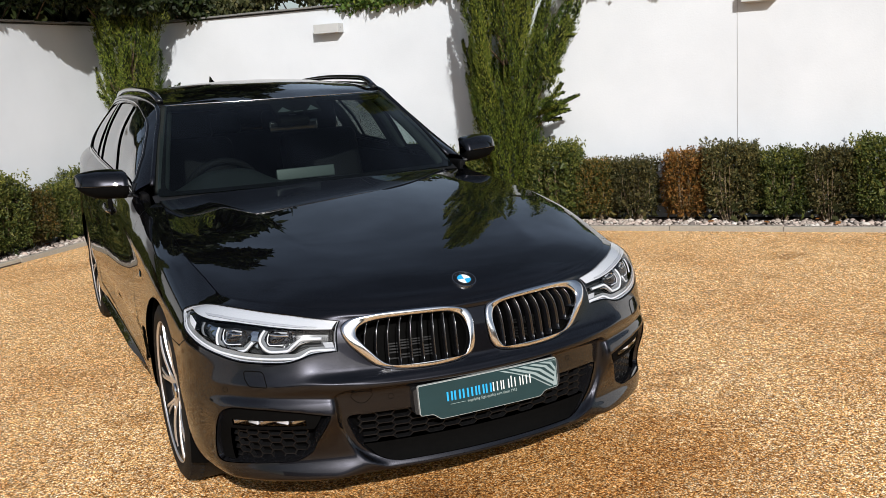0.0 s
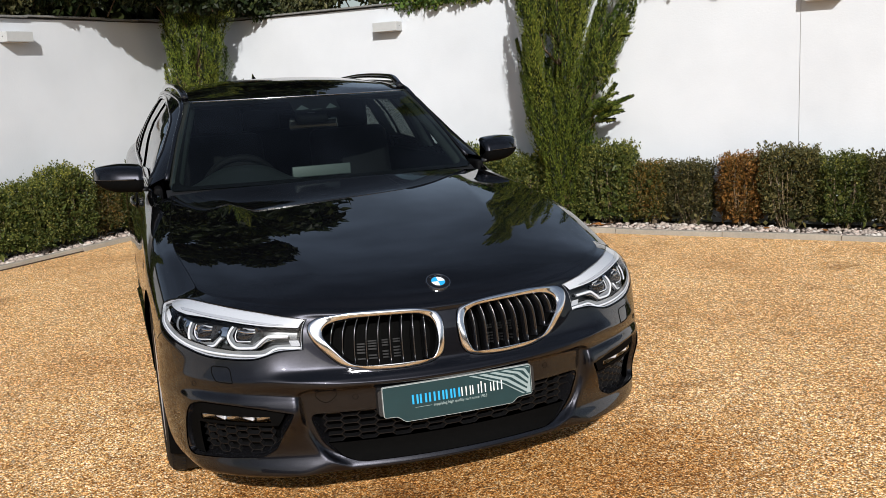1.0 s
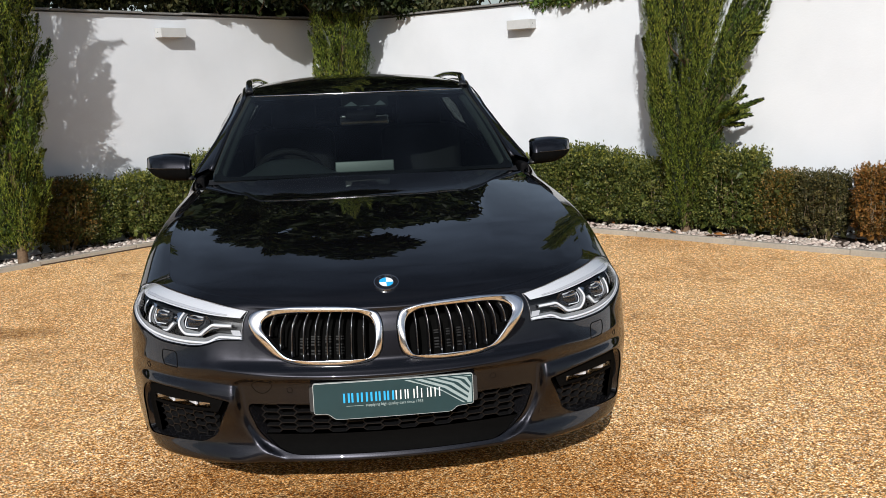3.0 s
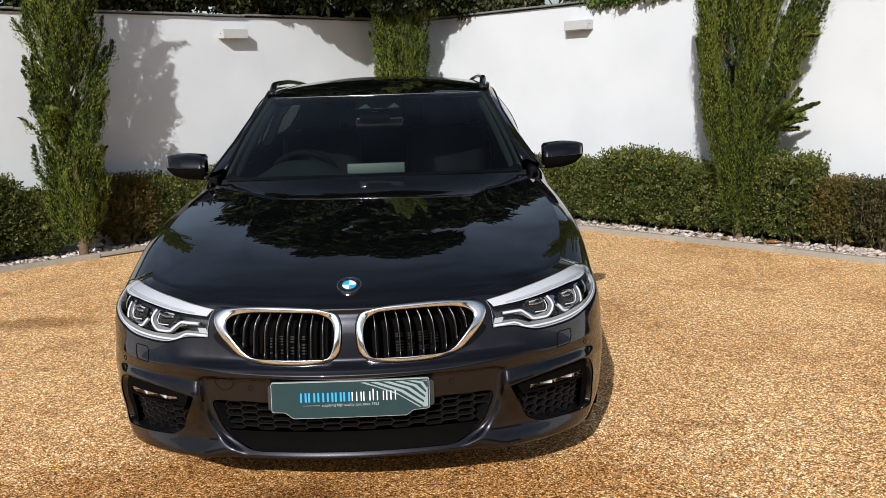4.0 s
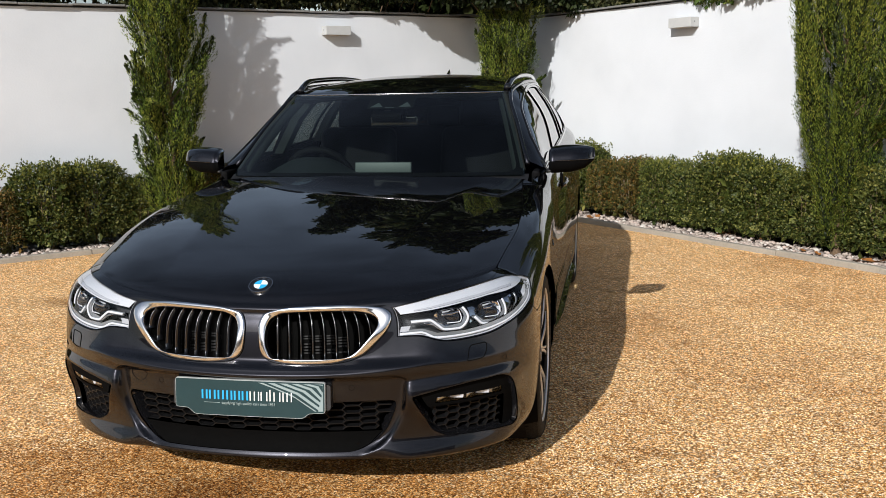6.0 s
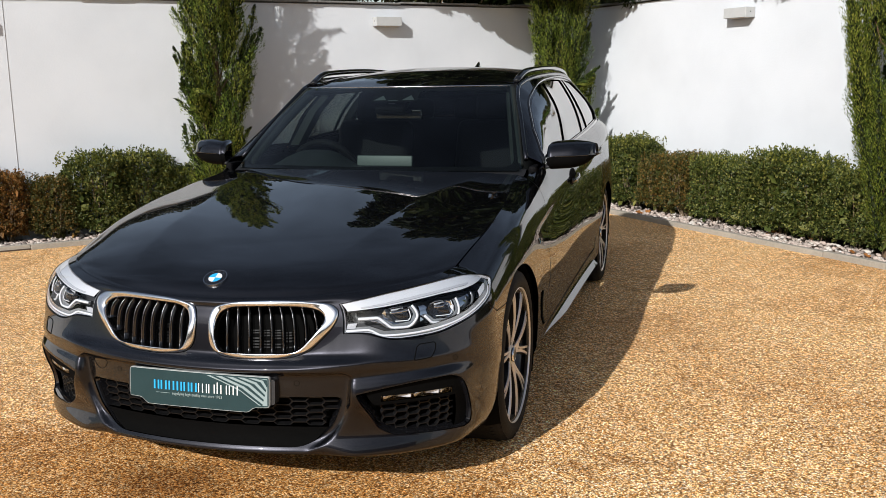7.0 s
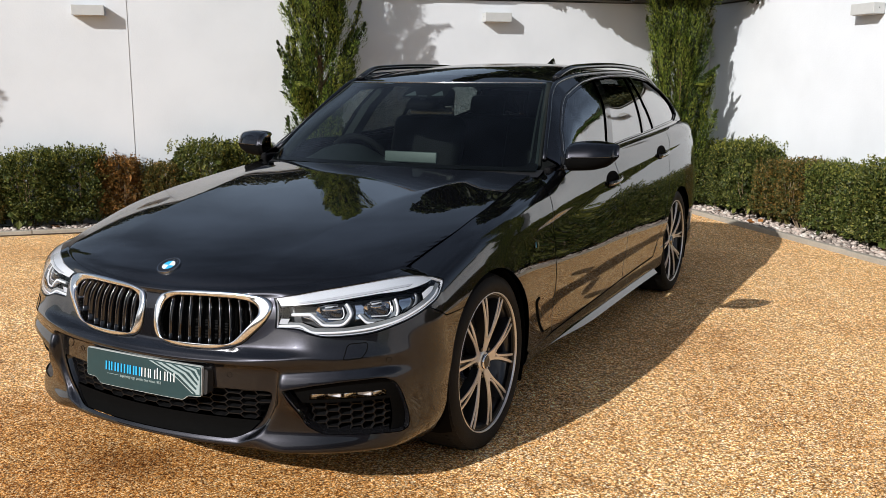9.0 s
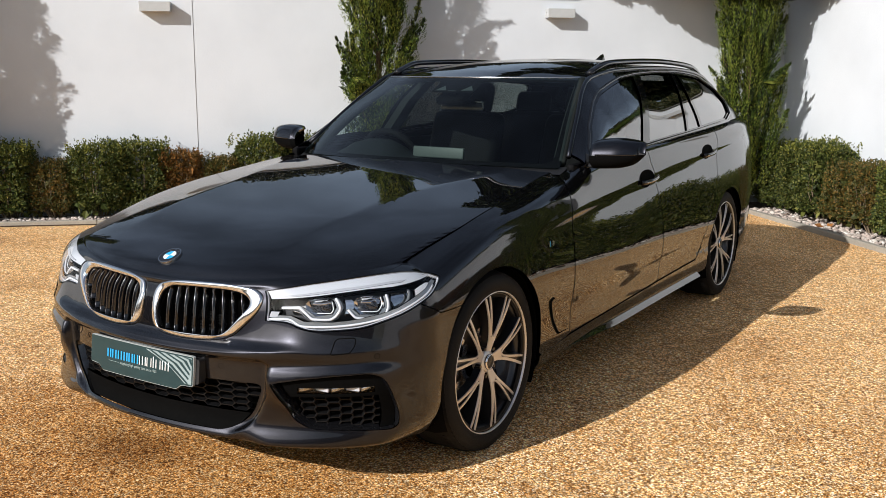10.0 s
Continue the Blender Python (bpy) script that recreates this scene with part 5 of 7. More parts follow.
for mir in (False, True):
    panel("window_surround", house, [(0.90, 0.005), (0.95, 0.445), (1.45, 0.448), (2.5, 0.448), (3.6, 0.448), (3.97, 0.448), (3.97, 0.004), (2.5, 0.004), (1.6, 0.004)], M_PAINT, car, [DLO], 0.03, 0.015, mirror=mir)
    glasses = {k: on_house(v[0]) for k, v in PANES.items()}
    wf = panel("window_frame", house, inset(DLO, 0.002), M_GLOSSBLACK, car, list(glasses.values()), 0.03, 0.01, lift=-0.003, mirror=mir, label="gloss black window frame")
    for k, v in glasses.items():
        panel(k, house, v, PANES[k][1], car, (), 0.06, 0.0, lift=-0.010, mirror=mir)
    # roof edge moulding
    yy = np.linspace(0.93, 3.95, 60)
    sweep("roof_moulding", house(np.stack([yy, 0 * yy + 0.45], 1)), (0.5, 0, 1), ring(0.012, 8), M_PAINT, car, False, mir)

# the tail, seen only edge on
rows = [section(TAIL, s) for s in np.linspace(0.3, 7, 20)]
rows = [(float(x), TAIL, float(z)) for x, z in rows] + [(float(gutter_x(y)), y, float(gutter_z(y))) for y in np.linspace(3.97, 3.58, 8)]
verts, faces, K = [], [], 16
for i, (x, y, z) in enumerate(rows):
    for p in np.linspace(-1, 1, K):
        verts.append((x * p, y + 0.07 * (1 - abs(p) ** 3), z + (0.03 * (1 - p * p) if z > 1.1 else 0)))
for i in range(len(rows) - 1):
    faces += [(i * K + j, i * K + j + 1, (i + 1) * K + j + 1, (i + 1) * K + j) for j in range(K - 1)]
mesh_ob("tailgate", verts, faces, M_PAINT, car)
part("underbody", box_bm(1.62, 4.3, 0.06, (0, 1.6, 0.21), 0.02), M_DEEP, car)
part("front_core", box_bm(1.2, 0.05, 0.50, (0, -0.58, 0.43), 0.01), M_DEEP, car)
part("engine_bay", box_bm(1.3, 1.1, 0.06, (0, 0.0, 0.60), 0.01), M_DEEP, car)


# ---- wheels ----
M_RIMDARK = plain("rim_dark", (0.025, 0.025, 0.028), 0.3, 0.5, coat=0.5)
M_RIMCUT = plain("rim_turned", (0.70, 0.70, 0.72), 0.38, 0.85, bump=0.05, scale=300)
TYRE_R, RIM_R = 0.338, 0.264


def wheel(sgn, at):
    hub = lathe("wheel", [(0.19, -0.03), (0.225, 0.0), (0.243, 0.06), (0.2585, 0.110), (0.262, 0.10), (0.2445, -0.09)], M_RIMDARK, None)
    hub.parent = car
    hub.matrix_local = at
    # x outwards: the tyre's face at +0.12
    shoulder = [(0.246, -0.115), (0.262, -0.122), (0.30, -0.124), (0.325, -0.112), (0.336, -0.09), (TYRE_R, -0.05), (TYRE_R + 0.001, 0), (TYRE_R, 0.05), (0.336, 0.09), (0.327, 0.108), (0.312, 0.118),
                (0.29, 0.122), (0.274, 0.118), (0.268, 0.114), (0.262, 0.106), (0.246, 0.100)]
    lathe("tyre", shoulder, M_RUBBER, hub, 96, "black low-profile tyre")
    # tread blocks across the tyre's shoulders
    verts, faces = [], []
    for i in range(76):
        a0 = 2 * math.pi * i / 76
        for s in (-1, 1):
            base = len(verts)
            for da, x, r in ((0, 0.062, TYRE_R + 0.0035), (0.055, 0.062, TYRE_R + 0.0035), (0.075, 0.108, 0.3295), (0.02, 0.108, 0.3295), (0, 0.062, TYRE_R - 0.004), (0.055, 0.062, TYRE_R - 0.004), (0.075, 0.108, 0.322), (0.02, 0.108, 0.322)):
                verts.append((x * s, r * math.cos(a0 + da * 1.1), r * math.sin(a0 + da * 1.1)))
            faces += [tuple(base + j for j in f) for f in ((0, 1, 2, 3), (0, 4, 5, 1), (1, 5, 6, 2), (2, 6, 7, 3), (3, 7, 4, 0))]
    tagged(mesh_ob("tread", verts, faces, M_RUBBER, hub, "", False), kind="stuff")
    lathe("rim_lip", [(0.2625, 0.108), (0.2640, 0.1150), (0.267, 0.1160), (0.2685, 0.112), (0.2685, 0.10)], M_RIMCUT, hub, 96, "bright turned rim edge")
    # five arms, each forking into two twin spokes: turned bright lines on a dark web
    outer_a = pchip((0, 14.0), (0.13, 11.5), (0.3, 13.5), (0.5, 17.0), (0.75, 20.0), (1, 22.0))
    inner_a = pchip((0.24, 0.3), (0.265, 4.5), (0.33, 8.5), (0.5, 11.5), (0.75, 13.5), (1, 15.0))
    face = lambda u: 0.090 + 0.018 * math.sin(u * 2.2)

    def line(name, us, angle, sign, half, base, mat, sink=0.0, drop=0.004):
        verts = []
        for u in us:
            r, a = 0.040 + (RIM_R - 0.003 - 0.040) * u, radians(base + sign * float(angle(u)))
            c, s = math.cos(a), math.sin(a)
            h = half(u)
            for dw, dx in ((-h, 0), (h, 0), (h * 1.2, -drop), (-h * 1.2, -drop)):
                verts.append((face(u) - sink + dx, r * c - dw * s, r * s + dw * c))
        n = len(us)
        faces = [(i * 4 + k, i * 4 + (k + 1) % 4, i * 4 + 4 + (k + 1) % 4, i * 4 + 4 + k) for i in range(n - 1) for k in range(4)] + [(0, 1, 2, 3), (4 * n - 1, 4 * n - 2, 4 * n - 3, 4 * n - 4)]
        mesh_ob(name, verts, faces, mat, hub, "", False)

    for k in range(5):
        base = 72 * k + 6
        line("arm", np.linspace(0, 0.235, 8), lambda u: 0, 1, lambda u: 0.0088 + 0.028 * u, base, M_RIMCUT, 0.0005)
        line("arm_rib", np.linspace(0, 0.235, 8), lambda u: 0, 1, lambda u: 0.0095 + 0.028 * u, base, M_RIMDARK, 0.0045, 0.03)
        for sign in (-1, 1):
            line("spoke_edge", np.linspace(0, 1, 15), outer_a, sign, lambda u: 0.0048 + 0.0008 * (1 - u), base, M_RIMCUT)
            line("spoke_edge", np.r_[0.24, 0.245, 0.255, 0.265, 0.29, np.linspace(0.33, 1, 10)], inner_a, sign, lambda u: 0.0040, base, M_RIMCUT)
            line("spoke_rib", np.linspace(0, 1, 15), outer_a, sign, lambda u: 0.0053 + 0.0010 * (1 - u), base, M_RIMDARK, 0.004, 0.03)
            line("spoke_rib", np.r_[0.24, 0.245, 0.255, 0.265, 0.29, np.linspace(0.33, 1, 10)], inner_a, sign, lambda u: 0.0045, base, M_RIMDARK, 0.004, 0.03)
            line("spoke", np.linspace(0.26, 1, 10), lambda u: (float(outer_a(u)) + float(inner_a(u))) / 2, sign, lambda u: (0.04 + 0.221 * u) * radians(float(outer_a(u)) - float(inner_a(u))) / 2, base, M_RIMDARK, 0.010, 0.035)
    lathe("hub_disc", [(0.0005, 0.095), (0.022, 0.094), (0.036, 0.0915), (0.044, 0.086), (0.046, 0.05)], M_RIMCUT, hub, 40)
    lathe("hub_cap", [(0.0005, 0.103), (0.024, 0.102), (0.027, 0.099), (0.028, 0.09)], M_RIMDARK, hub, 32, "dark round hub cap")
    lathe("cap_rim", [(0.026, 0.1035), (0.029, 0.103), (0.030, 0.098)], M_CHROME, hub, 32)
    for k in range(5):
        a = radians(72 * k + 42)
        bm = bmesh.new()
        bmesh.ops.create_cone(bm, cap_ends=True, segments=10, radius1=0.0085, radius2=0.007, depth=0.02)
        bmesh.ops.transform(bm, matrix=pose(0.083, 0.056 * math.cos(a), 0.056 * math.sin(a), 0, 90, 0), verts=bm.verts)
        part("wheel_bolt", bm, M_RIMDARK, hub)
    lathe("brake_disc", [(0.07, 0.03), (0.075, 0.036), (0.178, 0.036), (0.18, 0.02), (0.178, 0.008), (0.075, 0.008)], M_SATIN, hub, 64, "machined steel brake disc")
    ang = np.linspace(radians(-35), radians(35), 12)
    verts = [(x, r * math.sin(a) * 1.0, r * math.cos(a)) for a in ang for x, r in ((0.058, 0.125), (0.058, 0.19), (-0.01, 0.195), (-0.01, 0.12))]
    faces = [(i * 4 + j, i * 4 + (j + 1) % 4, i * 4 + 4 + (j + 1) % 4, i * 4 + 4 + j) for i in range(11) for j in range(4)] + [(0, 1, 2, 3), (47, 46, 45, 44)]
    mesh_ob("brake_caliper", verts, faces, M_RIMDARK, hub, "", False)
    return hub


w0 = wheel(1, pose(0.79, 0, HUB_Z, 0, 0, 0))
for at in (pose(0.79, WHEELBASE, HUB_Z, 13, 0, 0), pose(-0.79, 0, HUB_Z, 10, 0, 180), pose(-0.79, WHEELBASE, HUB_Z, 25, 0, 180)):
    copy_thing(w0, at)


# ---- the car's face ----
M_DRL = plain("lamp_white_plastic", (0.74, 0.75, 0.79), 0.18, coat=0.5)
M_BROW = plain("lamp_clear_plastic", (0.56, 0.57, 0.60), 0.18, coat=0.5)
M_DRLGREY = plain("lamp_grey_plastic", (0.42, 0.43, 0.46), 0.25, coat=0.5)
M_LAMPGREY = plain("lamp_pale_grey", (0.30, 0.31, 0.32), 0.22, 0.5, coat=0.6)
M_LAMPBACK = plain("lamp_backing", (0.035, 0.035, 0.037), 0.3, vary=0.2)
M_TEAL = plain("plate_teal", (0.010, 0.036, 0.042), 0.3, vary=0.15, scale=20)
M_PLATEPALE = plain("plate_pale", (0.26, 0.33, 0.34), 0.3)
M_PLATEEDGE = plain("plate_edge", (0.40, 0.43, 0.43), 0.3)
M_BLUE = plain("sign_blue", (0.02, 0.36, 0.72), 0.35)
M_WHITE = plain("sign_white", (0.82, 0.84, 0.84), 0.35)
M_GREYTEXT = plain("sign_grey", (0.30, 0.38, 0.38), 0.4)
M_BLACKCHROME = plain("black_chrome", (0.15, 0.15, 0.155), 0.25, 1.0)
M_SCREENBACK = plain("grey_plastic", (0.045, 0.055, 0.052), 0.5, vary=0.1)
M_RADIATOR = plain("radiator_fins", (0.013, 0.013, 0.014), 0.5, 0.3)


def loft(name, loops, mat, parent, label="", mirror=False, smooth=True):
    """Rings of like point counts joined in order: loops are (outline on the nose, lift)."""
    pos = [front(lp) + chart_normal(front, lp, False) * np.reshape(lift, (-1, 1)) for lp, lift in loops]
    n = len(pos[0])
    verts = np.concatenate(pos)
    faces = [(k * n + j, k * n + (j + 1) % n, (k + 1) * n + (j + 1) % n, (k + 1) * n + j) for k in range(len(pos) - 1) for j in range(n)]
    if mirror:
        verts = verts * (-1, 1, 1)
        faces = [f[::-1] for f in faces]
    return mesh_ob(name, verts, faces, mat, parent, label, smooth)


def span(poly, u):
    """The lowest and highest v of an outline at u."""
    vs = []
    for a, b in zip(poly, np.roll(poly, -1, 0)):
        if (a[0] - u) * (b[0] - u) < 0:
            vs.append(a[1] + (b[1] - a[1]) * (u - a[0]) / (b[0] - a[0]))
    return min(vs), max(vs)


KIN = closed([(0.046, 0.70), (0.050, 0.76), (0.068, 0.815), (0.115, 0.858), (0.21, 0.866), (0.315, 0.846), (0.362, 0.82), (0.382, 0.785), (0.383, 0.752),
              (0.370, 0.72), (0.336, 0.674), (0.30, 0.638), (0.255, 0.621), (0.19, 0.616), (0.121, 0.618), (0.072, 0.626), (0.052, 0.66)], 4)

KIN = 0.12 * KIDNEY + 0.88 * KIN


def mixed(t):
    return KIDNEY * (1 - t) + KIN * t


def blade(u, lift0, lift1, thick, poly, nose=0.0015, n=10):
    """An upright blade in an opening, square to the nose's surface."""
    v0, v1 = span(poly, u)
    vv = np.linspace(v0 + 0.004, v1 - 0.004, n)
    uv = np.stack([0 * vv + u, vv], 1)
    p, nr = front(uv), chart_normal(front, uv, False)
    bow = 0.004 * np.sin(np.linspace(0, np.pi, n))[:, None]
    rows = []
    for q, k in zip(p + nr * bow, nr):
        sd = np.cross(k, (0, 0, 1))
        sd /= np.linalg.norm(sd)
        rows += [q + k * lift0 - sd * nose, q + k * lift0 + sd * nose, q + k * (lift0 * 0.5 + lift1 * 0.5) + sd * thick, q + k * lift1 + sd * thick * 0.6, q + k * lift1 - sd * thick * 0.6, q + k * (lift0 * 0.5 + lift1 * 0.5) - sd * thick]
    faces = [(i * 6 + j, i * 6 + (j + 1) % 6, i * 6 + 6 + (j + 1) % 6, i * 6 + 6 + j) for i in range(n - 1) for j in range(6)]
    faces += [tuple(range(6)), tuple(6 * (n - 1) + j for j in range(6))[::-1]]
    return rows, faces


for mir in (False, True):
    sx = -1 if mir else 1
    # the ring faces forwards along its top and turns down along its foot
    down = 0.011 * ease(0.80, 0.66, KIDNEY[:, 1])
    ring_lift = ((0.0, -0.014), (0.0, 0.0005), (0.02, 0.0040), (0.08, 0.0072), (0.25, 0.0085), (0.5, 0.0080), (0.75, 0.0066), (0.9, 0.0050), (0.97, 0.0030), (1.0, -0.0010), (1.03, -0.010), (1.05, -0.022))
    kg = loft("kidney_grille", [(mixed(t), h + down * min(t, 1)) for t, h in ring_lift],
              M_RINGCHROME, car, "bright chrome kidney grille surround", mir)
    loft("grille_tub", [(mixed(1.04), -0.006), (mixed(1.02), -0.095), (mixed(1.5), -0.10), (mixed(1.5), -0.101)], M_DEEP, kg, "", mir)
    for k, u in enumerate(np.linspace(0.078, 0.362, 9)):
        v, f = blade(u, -0.006, -0.055, 0.0030, KIN)
        mesh_ob("slat", np.array(v) * (sx, 1, 1), f if not mir else [q[::-1] for q in f], M_GLOSSBLACK, kg)
        v, f = blade(u, -0.0045, -0.0085, 0.0017, KIN, 0.0011)
        mesh_ob("slat_edge", np.array(v) * (sx, 1, 1), f if not mir else [q[::-1] for q in f], M_BLACKCHROME, kg)
    # the headlamp
    hl = loft("headlight", [(LAMP, -0.001), (inset(LAMP, 0.004), -0.004), (inset(LAMP, 0.012), -0.05), (inset(LAMP, 0.02), -0.075)], M_GLOSSBLACK, car, "clear headlamp with black housing and white light guides", mir)
    loft("lamp_border", [(inset(LAMP, 0.0015), -0.0028), (inset(LAMP, 0.0045), -0.0035), (inset(LAMP, 0.006), -0.02)], M_DRLGREY, hl, "", mir)
    panel("housing", front, inset(LAMP, 0.018), M_LAMPBACK, hl, (), 0.03, 0.0, lift=-0.072, mirror=mir)
    # white brow along the top, with a greyer inlay
    brow = [(0.470, 0.858), (0.548, 0.886), (0.668, 0.919), (0.84, 0.934), (0.985, 0.932), (1.12, 0.915), (1.225, 0.876), (1.262, 0.838), (1.20, 0.832), (1.10, 0.824), (0.996, 0.820), (0.879, 0.829), (0.763, 0.824), (0.641, 0.812), (0.474, 0.797)]
    panel("brow_light", front, brow, M_BROW, hl, (), 0.02, 0.02, lift=-0.004, mirror=mir)
    inlay = [(0.53, 0.819), (0.65, 0.838), (0.772, 0.853), (0.988, 0.858), (1.098, 0.850), (1.06, 0.838), (0.98, 0.842), (0.798, 0.836), (0.65, 0.824), (0.53, 0.812)]
    panel("brow_inlay", front, inlay, M_DRLGREY, hl, (), 0.02, 0.002, lift=-0.003, mirror=mir)

    def tube(name, uv, r, lift, mat, flat=0.7, n=6):
        uv = np.array(uv)
        d = np.r_[0, np.cumsum(np.linalg.norm(np.diff(uv, axis=0), axis=1))]
        fu, fv = (pchip(*zip(d, uv[:, i])) for i in (0, 1))
        t = np.linspace(0, d[-1], n * (len(uv) - 1))
        q = np.stack([fu(t), fv(t)], 1)
        nn = chart_normal(front, q, False)
        return sweep(name, front(q) + nn * lift, nn, ring(r, 8, r * flat), mat, hl, False, mir)

    tube("light_ring", [(0.501, 0.748), (0.571, 0.748), (0.598, 0.722), (0.624, 0.698), (0.685, 0.693), (0.707, 0.702), (0.732, 0.74), (0.727, 0.80)], 0.0042, -0.018, M_DRL)
    tube("light_ring", [(0.761, 0.728), (0.794, 0.693), (0.898, 0.684), (0.940, 0.718), (0.951, 0.79)], 0.0042, -0.020, M_DRL)
    # moulded grey steps that carry the rings
    panel("ring_carrier", front, [(0.50, 0.737), (0.565, 0.737), (0.60, 0.705), (0.62, 0.688), (0.69, 0.683), (0.72, 0.696), (0.745, 0.74), (0.74, 0.80), (0.715, 0.80), (0.718, 0.745), (0.70, 0.713), (0.632, 0.708), (0.602, 0.735), (0.575, 0.760), (0.50, 0.758)], M_LAMPGREY, hl, (), 0.02, 0.02, lift=-0.026, mirror=mir)
    panel("ring_carrier", front, [(0.75, 0.73), (0.79, 0.685), (0.905, 0.676), (0.955, 0.715), (0.966, 0.79), (0.937, 0.79), (0.928, 0.725), (0.89, 0.697), (0.805, 0.704), (0.775, 0.735)], M_LAMPGREY, hl, (), 0.02, 0.02, lift=-0.028, mirror=mir)
    tube("light_ring_inner", [(0.64, 0.722), (0.69, 0.718), (0.704, 0.738), (0.706, 0.78)], 0.0016, -0.024, M_DRL)
    tube("light_ring_inner", [(0.815, 0.716), (0.885, 0.710), (0.912, 0.735), (0.922, 0.785)], 0.0016, -0.026, M_DRL)
    # a pale step along the foot, with a bright upper lip and a darker trough
    foot = [*inset(LAMP, 0.006)[:39:-2], (1.276, 0.792), (1.268, 0.812), (1.243, 0.800), (1.19, 0.776), (1.10, 0.748), (0.985, 0.713), (0.90, 0.699), (0.778, 0.687), (0.70, 0.684), (0.592, 0.690), (0.540, 0.712), (0.456, 0.712)]
    panel("lower_trim", front, foot, M_LAMPGREY, hl, (), 0.02, 0.02, lift=-0.010, mirror=mir)
    tube("lower_lip", [(0.456, 0.697), (0.530, 0.698), (0.585, 0.675), (0.70, 0.671), (0.778, 0.673), (0.90, 0.683), (0.985, 0.698), (1.095, 0.724), (1.20, 0.754), (1.258, 0.780)], 0.0034, -0.007, M_DRL, 0.6)
    panel("tip_light", front, [(1.10, 0.750), (1.19, 0.777), (1.243, 0.802), (1.215, 0.808), (1.16, 0.797), (1.11, 0.782)], M_DRL, hl, (), 0.02, 0.015, lift=-0.009, mirror=mir)
    panel("corner_block", front, [(0.4565, 0.704), (0.464, 0.728), (0.497, 0.728), (0.487, 0.706)], M_DRLGREY, hl, (), 0.02, 0.012, lift=-0.009, mirror=mir)
    tube("light_ring_edge", [(0.545, 0.735), (0.575, 0.725), (0.605, 0.700), (0.64, 0.688)], 0.0016, -0.018, M_CHROME)
    panel("chrome_bezel", front, [(0.99, 0.70), (1.05, 0.715), (1.09, 0.765), (1.10, 0.82), (1.00, 0.82), (0.975, 0.76)], M_CHROME, hl, (), 0.02, 0.01, lift=-0.045, mirror=mir)
    panel("chrome_bezel", front, [(0.745, 0.70), (0.775, 0.715), (0.80, 0.76), (0.79, 0.81), (0.765, 0.82), (0.755, 0.75)], M_CHROME, hl, (), 0.02, 0.01, lift=-0.042, mirror=mir)
    panel("chrome_bezel", front, [(0.835, 0.752), (0.86, 0.742), (0.905, 0.745), (0.925, 0.785), (0.90, 0.80), (0.86, 0.775)], M_SATIN, hl, (), 0.02, 0.006, lift=-0.034, mirror=mir)
    tube("corner_reflector", [(1.02, 0.712), (1.06, 0.735), (1.09, 0.775), (1.10, 0.81)], 0.006, -0.03, M_LAMPGREY, 0.4)
    for k, (u, v, w) in enumerate(((0.665, 0.752, 0.036), (0.858, 0.742, 0.036))):
        c = np.array([(u, v)])
        p, nn = front(c)[0], chart_normal(front, c, False)[0]
        bm = bmesh.new()
        bmesh.ops.create_uvsphere(bm, u_segments=24, v_segments=12, radius=0.030)
        bmesh.ops.scale(bm, vec=(1.1, 0.5, 0.85), verts=bm.verts)
        bmesh.ops.transform(bm, matrix=Matrix.Translation(Vector((p - nn * 0.045) * (sx, 1, 1))), verts=bm.verts)
        part("projector_lens", bm, M_GLOSSBLACK, hl, "", True)
        # a faceted bright bowl round each lens
        bowl = lambda ru, rv, turn: np.array([(u + ru * math.cos(q + turn), v + 0.006 + rv * math.sin(q + turn)) for q in np.linspace(0, 2 * math.pi, 11, endpoint=False)])
        loft("reflector_bowl", [(bowl(0.070, 0.060, 0), -0.030), (bowl(0.052, 0.044, 0.28), -0.042), (bowl(0.034, 0.030, 0), -0.056)], M_CHROME, hl, "", mir, False)
        tube("projector_bar", [(u - w, v + 0.022), (u, v + 0.018), (u + w, v + 0.024)], 0.0045, -0.026, M_SATIN)
        tube("projector_bar", [(u - w * 0.7, v + 0.042), (u + w * 0.7, v + 0.044)], 0.003, -0.032, M_DRLGREY)
    panel("lens", front, inset(LAMP, 0.003), M_LENS, hl, (), 0.03, 0.0, lift=-0.0015, mirror=mir)
# painted bridge between the grilles
tagged(panel("radiator", front, [(-0.36, 0.62), (0.36, 0.62), (0.36, 0.86), (-0.36, 0.86)], M_DEEP, car, (), 0.05, 0.0, lift=-0.085), "black radiator behind the grilles")
for mir in (False, True):
    for k in range(7):
        v0 = 0.635 + 0.011 * k
        for j, (u0, u1) in enumerate(((0.14, 0.165), (0.18, 0.20), (0.215, 0.245), (0.255, 0.28))):
            if (k + j) % 5 == 4:
                continue
            panel("radiator_fin", front, [(u0, v0), (u1, v0), (u1, v0 + 0.005), (u0, v0 + 0.005)], M_RADIATOR, kg, (), 0.03, 0.002, lift=-0.078, mirror=mir)


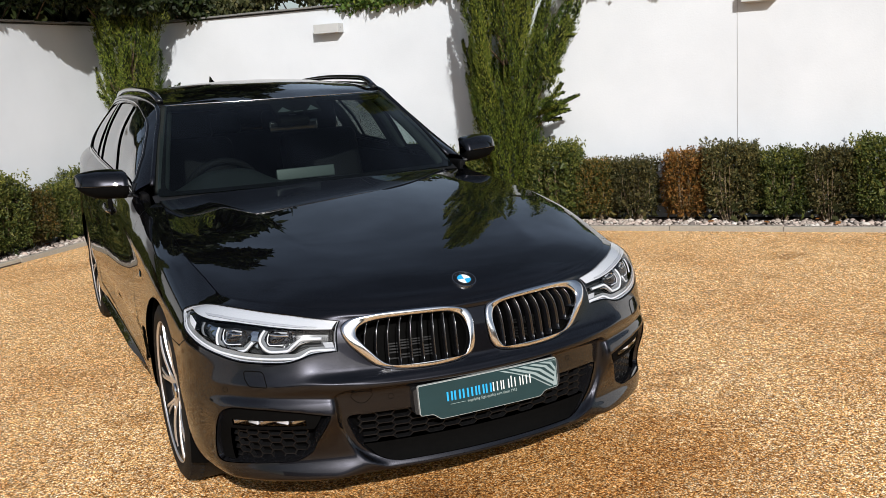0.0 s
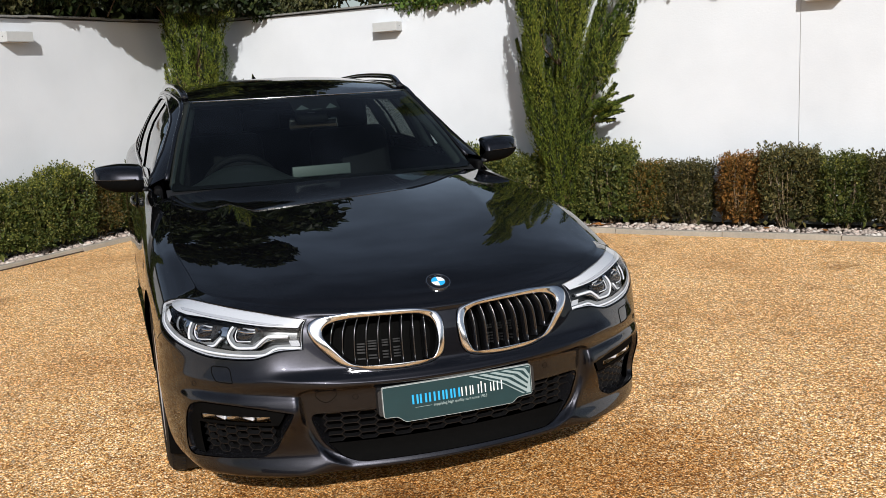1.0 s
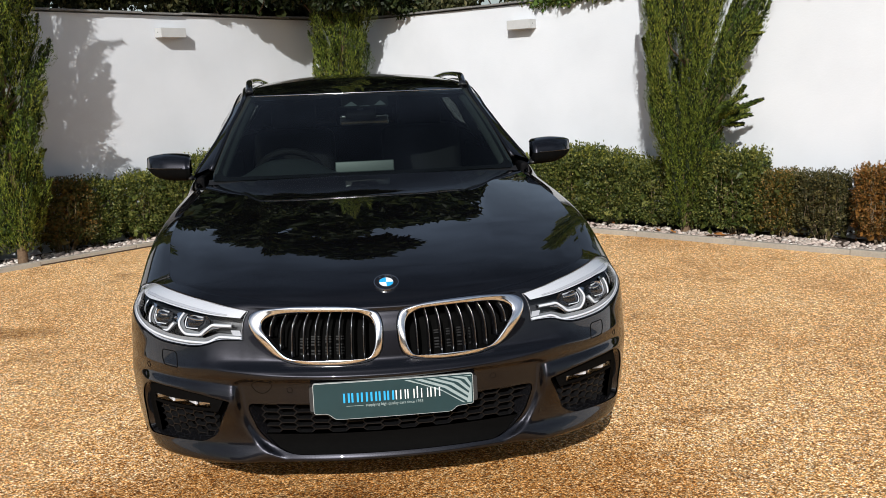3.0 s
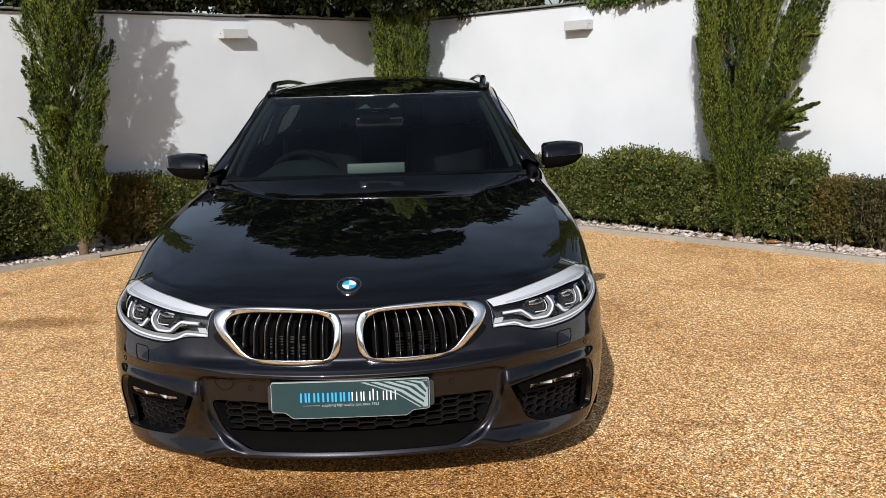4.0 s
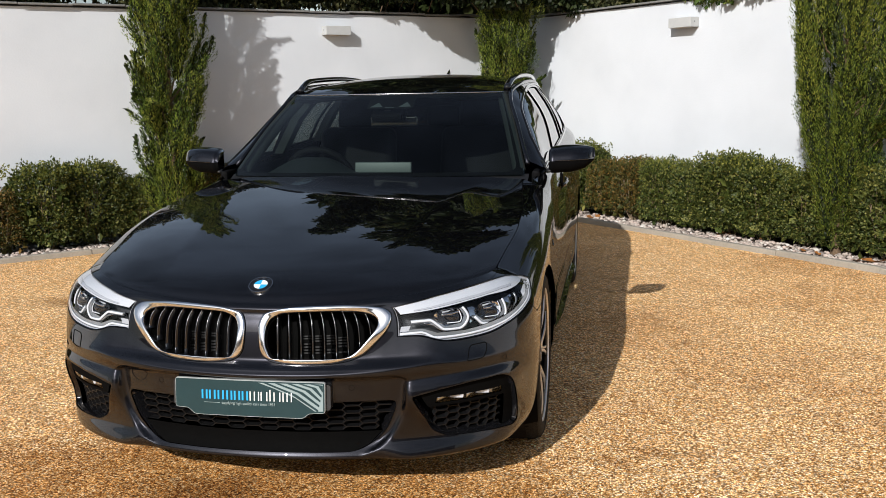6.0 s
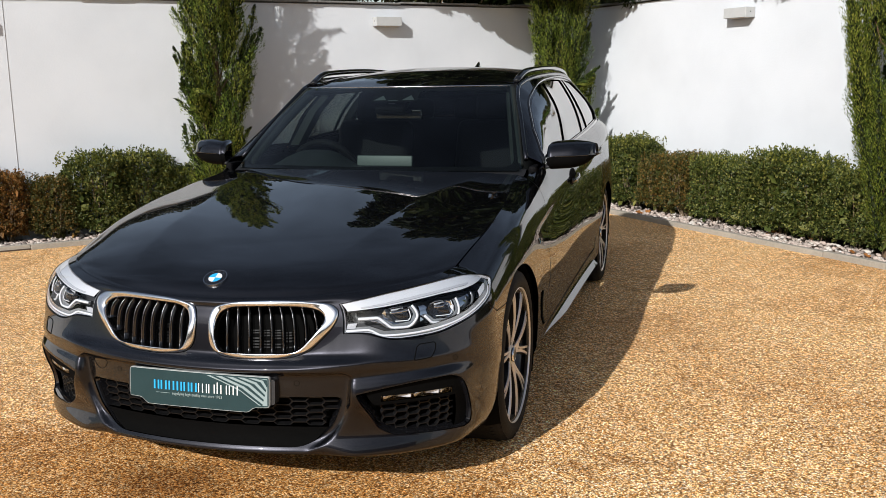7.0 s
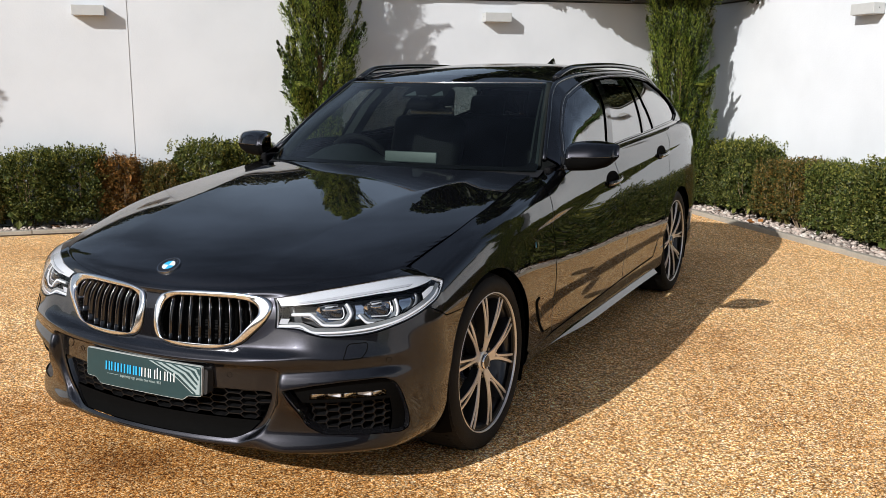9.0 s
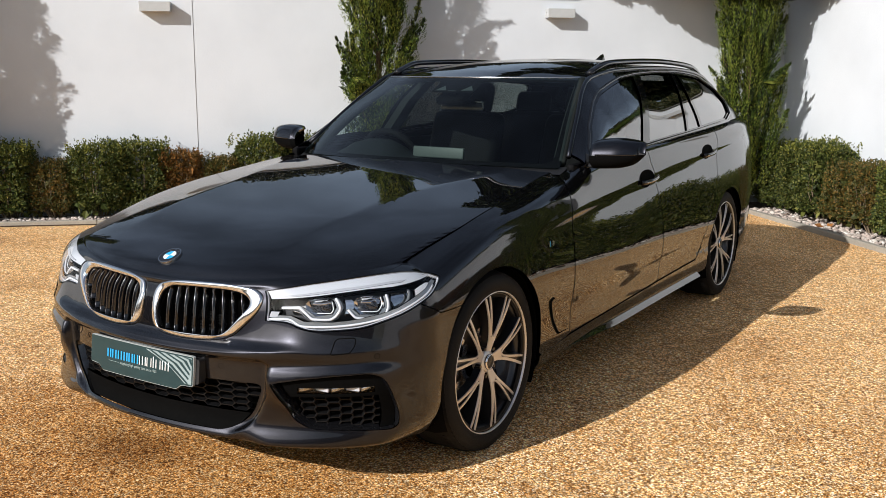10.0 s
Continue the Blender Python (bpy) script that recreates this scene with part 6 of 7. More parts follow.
def honeycomb(name, poly, cu, cv, lift, deep, thick, mat, parent, mirror=False):
    """A moulded mesh of long hexagons: every rib a small beam."""
    poly = np.array(poly)
    lo, hi = poly.min(0), poly.max(0)
    edges = set()
    fu = cu * 0.62
    for i in range(int((hi[0] - lo[0]) / (cu + fu)) + 2):
        for j in range(int((hi[1] - lo[1]) / (2 * cv)) + 2):
            c = (lo[0] + i * (cu + fu), lo[1] + 2 * cv * j + (cv if i % 2 else 0))
            pts = [(c[0] + x, c[1] + y) for x, y in ((cu, 0), (fu, cv), (-fu, cv), (-cu, 0), (-fu, -cv), (fu, -cv))]
            pts = [(round(x, 4), round(y, 4)) for x, y in pts]
            for a, b in zip(pts, pts[1:] + pts[:1]):
                edges.add((a, b) if a < b else (b, a))
    verts, faces = [], []
    for a, b in sorted(edges):
        q = np.array([a, b])
        if not inside(q.mean(0)[None], poly)[0]:
            continue
        p, nn = front(q), chart_normal(front, q, False)
        d = p[1] - p[0]
        if np.linalg.norm(d) < 1e-4:
            continue
        base = len(verts)
        for i in (0, 1):
            s = np.cross(nn[i], d)
            s /= np.linalg.norm(s)
            e = d / np.linalg.norm(d) * (-0.001 if i == 0 else 0.001)
            for du, dl in ((-thick * 0.6, lift), (thick * 0.6, lift), (thick, lift - deep), (-thick, lift - deep)):
                verts.append(p[i] + e + s * du + nn[i] * dl)
        faces += [tuple(base + j for j in f) for f in ((0, 1, 5, 4), (1, 2, 6, 5), (2, 3, 7, 6), (3, 0, 4, 7))]
    verts = np.array(verts)
    if mirror:
        verts = verts * (-1, 1, 1)
        faces = [f[::-1] for f in faces]
    return mesh_ob(name, verts, faces, mat, parent, "", False)


M_GRID = plain("intake_grid", (0.008, 0.008, 0.0085), 0.3, vary=0.1, spec=0.3)
intake = loft("lower_intake", [(INTAKE, -0.004), (inset(INTAKE, 0.006), -0.02), (inset(INTAKE, 0.014), -0.075)], M_GLOSSBLACK, car, "gloss black lower air intake")
panel("intake_back", front, inset(INTAKE, 0.004), M_DEEP, intake, (), 0.05, 0.0, lift=-0.07)
panel("lower_blade", front, [(-0.395, 0.204), (0.395, 0.204), (0.355, 0.155), (0.31, 0.126), (-0.31, 0.126), (-0.355, 0.155)], M_DEEP, intake, (), 0.03, 0.03, lift=-0.012)
honeycomb("intake_mesh", [(-0.425, 0.31), (0.425, 0.31), (0.385, 0.205), (-0.385, 0.205)], 0.032, 0.0125, -0.022, 0.022, 0.0022, M_GRID, intake)
for mir in (False, True):
    sx = -1 if mir else 1
    duct = loft("side_duct", [(DUCT, -0.004), (inset(DUCT, 0.010), -0.022), (inset(DUCT, 0.022), -0.08)], M_GLOSSBLACK, car, "gloss black side air duct with fog light", mir)
    panel("duct_back", front, inset(DUCT, 0.004), M_DEEP, duct, (), 0.05, 0.0, lift=-0.075, mirror=mir)
    panel("duct_frame", front, [(0.53, 0.330), (0.60, 0.339), (0.71, 0.350), (0.86, 0.356), (0.918, 0.339), (0.953, 0.304), (0.970, 0.25), (0.985, 0.165), (0.915, 0.165), (0.905, 0.284), (0.56, 0.280)], M_DEEP, duct,
          [[(0.586, 0.293), (0.890, 0.296), (0.892, 0.317), (0.588, 0.315)]], 0.03, 0.02, lift=-0.020, mirror=mir)
    fog = panel("fog_light", front, [(0.587, 0.294), (0.889, 0.297), (0.891, 0.316), (0.589, 0.314)], M_DRLGREY, duct, (), 0.02, 0.0, lift=-0.048, mirror=mir, label="slim clear fog light strip")
    for k in range(5):
        u0 = 0.616 + 0.061 * k
        c = np.array([(u0, 0.305)])
        p, nn = front(c)[0], chart_normal(front, c, False)[0]
        turn = look((0, 0, 0), tuple(nn * (sx, 1, 1)))
        bm = box_bm(0.046, 0.015, 0.010, (0, 0, 0), 0.003, 2, Matrix.Rotation(radians(20 * (-1) ** k), 4, "Y"))
        bmesh.ops.transform(bm, matrix=Matrix.Translation(Vector((p - nn * 0.036) * (sx, 1, 1))) @ turn, verts=bm.verts)
        part("reflector", bm, M_DRL if k % 2 else M_SATIN, duct)
    panel("fog_lens", front, [(0.586, 0.293), (0.890, 0.296), (0.892, 0.317), (0.588, 0.315)], M_LENS, duct, (), 0.03, 0.0, lift=-0.022, mirror=mir)
    honeycomb("duct_mesh", [(0.566, 0.262), (0.592, 0.283), (0.905, 0.282), (0.915, 0.175), (0.63, 0.175), (0.565, 0.218)], 0.030, 0.0125, -0.034, 0.02, 0.0022, M_GRID, duct, mir)
    # washer flap and parking sensors in the bumper
    for name, pts in (("washer_flap", rounded([(0.706, 0.545), (0.712, 0.624), (0.722, 0.634), (0.792, 0.634), (0.792, 0.60), (0.776, 0.552)], 0.012)),):
        q = refine(pts, 0.01)
        nn = chart_normal(front, q, False)
        sweep(name, front(q) + nn * 0.0002, nn, ring(0.0016, 6), M_DEEP, front_bumper, True, mir)
    for u, v in ((0.885, 0.50), (0.30, 0.36)):
        c = np.array([(u, v)])
        p, nn = front(c)[0], chart_normal(front, c, False)[0]
        a = np.linspace(0, 2 * math.pi, 20, endpoint=False)
        t1 = np.cross(nn, (0, 0, 1))
        t1 /= np.linalg.norm(t1)
        t2 = np.cross(nn, t1)
        loop = np.array([p + nn * 0.0004 + (t1 * math.cos(k) + t2 * math.sin(k)) * 0.009 for k in a])
        sweep("parking_sensor", loop, nn, ring(0.0008, 6), M_DEEP, front_bumper, True, mir)
uvs = np.array([(-0.388 + math.cos(k) * 0.0325, 0.388 + math.sin(k) * 0.041) for k in np.linspace(0, 2 * math.pi, 40, endpoint=False)])
sweep("towing_eye_cover", front(uvs) + chart_normal(front, uvs, False) * 0.0002, chart_normal(front, uvs, False), ring(0.0011, 6), M_DEEP, front_bumper)

# number plate holder and dealer's show plate
PLATE_TILT = 6.0


def flat(x, z, lift=0.0):
    """Plate's own sheet: gently bowed, leaning back at its top."""
    x, z = np.asarray(x, float), np.asarray(z, float)
    y = -0.873 + 0.15 * x * x * 0.6 + (z - 0.41) * math.tan(radians(PLATE_TILT)) - lift
    return np.stack([x, y, z], -1)


def plate_piece(name, pts, lift, thick, mat, parent, label=""):
    pts = np.array(pts, float)
    n = len(pts)
    verts = np.concatenate([flat(pts[:, 0], pts[:, 1], lift), flat(pts[:, 0], pts[:, 1], lift - thick)])
    faces = [tuple(range(n)), tuple(range(n, 2 * n))[::-1]] + [(i, n + i, n + (i + 1) % n, (i + 1) % n) for i in range(n)]
    ob = mesh_ob(name, verts, faces, mat, parent, label, False)
    bm = bmesh.new()
    bm.from_mesh(ob.data)
    bmesh.ops.triangulate(bm, faces=[f for f in bm.faces if len(f.verts) > 4])
    bmesh.ops.recalc_face_normals(bm, faces=bm.faces[:])
    bm.to_mesh(ob.data)
    bm.free()
    return ob


PZ0, PZ1 = 0.357, 0.469
OUTLINE = rounded([(-0.26, PZ0 + 0.014), (-0.215, PZ0 + 0.012), (-0.19, PZ0 - 0.008), (0.185, PZ0 - 0.008), (0.205, PZ0 + 0.008), (0.26, PZ0 + 0.012), (0.26, PZ1), (-0.26, PZ1)], 0.008, 4)
OUTLINE = refine(OUTLINE, 0.03)
plate = plate_piece("show_plate", OUTLINE, 0.0, 0.010, M_PLATEEDGE, car, "teal dealer show plate with pale swooshes")
plate_piece("plate_backing", refine(rounded([(-0.272, 0.375), (0.275, 0.375), (0.275, 0.458), (-0.272, 0.458)], 0.01), 0.03), -0.0105, 0.03, M_BLACK, plate)
plate_piece("plate_face", refine(inset(OUTLINE, 0.0018), 0.03), 0.0012, 0.001, M_TEAL, plate)
plate_piece("pale_field", refine(np.array([(0.035, PZ1 - 0.006), (0.254, PZ1 - 0.006), (0.254, PZ0 + 0.018), (0.225, PZ0 + 0.018), (0.16, PZ0 + 0.060), (0.09, PZ0 + 0.088)]), 0.03), 0.0020, 0.0006, M_PLATEPALE, plate)
for k in range(5):
    x0, x1 = 0.052 + 0.040 * k, 0.238 + 0.004 * k
    z1 = PZ0 + 0.016 + 0.016 * k
    mx, mz = x0 * 0.5 + x1 * 0.5 + 0.012, (PZ1 - 0.006 + z1) / 2 + 0.010
    plate_piece("swoosh", refine(np.array([(x0, PZ1 - 0.006), (x0 + 0.016, PZ1 - 0.006), (mx + 0.008, mz), (x1, z1 + 0.006), (x1 - 0.002, z1), (mx - 0.006, mz - 0.002)]), 0.03), 0.0026, 0.0005, M_TEAL, plate)
# the dealer's name as plain upright bars
x = -0.164
for k, (wide, bars) in enumerate(((0.020, 2), (0.022, 2), (0.012, 1), (0.034, 3), (0.021, 2), (0.021, 2), (0.031, 3), (0.022, 2), (0.010, 1), (0.022, 2), (0.010, 1), (0.017, 2))):
    wide, top, thick = wide * 1.06, 0.4415 if k == 8 else 0.4335, 0.0062 if k < 6 else 0.0036
    for q in range(bars):
        x0 = x + (wide - thick) * (q / (bars - 1) if bars > 1 else 0.3)
        plate_piece("name_bar_blue" if k < 6 else "name_bar_white", [(x0, 0.4035), (x0 + thick, 0.4035), (x0 + thick, top), (x0, top)], 0.0034, 0.0008, M_BLUE if k < 6 else M_WHITE, plate)
    x += wide + 0.0052
plate_piece("tagline_rule", [(-0.155, 0.3915), (-0.10, 0.3915), (-0.10, 0.3925), (-0.155, 0.3925)], 0.0034, 0.0006, M_GREYTEXT, plate)
font = bpy.data.curves.new("tagline", "FONT")
font.body, font.size, font.extrude = "supplying high quality cars since 1953", 0.0135, 0.0002
font.materials.append(M_GREYTEXT)
tag = new("tagline", font)
tag.parent = plate
tag.matrix_local = Matrix.Translation(flat(-0.093, 0.3885, 0.0042)[()].tolist()) @ pose(0, 0, 0, 90 - PLATE_TILT, 0, 0) @ Matrix.Scale(0.92, 4, (1, 0, 0))

# bonnet badge: a round two-colour roundel with a dark ring
EMB = np.array([(0.0, 0.062)])
p, nn = bonnet(EMB)[0], chart_normal(bonnet, EMB, False)[0]
turn = Vector(nn).to_track_quat("Z", "Y").to_matrix().to_4x4()
base = Matrix.Translation(Vector(p + nn * 0.001)) @ turn


def disc(name, r0, r1, z0, z1, mat, a0=0.0, a1=360.0, parent=None, n=40, label=""):
    aa = np.radians(np.linspace(a0, a1, n))
    full = a1 - a0 >= 359
    pts = [(r0, z1), (r1 - 0.0006, z1), (r1, z1 - 0.0008), (r1, z0)] if r0 <= 0 else [(r0, z0), (r0, z1), (r1, z1), (r1, z0)]
    verts = [base @ Vector((r * math.cos(a), r * math.sin(a), z)) for a in aa for r, z in pts]
    k = len(pts)
    faces = [(i * k + j, (i + 1) * k + j, (i + 1) * k + j + 1, i * k + j + 1) for i in range(n - 1) for j in range(k - 1)]
    return mesh_ob(name, verts, faces, mat, parent, label, False)


badge = disc("bonnet_badge", 0.0, 0.0405, -0.004, 0.0035, M_GLOSSBLACK, parent=car, label="round blue and white enamel badge")
disc("badge_rim", 0.0390, 0.0418, -0.004, 0.0050, M_SATIN, parent=badge)
disc("badge_ring", 0.0235, 0.0255, 0.003, 0.0046, M_SATIN, parent=badge)
for k in range(4):
    disc("badge_quarter", 0.0005, 0.0236, 0.003, 0.0042, M_BLUE if k % 2 else M_WHITE, 90 * k, 90 * k + 90, badge, 12)
for mid in (52, 90, 128):
    disc("badge_mark", 0.0295, 0.0345, 0.003, 0.0043, M_SATIN, mid - 6, mid + 6, badge, 6)


# ---- mirrors, handles, rails and other trim ----
def mirror_housing(sx):
    """The mirror's head in two shells, painted above and black below, on a slim foot."""
    x0, x1, yc, zs = 0.858, 1.078, 1.00, 1.038
    ts = np.linspace(0, 1, 18)
    up = pchip((0, 0.052), (0.05, 0.064), (0.45, 0.071), (0.82, 0.062), (0.95, 0.054), (1, 0.047))
    down = pchip((0, 0.052), (0.05, 0.064), (0.45, 0.062), (0.75, 0.048), (0.92, 0.022), (1, 0.002))
    deep = pchip((0, 0.080), (0.04, 0.100), (0.5, 0.098), (0.85, 0.070), (0.95, 0.045), (1, 0.012))

    def shell(name, lo, hi, mat, label):
        verts, faces, k = [], [], 14
        for t in ts:
            x = x0 + (x1 - x0) * t
            for a in np.linspace(lo, hi, k):
                h = up(t) if a > 0 else down(t)
                y = yc + 0.035 * t - deep(t) * math.cos(a) ** 0.62 if abs(a) < math.pi / 2 - 1e-6 else yc + 0.035 * t
                verts.append((sx * x, float(y) + 0.28 * max(0.0, float(h) * math.sin(a)), zs + 0.006 * t + float(h) * math.copysign(abs(math.sin(a)) ** 0.85, a)))
        for i in range(len(ts) - 1):
            for j in range(k - 1):
                q = (i * k + j, i * k + j + 1, (i + 1) * k + j + 1, (i + 1) * k + j)
                faces.append(q if sx < 0 else q[::-1])
        faces += [tuple(range(k)), tuple((len(ts) - 1) * k + j for j in range(k))]
        return mesh_ob(name, verts, faces, mat, car if name == "door_mirror" else root, label)

    root = None
    root = shell("door_mirror", 0.0, math.pi / 2, M_PAINT, "painted door mirror with black underside")
    shell("underside", -math.pi / 2, -0.012, M_DEEP, "black lower shell")
    # back rim and glass
    verts = []
    for t in np.linspace(0.0, 1, 18):
        verts.append((sx * (x0 + (x1 - x0) * t), yc + 0.035 * t + 0.001, zs + 0.006 * t + float(up(t)) * 0.96))
    for t in np.linspace(1, 0.0, 18):
        verts.append((sx * (x0 + (x1 - x0) * t), yc + 0.035 * t + 0.001, zs + 0.006 * t - float(down(t)) * 0.96))
    mesh_ob("mirror_glass", verts, [tuple(range(36)) if sx < 0 else tuple(range(36))[::-1]], M_CHROME, root, "", False)
    foot = [(sx * 0.845, 0.955, 0.988), (sx * 0.875, 0.965, 0.992), (sx * 0.915, 0.975, 1.003), (sx * 0.95, 0.985, 1.012)]
    sweep("foot", foot, (0, 0, 1), ring(0.032, 10, 0.011), M_BLACK, root, False)
    sweep("indicator", [(sx * (x0 + (x1 - x0) * t), yc + 0.035 * t - float(deep(t)) * 0.99, zs + 0.002 + 0.006 * t) for t in np.linspace(0.15, 0.9, 14)], (0, -1, 0), ring(0.003, 6, 0.002), M_GLOSSBLACK, root, False)


for sx in (1, -1):
    mir = sx < 0
    mirror_housing(sx)
    # triangular sail at the mirror's foot
    panel("mirror_sail", house, [(0.915, 0.01), (1.0, 0.008), (1.03, 0.10), (0.985, 0.30), (0.945, 0.25)], M_BLACK, car, (), 0.03, 0.01, lift=0.002, mirror=mir)
    # waist and roof-edge trims round the windows
    yy = np.linspace(0.95, 3.30, 60)
    sweep("waist_trim", house(np.stack([yy, 0 * yy + 0.006], 1)) + (0.002, 0, 0), (1, 0, 0.3), [(-0.008, -0.003), (0.008, -0.003), (0.006, 0.003), (-0.006, 0.003)], M_GLOSSBLACK, car, False, mir)
    q = refine(DLO, 0.05)
    nn = chart_normal(house, q, False)
    nn = nn * np.sign(nn[:, :1])
    sweep("window_trim", house(q) + nn * 0.0015, nn, ring(0.006, 8, 0.004), M_GLOSSBLACK, car, True, mir)
    # door handles in their bowls; a flat black sheet paints each hollow's shade
    for y0, door in ((1.475, "front"), (2.425, "rear")):
        zc = 0.735 + 0.075 * (y0 + 0.12) + 0.018
        v = side_v(y0 + 0.08, zc)
        bowl = np.array([(y0 + 0.110 + 0.092 * math.cos(k), v + 0.006 + 0.056 * math.sin(k)) for k in np.linspace(0, 2 * math.pi, 36, endpoint=False)])
        handle = None
        ys = np.linspace(y0 + 0.03, y0 + 0.245, 16)
        vs = np.array([side_v(y, zc - 0.008 + 0.07 * (y - y0 - 0.1)) for y in ys])
        uv = np.stack([ys, vs], 1)
        nn = chart_normal(side, uv, False)
        nn = nn * np.sign(nn[:, :1])
        lift = 0.026 * np.sin(np.linspace(0.12, np.pi - 0.12, 16)) ** 0.5
        handle = sweep("door_handle", side(uv) + nn * lift[:, None], nn, ring(0.0125, 12, 0.007), M_PAINT, car, False, mir, "painted door handle with bright strip")
        sweep("handle_strip", side(uv)[2:-1] + nn[2:-1] * (lift[2:-1, None] + 0.0072), nn[2:-1], ring(0.0035, 6, 0.0012), M_CHROME, handle, False, mir)
        panel("handle_bowl", side, bowl, M_DEEP, handle, (), 0.02, 0.0, lift=0.0016, mirror=mir)
    # roof rails
    yy = np.linspace(1.50, 3.32, 50)
    foot = np.minimum(1, np.minimum((yy - 1.50) / 0.22, (3.32 - yy) / 0.25))
    foot = np.sin(np.clip(foot, 0, 1) * np.pi / 2)
    xx = gutter_x(yy) - 0.028
    zz = gutter_z(yy) + 0.010 + 0.028 * foot
    sweep("roof_rail", np.stack([xx, yy, zz], 1), (0, 0, 1), ring(0.019, 12, 0.015), M_GLOSSBLACK, car, False, mir, "gloss black roof rail")
    # wing vent and its trim
    vent = rounded(on_front([(0.418, 0.485), (0.466, 0.497), (0.642, 0.318), (0.532, 0.318)]), 0.012)
    ve = panel("wing_vent", front, vent, M_DEEP, car, (), 0.02, 0.004, lift=0.002, mirror=mir, label="slim painted air vent behind the wheel")
    panel("vent_blade", front, rounded(on_front([(0.432, 0.480), (0.463, 0.489), (0.630, 0.324), (0.540, 0.326)]), 0.010), M_PAINT, ve, (), 0.02, 0.004, lift=0.006, mirror=mir)
    for k, (y, w) in enumerate(((0.425, 0.007), (0.439, 0.007), (0.462, 0.020))):
        panel("wing_badge", front, on_front([(y, 0.705), (y + w, 0.705), (y + w, 0.727), (y, 0.727)]), M_SATIN if k != 1 else M_BLUE, car, (), 0.02, 0.0015, lift=0.0025, mirror=mir)
    # bright sill blade under the doors
    yy = np.linspace(0.62, 2.45, 40)
    uv = np.stack([yy, 0.115 + 0.03 * (yy - 0.6) / 1.8], 1)
    path, grow = side(uv) + (0.002, 0, 0.004), ease(0.55, 1.35, yy)
    out_v, up_v = np.array((0.62, 0, 0.78)), np.array((0.78, 0, -0.62))
    prof = [(-0.030, -0.012), (0.030, -0.012), (0.032, 0.0), (0.0, 0.004), (-0.026, 0.0)]
    verts = [p + up_v * a * k + out_v * (b * k - 0.010 * (1 - k)) for p, k in zip(path, grow) for a, b in prof]
    faces = [(i * 5 + j, i * 5 + (j + 1) % 5, i * 5 + 5 + (j + 1) % 5, i * 5 + 5 + j) for i in range(39) for j in range(5)]
    verts = np.array(verts) * ((-1, 1, 1) if mir else (1, 1, 1))
    mesh_ob("sill_blade", verts, [f[::-1] for f in faces] if mir else faces, M_PAINT, car, "", False)

# shark fin
pr = np.array([(0, 0, 0.016), (0.05, 0.022, 0.016), (0.10, 0.042, 0.013), (0.135, 0.050, 0.009), (0.150, 0.046, 0.006), (0.165, 0.02, 0.008), (0.175, 0, 0.010)])
verts = []
for d, h, w in pr:
    for s, t in ((-1, 0), (-0.55, 0.6), (0, 1), (0.55, 0.6), (1, 0)):
        verts.append((s * w, 2.93 + d, 1.474 - 0.01 * d + (h + 0.003) * t))
faces = [(i * 5 + j, i * 5 + j + 1, i * 5 + j + 6, i * 5 + j + 5) for i in range(6) for j in range(4)]
mesh_ob("roof_aerial", verts, faces, M_PAINT, car, "small shark-fin roof aerial")

# black scuttle and wipers under the windscreen
pp = np.linspace(-1, 1, 31)
verts, faces = [], []
for p in pp:
    for dy, dz in ((-0.045, -0.022), (0.0, -0.010), (0.03, 0.004)):
        verts.append((0.765 * p, 0.62 + 0.25 * p * p + dy, 0.998 - 0.023 * p * p + dz))
faces = [(i * 3 + j, i * 3 + j + 1, i * 3 + j + 4, i * 3 + j + 3) for i in range(30) for j in range(2)]
mesh_ob("scuttle", verts, faces, M_BLACK, car)
uu = np.linspace(-0.655, 0.655, 40)
uv = np.stack([uu, 0 * uu + 0.7475], 1)
nn = chart_normal(screen, uv, False)
nn = nn * np.sign(nn[:, 2:])
sweep("roof_seal", screen(uv) + nn * 0.002, nn, ring(0.0042, 8, 0.003), M_SATIN, car, False, label="slim bright seal along the roof's front edge")
# dark border baked into the windscreen's edge
FRIT_OUT = refine(rounded([(-0.663, 0.002), (0, -0.008), (0.663, 0.002), (0.663, 0.740), (0, 0.744), (-0.663, 0.740)], 0.02), 0.05)
FRIT_IN = rounded([(-0.640, 0.030), (0, 0.022), (0.640, 0.030), (0.640, 0.712), (0.16, 0.708), (0.155, 0.585), (-0.105, 0.585), (-0.11, 0.708), (-0.640, 0.712)], [0.06, 0.05, 0.06, 0.05, 0.02, 0.02, 0.02, 0.02, 0.05])
panel("windscreen_border", screen, FRIT_OUT, M_DEEP, car, [FRIT_IN], 0.04, 0.0, lift=-0.005)
# clear windows for the sensors, left open in the border's tongue
for pts in ([(-0.092, 0.603), (-0.050, 0.656), (-0.016, 0.606)], [(0.073, 0.604), (0.115, 0.660), (0.143, 0.608)], [(-0.004, 0.598), (0.050, 0.598), (0.050, 0.604), (-0.004, 0.604)]):
    panel("sensor_window", screen, pts, M_SCREENBACK, car, (), 0.03, 0.0, lift=-0.004, label="pale sensor window in the windscreen")


# ---- the cabin, seen through the glass ----
def blob(name, sx, sy, sz, at, mat, parent, bevel=0.05, turn=None, label=""):
    return part(name, box_bm(sx, sy, sz, at, min(bevel, 0.48 * min(sx, sy, sz)), 4, turn), mat, parent, label, True)


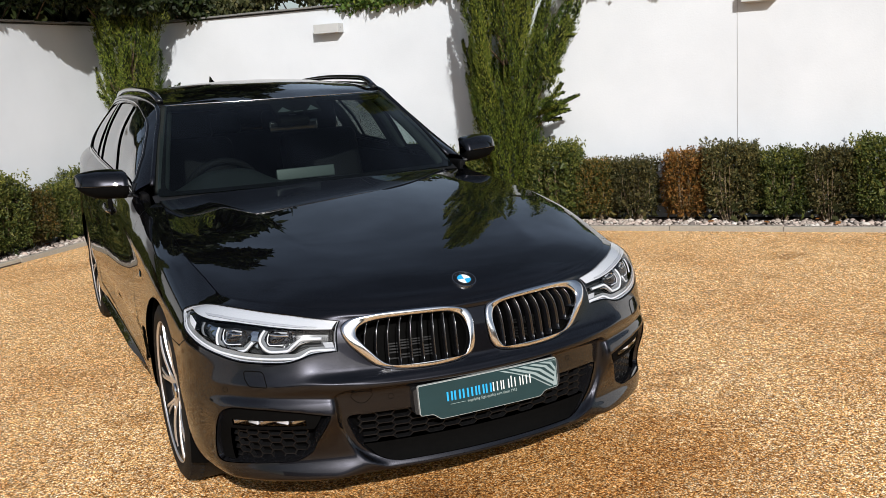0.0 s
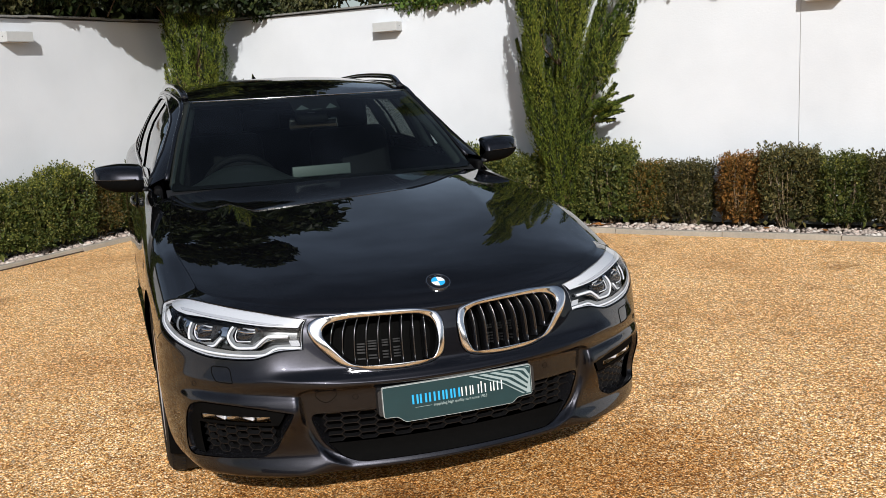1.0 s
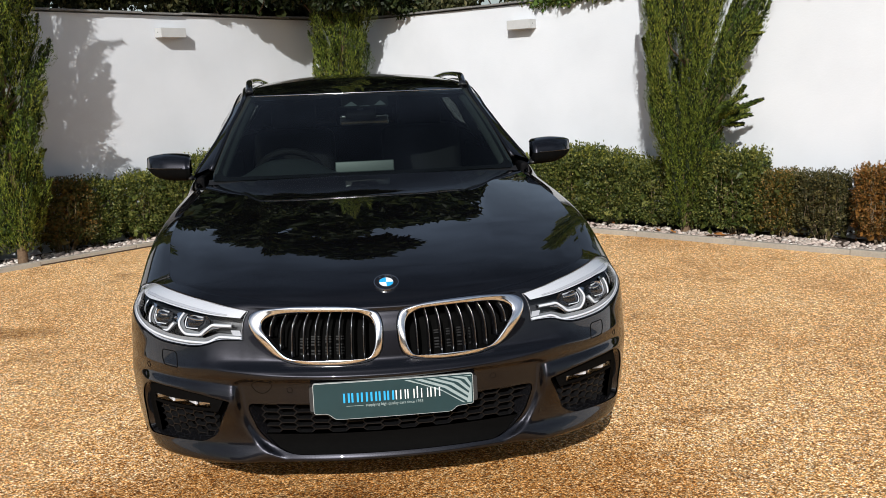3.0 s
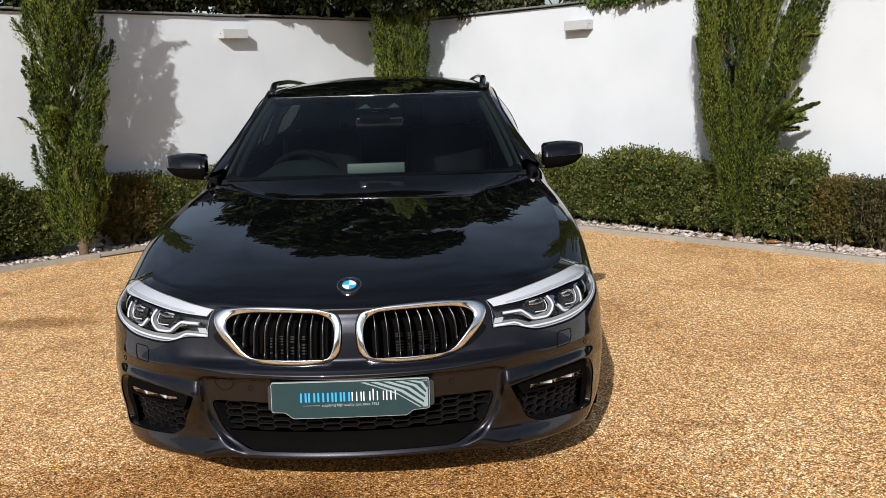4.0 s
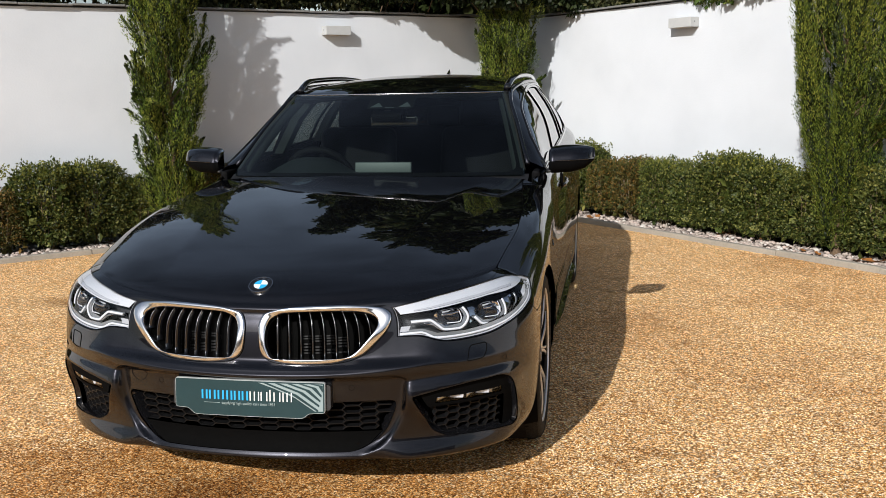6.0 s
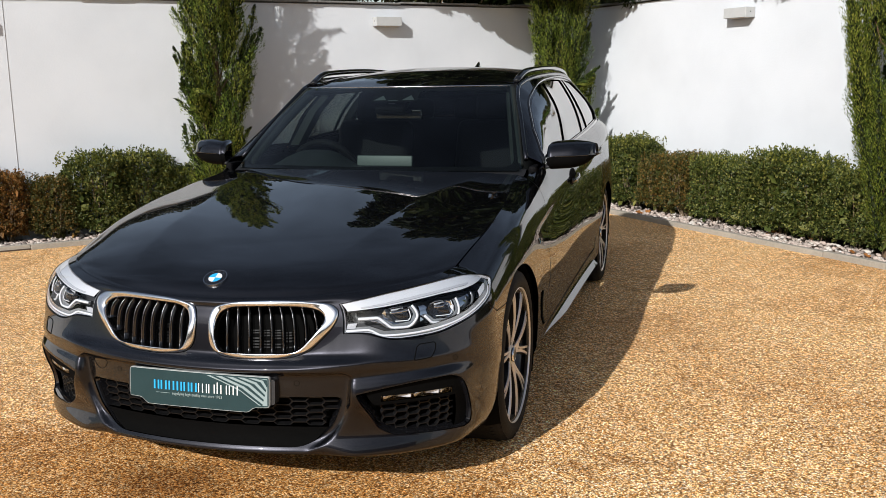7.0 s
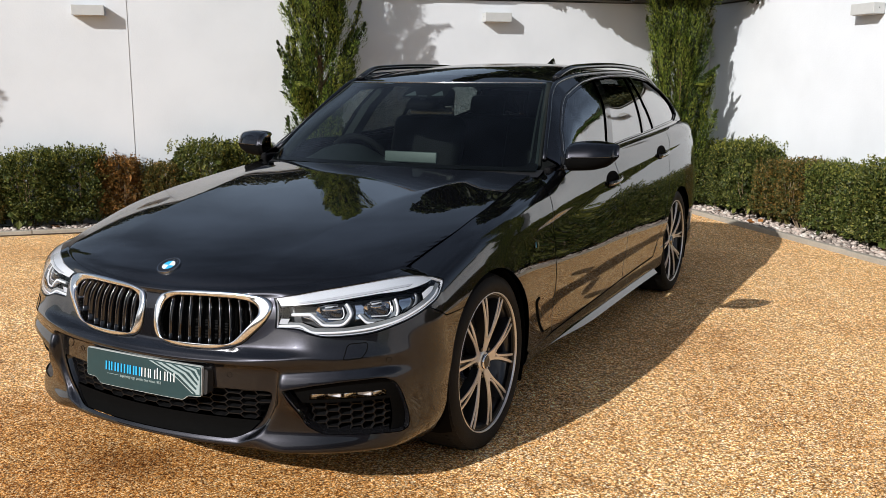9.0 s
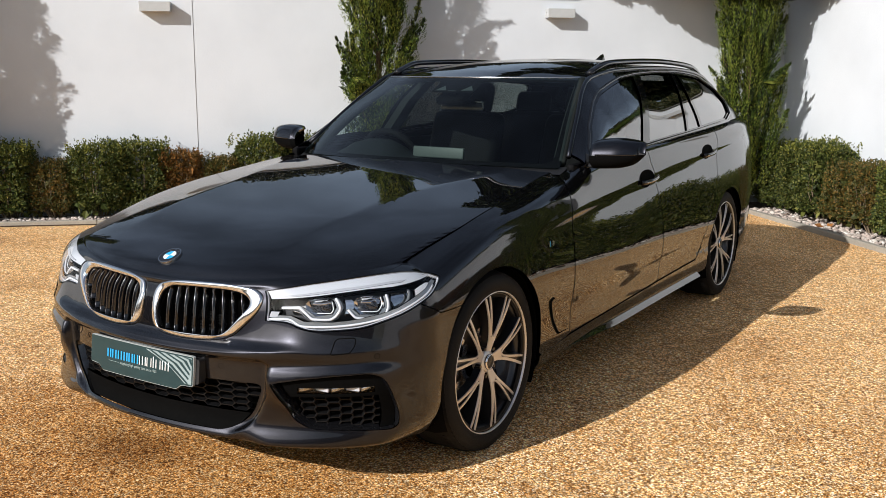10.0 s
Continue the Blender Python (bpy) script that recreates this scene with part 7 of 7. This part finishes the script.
pr = [(0.74, 0.955), (0.86, 0.972), (0.94, 0.972), (1.02, 0.968), (1.10, 0.945), (1.16, 0.90), (1.18, 0.80), (1.12, 0.62)]
verts, faces, K = [], [], 73
for p in np.linspace(-1, 1, K):
    hump = 0.090 * math.exp(-abs((p * 0.73 + 0.385) / 0.20) ** 3.4)
    for i, (y, z) in enumerate(pr):
        verts.append((0.73 * p, y + 0.10 * p * p, z - 0.012 * p * p + hump * (0, 0.35, 0.85, 1, 0.9, 0.6, 0, 0)[i]))
n = len(pr)
faces = [(i * n + j, (i + 1) * n + j, (i + 1) * n + j + 1, i * n + j + 1) for i in range(K - 1) for j in range(n - 1)]
dash = mesh_ob("dashboard", verts, faces, M_DASH, car, "dark dashboard under the windscreen")
blob("centre_screen", 0.300, 0.018, 0.056, (0.003, 1.02, 1.001), M_SCREENBACK, dash, 0.006, Matrix.Rotation(radians(-8), 4, "X"), "flat centre display seen from behind")
# steering wheel on the right-hand side of the car
wheel_at = pose(-0.385, 1.17, 0.925, 112, 0, 0)
aa = np.linspace(0, 2 * math.pi, 48, endpoint=False)
loop = np.array([tuple(wheel_at @ Vector((0.182 * math.cos(a), 0.176 * math.sin(a), 0))) for a in aa])
sw = sweep("steering_wheel", loop, tuple((wheel_at.to_3x3() @ Vector((0, 0, 1)))), ring(0.0185, 10), M_CABIN, car, label="black leather steering wheel")
bm = box_bm(0.15, 0.10, 0.045, bevel=0.02, seg=3)
bmesh.ops.transform(bm, matrix=wheel_at, verts=bm.verts)
part("wheel_hub", bm, M_CABIN, sw)
for a in (0, 180, 270):
    bm = box_bm(0.12, 0.030, 0.014, (0.115, 0, 0), 0.005)
    bmesh.ops.transform(bm, matrix=wheel_at @ Matrix.Rotation(radians(a), 4, "Z"), verts=bm.verts)
    part("wheel_spoke", bm, M_SATIN, sw)
lean = Matrix.Rotation(radians(-18), 4, "X")
for x in (-0.38, 0.38):
    seat = blob("front_seat", 0.50, 0.52, 0.16, (x, 1.55, 0.56), M_CABIN, car, 0.06, label="black leather front seat")
    blob("backrest", 0.48, 0.13, 0.62, (x, 1.88, 0.87), M_CABIN, seat, 0.06, lean)
    blob("headrest", 0.27, 0.10, 0.20, (x, 2.00, 1.245), M_CABIN, seat, 0.045, lean)
    for s in (-0.06, 0.06):
        sweep("headrest_post", [(x + s, 1.955, 1.10), (x + s, 1.99, 1.22)], (1, 0, 0), ring(0.006, 6), M_SATIN, seat, False)
bench = blob("rear_seat", 1.25, 0.50, 0.16, (0, 2.42, 0.58), M_CABIN, car, 0.06, label="black leather rear bench")
blob("backrest", 1.25, 0.12, 0.55, (0, 2.74, 0.88), M_CABIN, bench, 0.05, Matrix.Rotation(radians(-22), 4, "X"))
for x in (-0.40, 0, 0.40):
    blob("headrest", 0.25, 0.09, 0.15, (x, 2.85, 1.20), M_CABIN, bench, 0.04, lean)
part("cabin_floor", box_bm(1.5, 2.9, 0.04, (0, 2.35, 0.33)), M_DEEP, car)
part("load_cover", box_bm(1.3, 0.8, 0.02, (0, 3.35, 1.03)), M_DEEP, car)
part("bulkhead", box_bm(1.46, 0.03, 0.62, (0, 0.80, 0.64)), M_DEEP, car)
# roof lining and door cards
verts, faces = [], []
for y in np.linspace(1.36, 3.5, 16):
    for p in np.linspace(-1, 1, 9):
        uv = np.array([(p * 0.56, y - 0.12 * p * p)])
        verts.append(tuple(roof(uv)[0] - (0, 0, 0.035)))
faces = [(i * 9 + j, i * 9 + j + 1, i * 9 + j + 10, i * 9 + j + 9) for i in range(15) for j in range(8)]
mesh_ob("roof_lining", verts, faces, M_DEEP, car)
M_PILLAR = plain("pillar_trim", (0.014, 0.017, 0.016), 0.7, bump=0.2, scale=200, vary=0.2, spec=0.2)
for sx in (1, -1):
    # trim of the pillars between the windows, leaning in with the glass
    for name, y0, y1, wide in (("middle_pillar", 1.70, 1.96, 0.10), ("rear_pillar", 2.42, 2.64, 0.09)):
        verts = []
        for y, t in ((y0, 0.0), ((y0 + y1) / 2, 0.5), (y1, 1.0)):
            q = house(np.array([(y, 0.45 * t)]))[0]
            verts += [(sx * (q[0] - 0.022), y - wide / 2, q[2]), (sx * (q[0] - 0.022), y + wide / 2, q[2]), (sx * (q[0] - 0.075), y + wide / 2, q[2]), (sx * (q[0] - 0.075), y - wide / 2, q[2])]
        faces = [(i * 4 + j, i * 4 + (j + 1) % 4, i * 4 + 4 + (j + 1) % 4, i * 4 + 4 + j) for i in range(2) for j in range(4)]
        mesh_ob(name, verts, faces if sx < 0 else [f[::-1] for f in faces], M_PILLAR, car, "", False)
    # and along the windscreen's side
    t = np.linspace(0.05, 0.97, 14)
    uv = np.stack([0 * t + 0.655, t * 0.75], 1)
    sweep("windscreen_pillar", screen(uv) * (sx, 1, 1) + (-0.012 * sx, 0.035, -0.012), (0, 1, 0.3), ring(0.034, 8, 0.026), M_PILLAR, car, False)
    part("door_card", box_bm(0.04, 2.0, 0.62, (sx * 0.80, 1.85, 0.69), 0.015), M_CABIN, car)
rv = blob("interior_mirror", 0.255, 0.03, 0.062, (0.02, 1.22, 1.230), M_GLOSSBLACK, car, 0.012, label="black frameless interior mirror")
blob("mirror_stem", 0.05, 0.10, 0.05, (0.0, 1.20, 1.265), M_BLACK, rv, 0.012)
blob("camera_housing", 0.16, 0.16, 0.035, (0.0, 1.19, 1.285), M_DEEP, rv, 0.01, Matrix.Rotation(radians(28), 4, "X"))
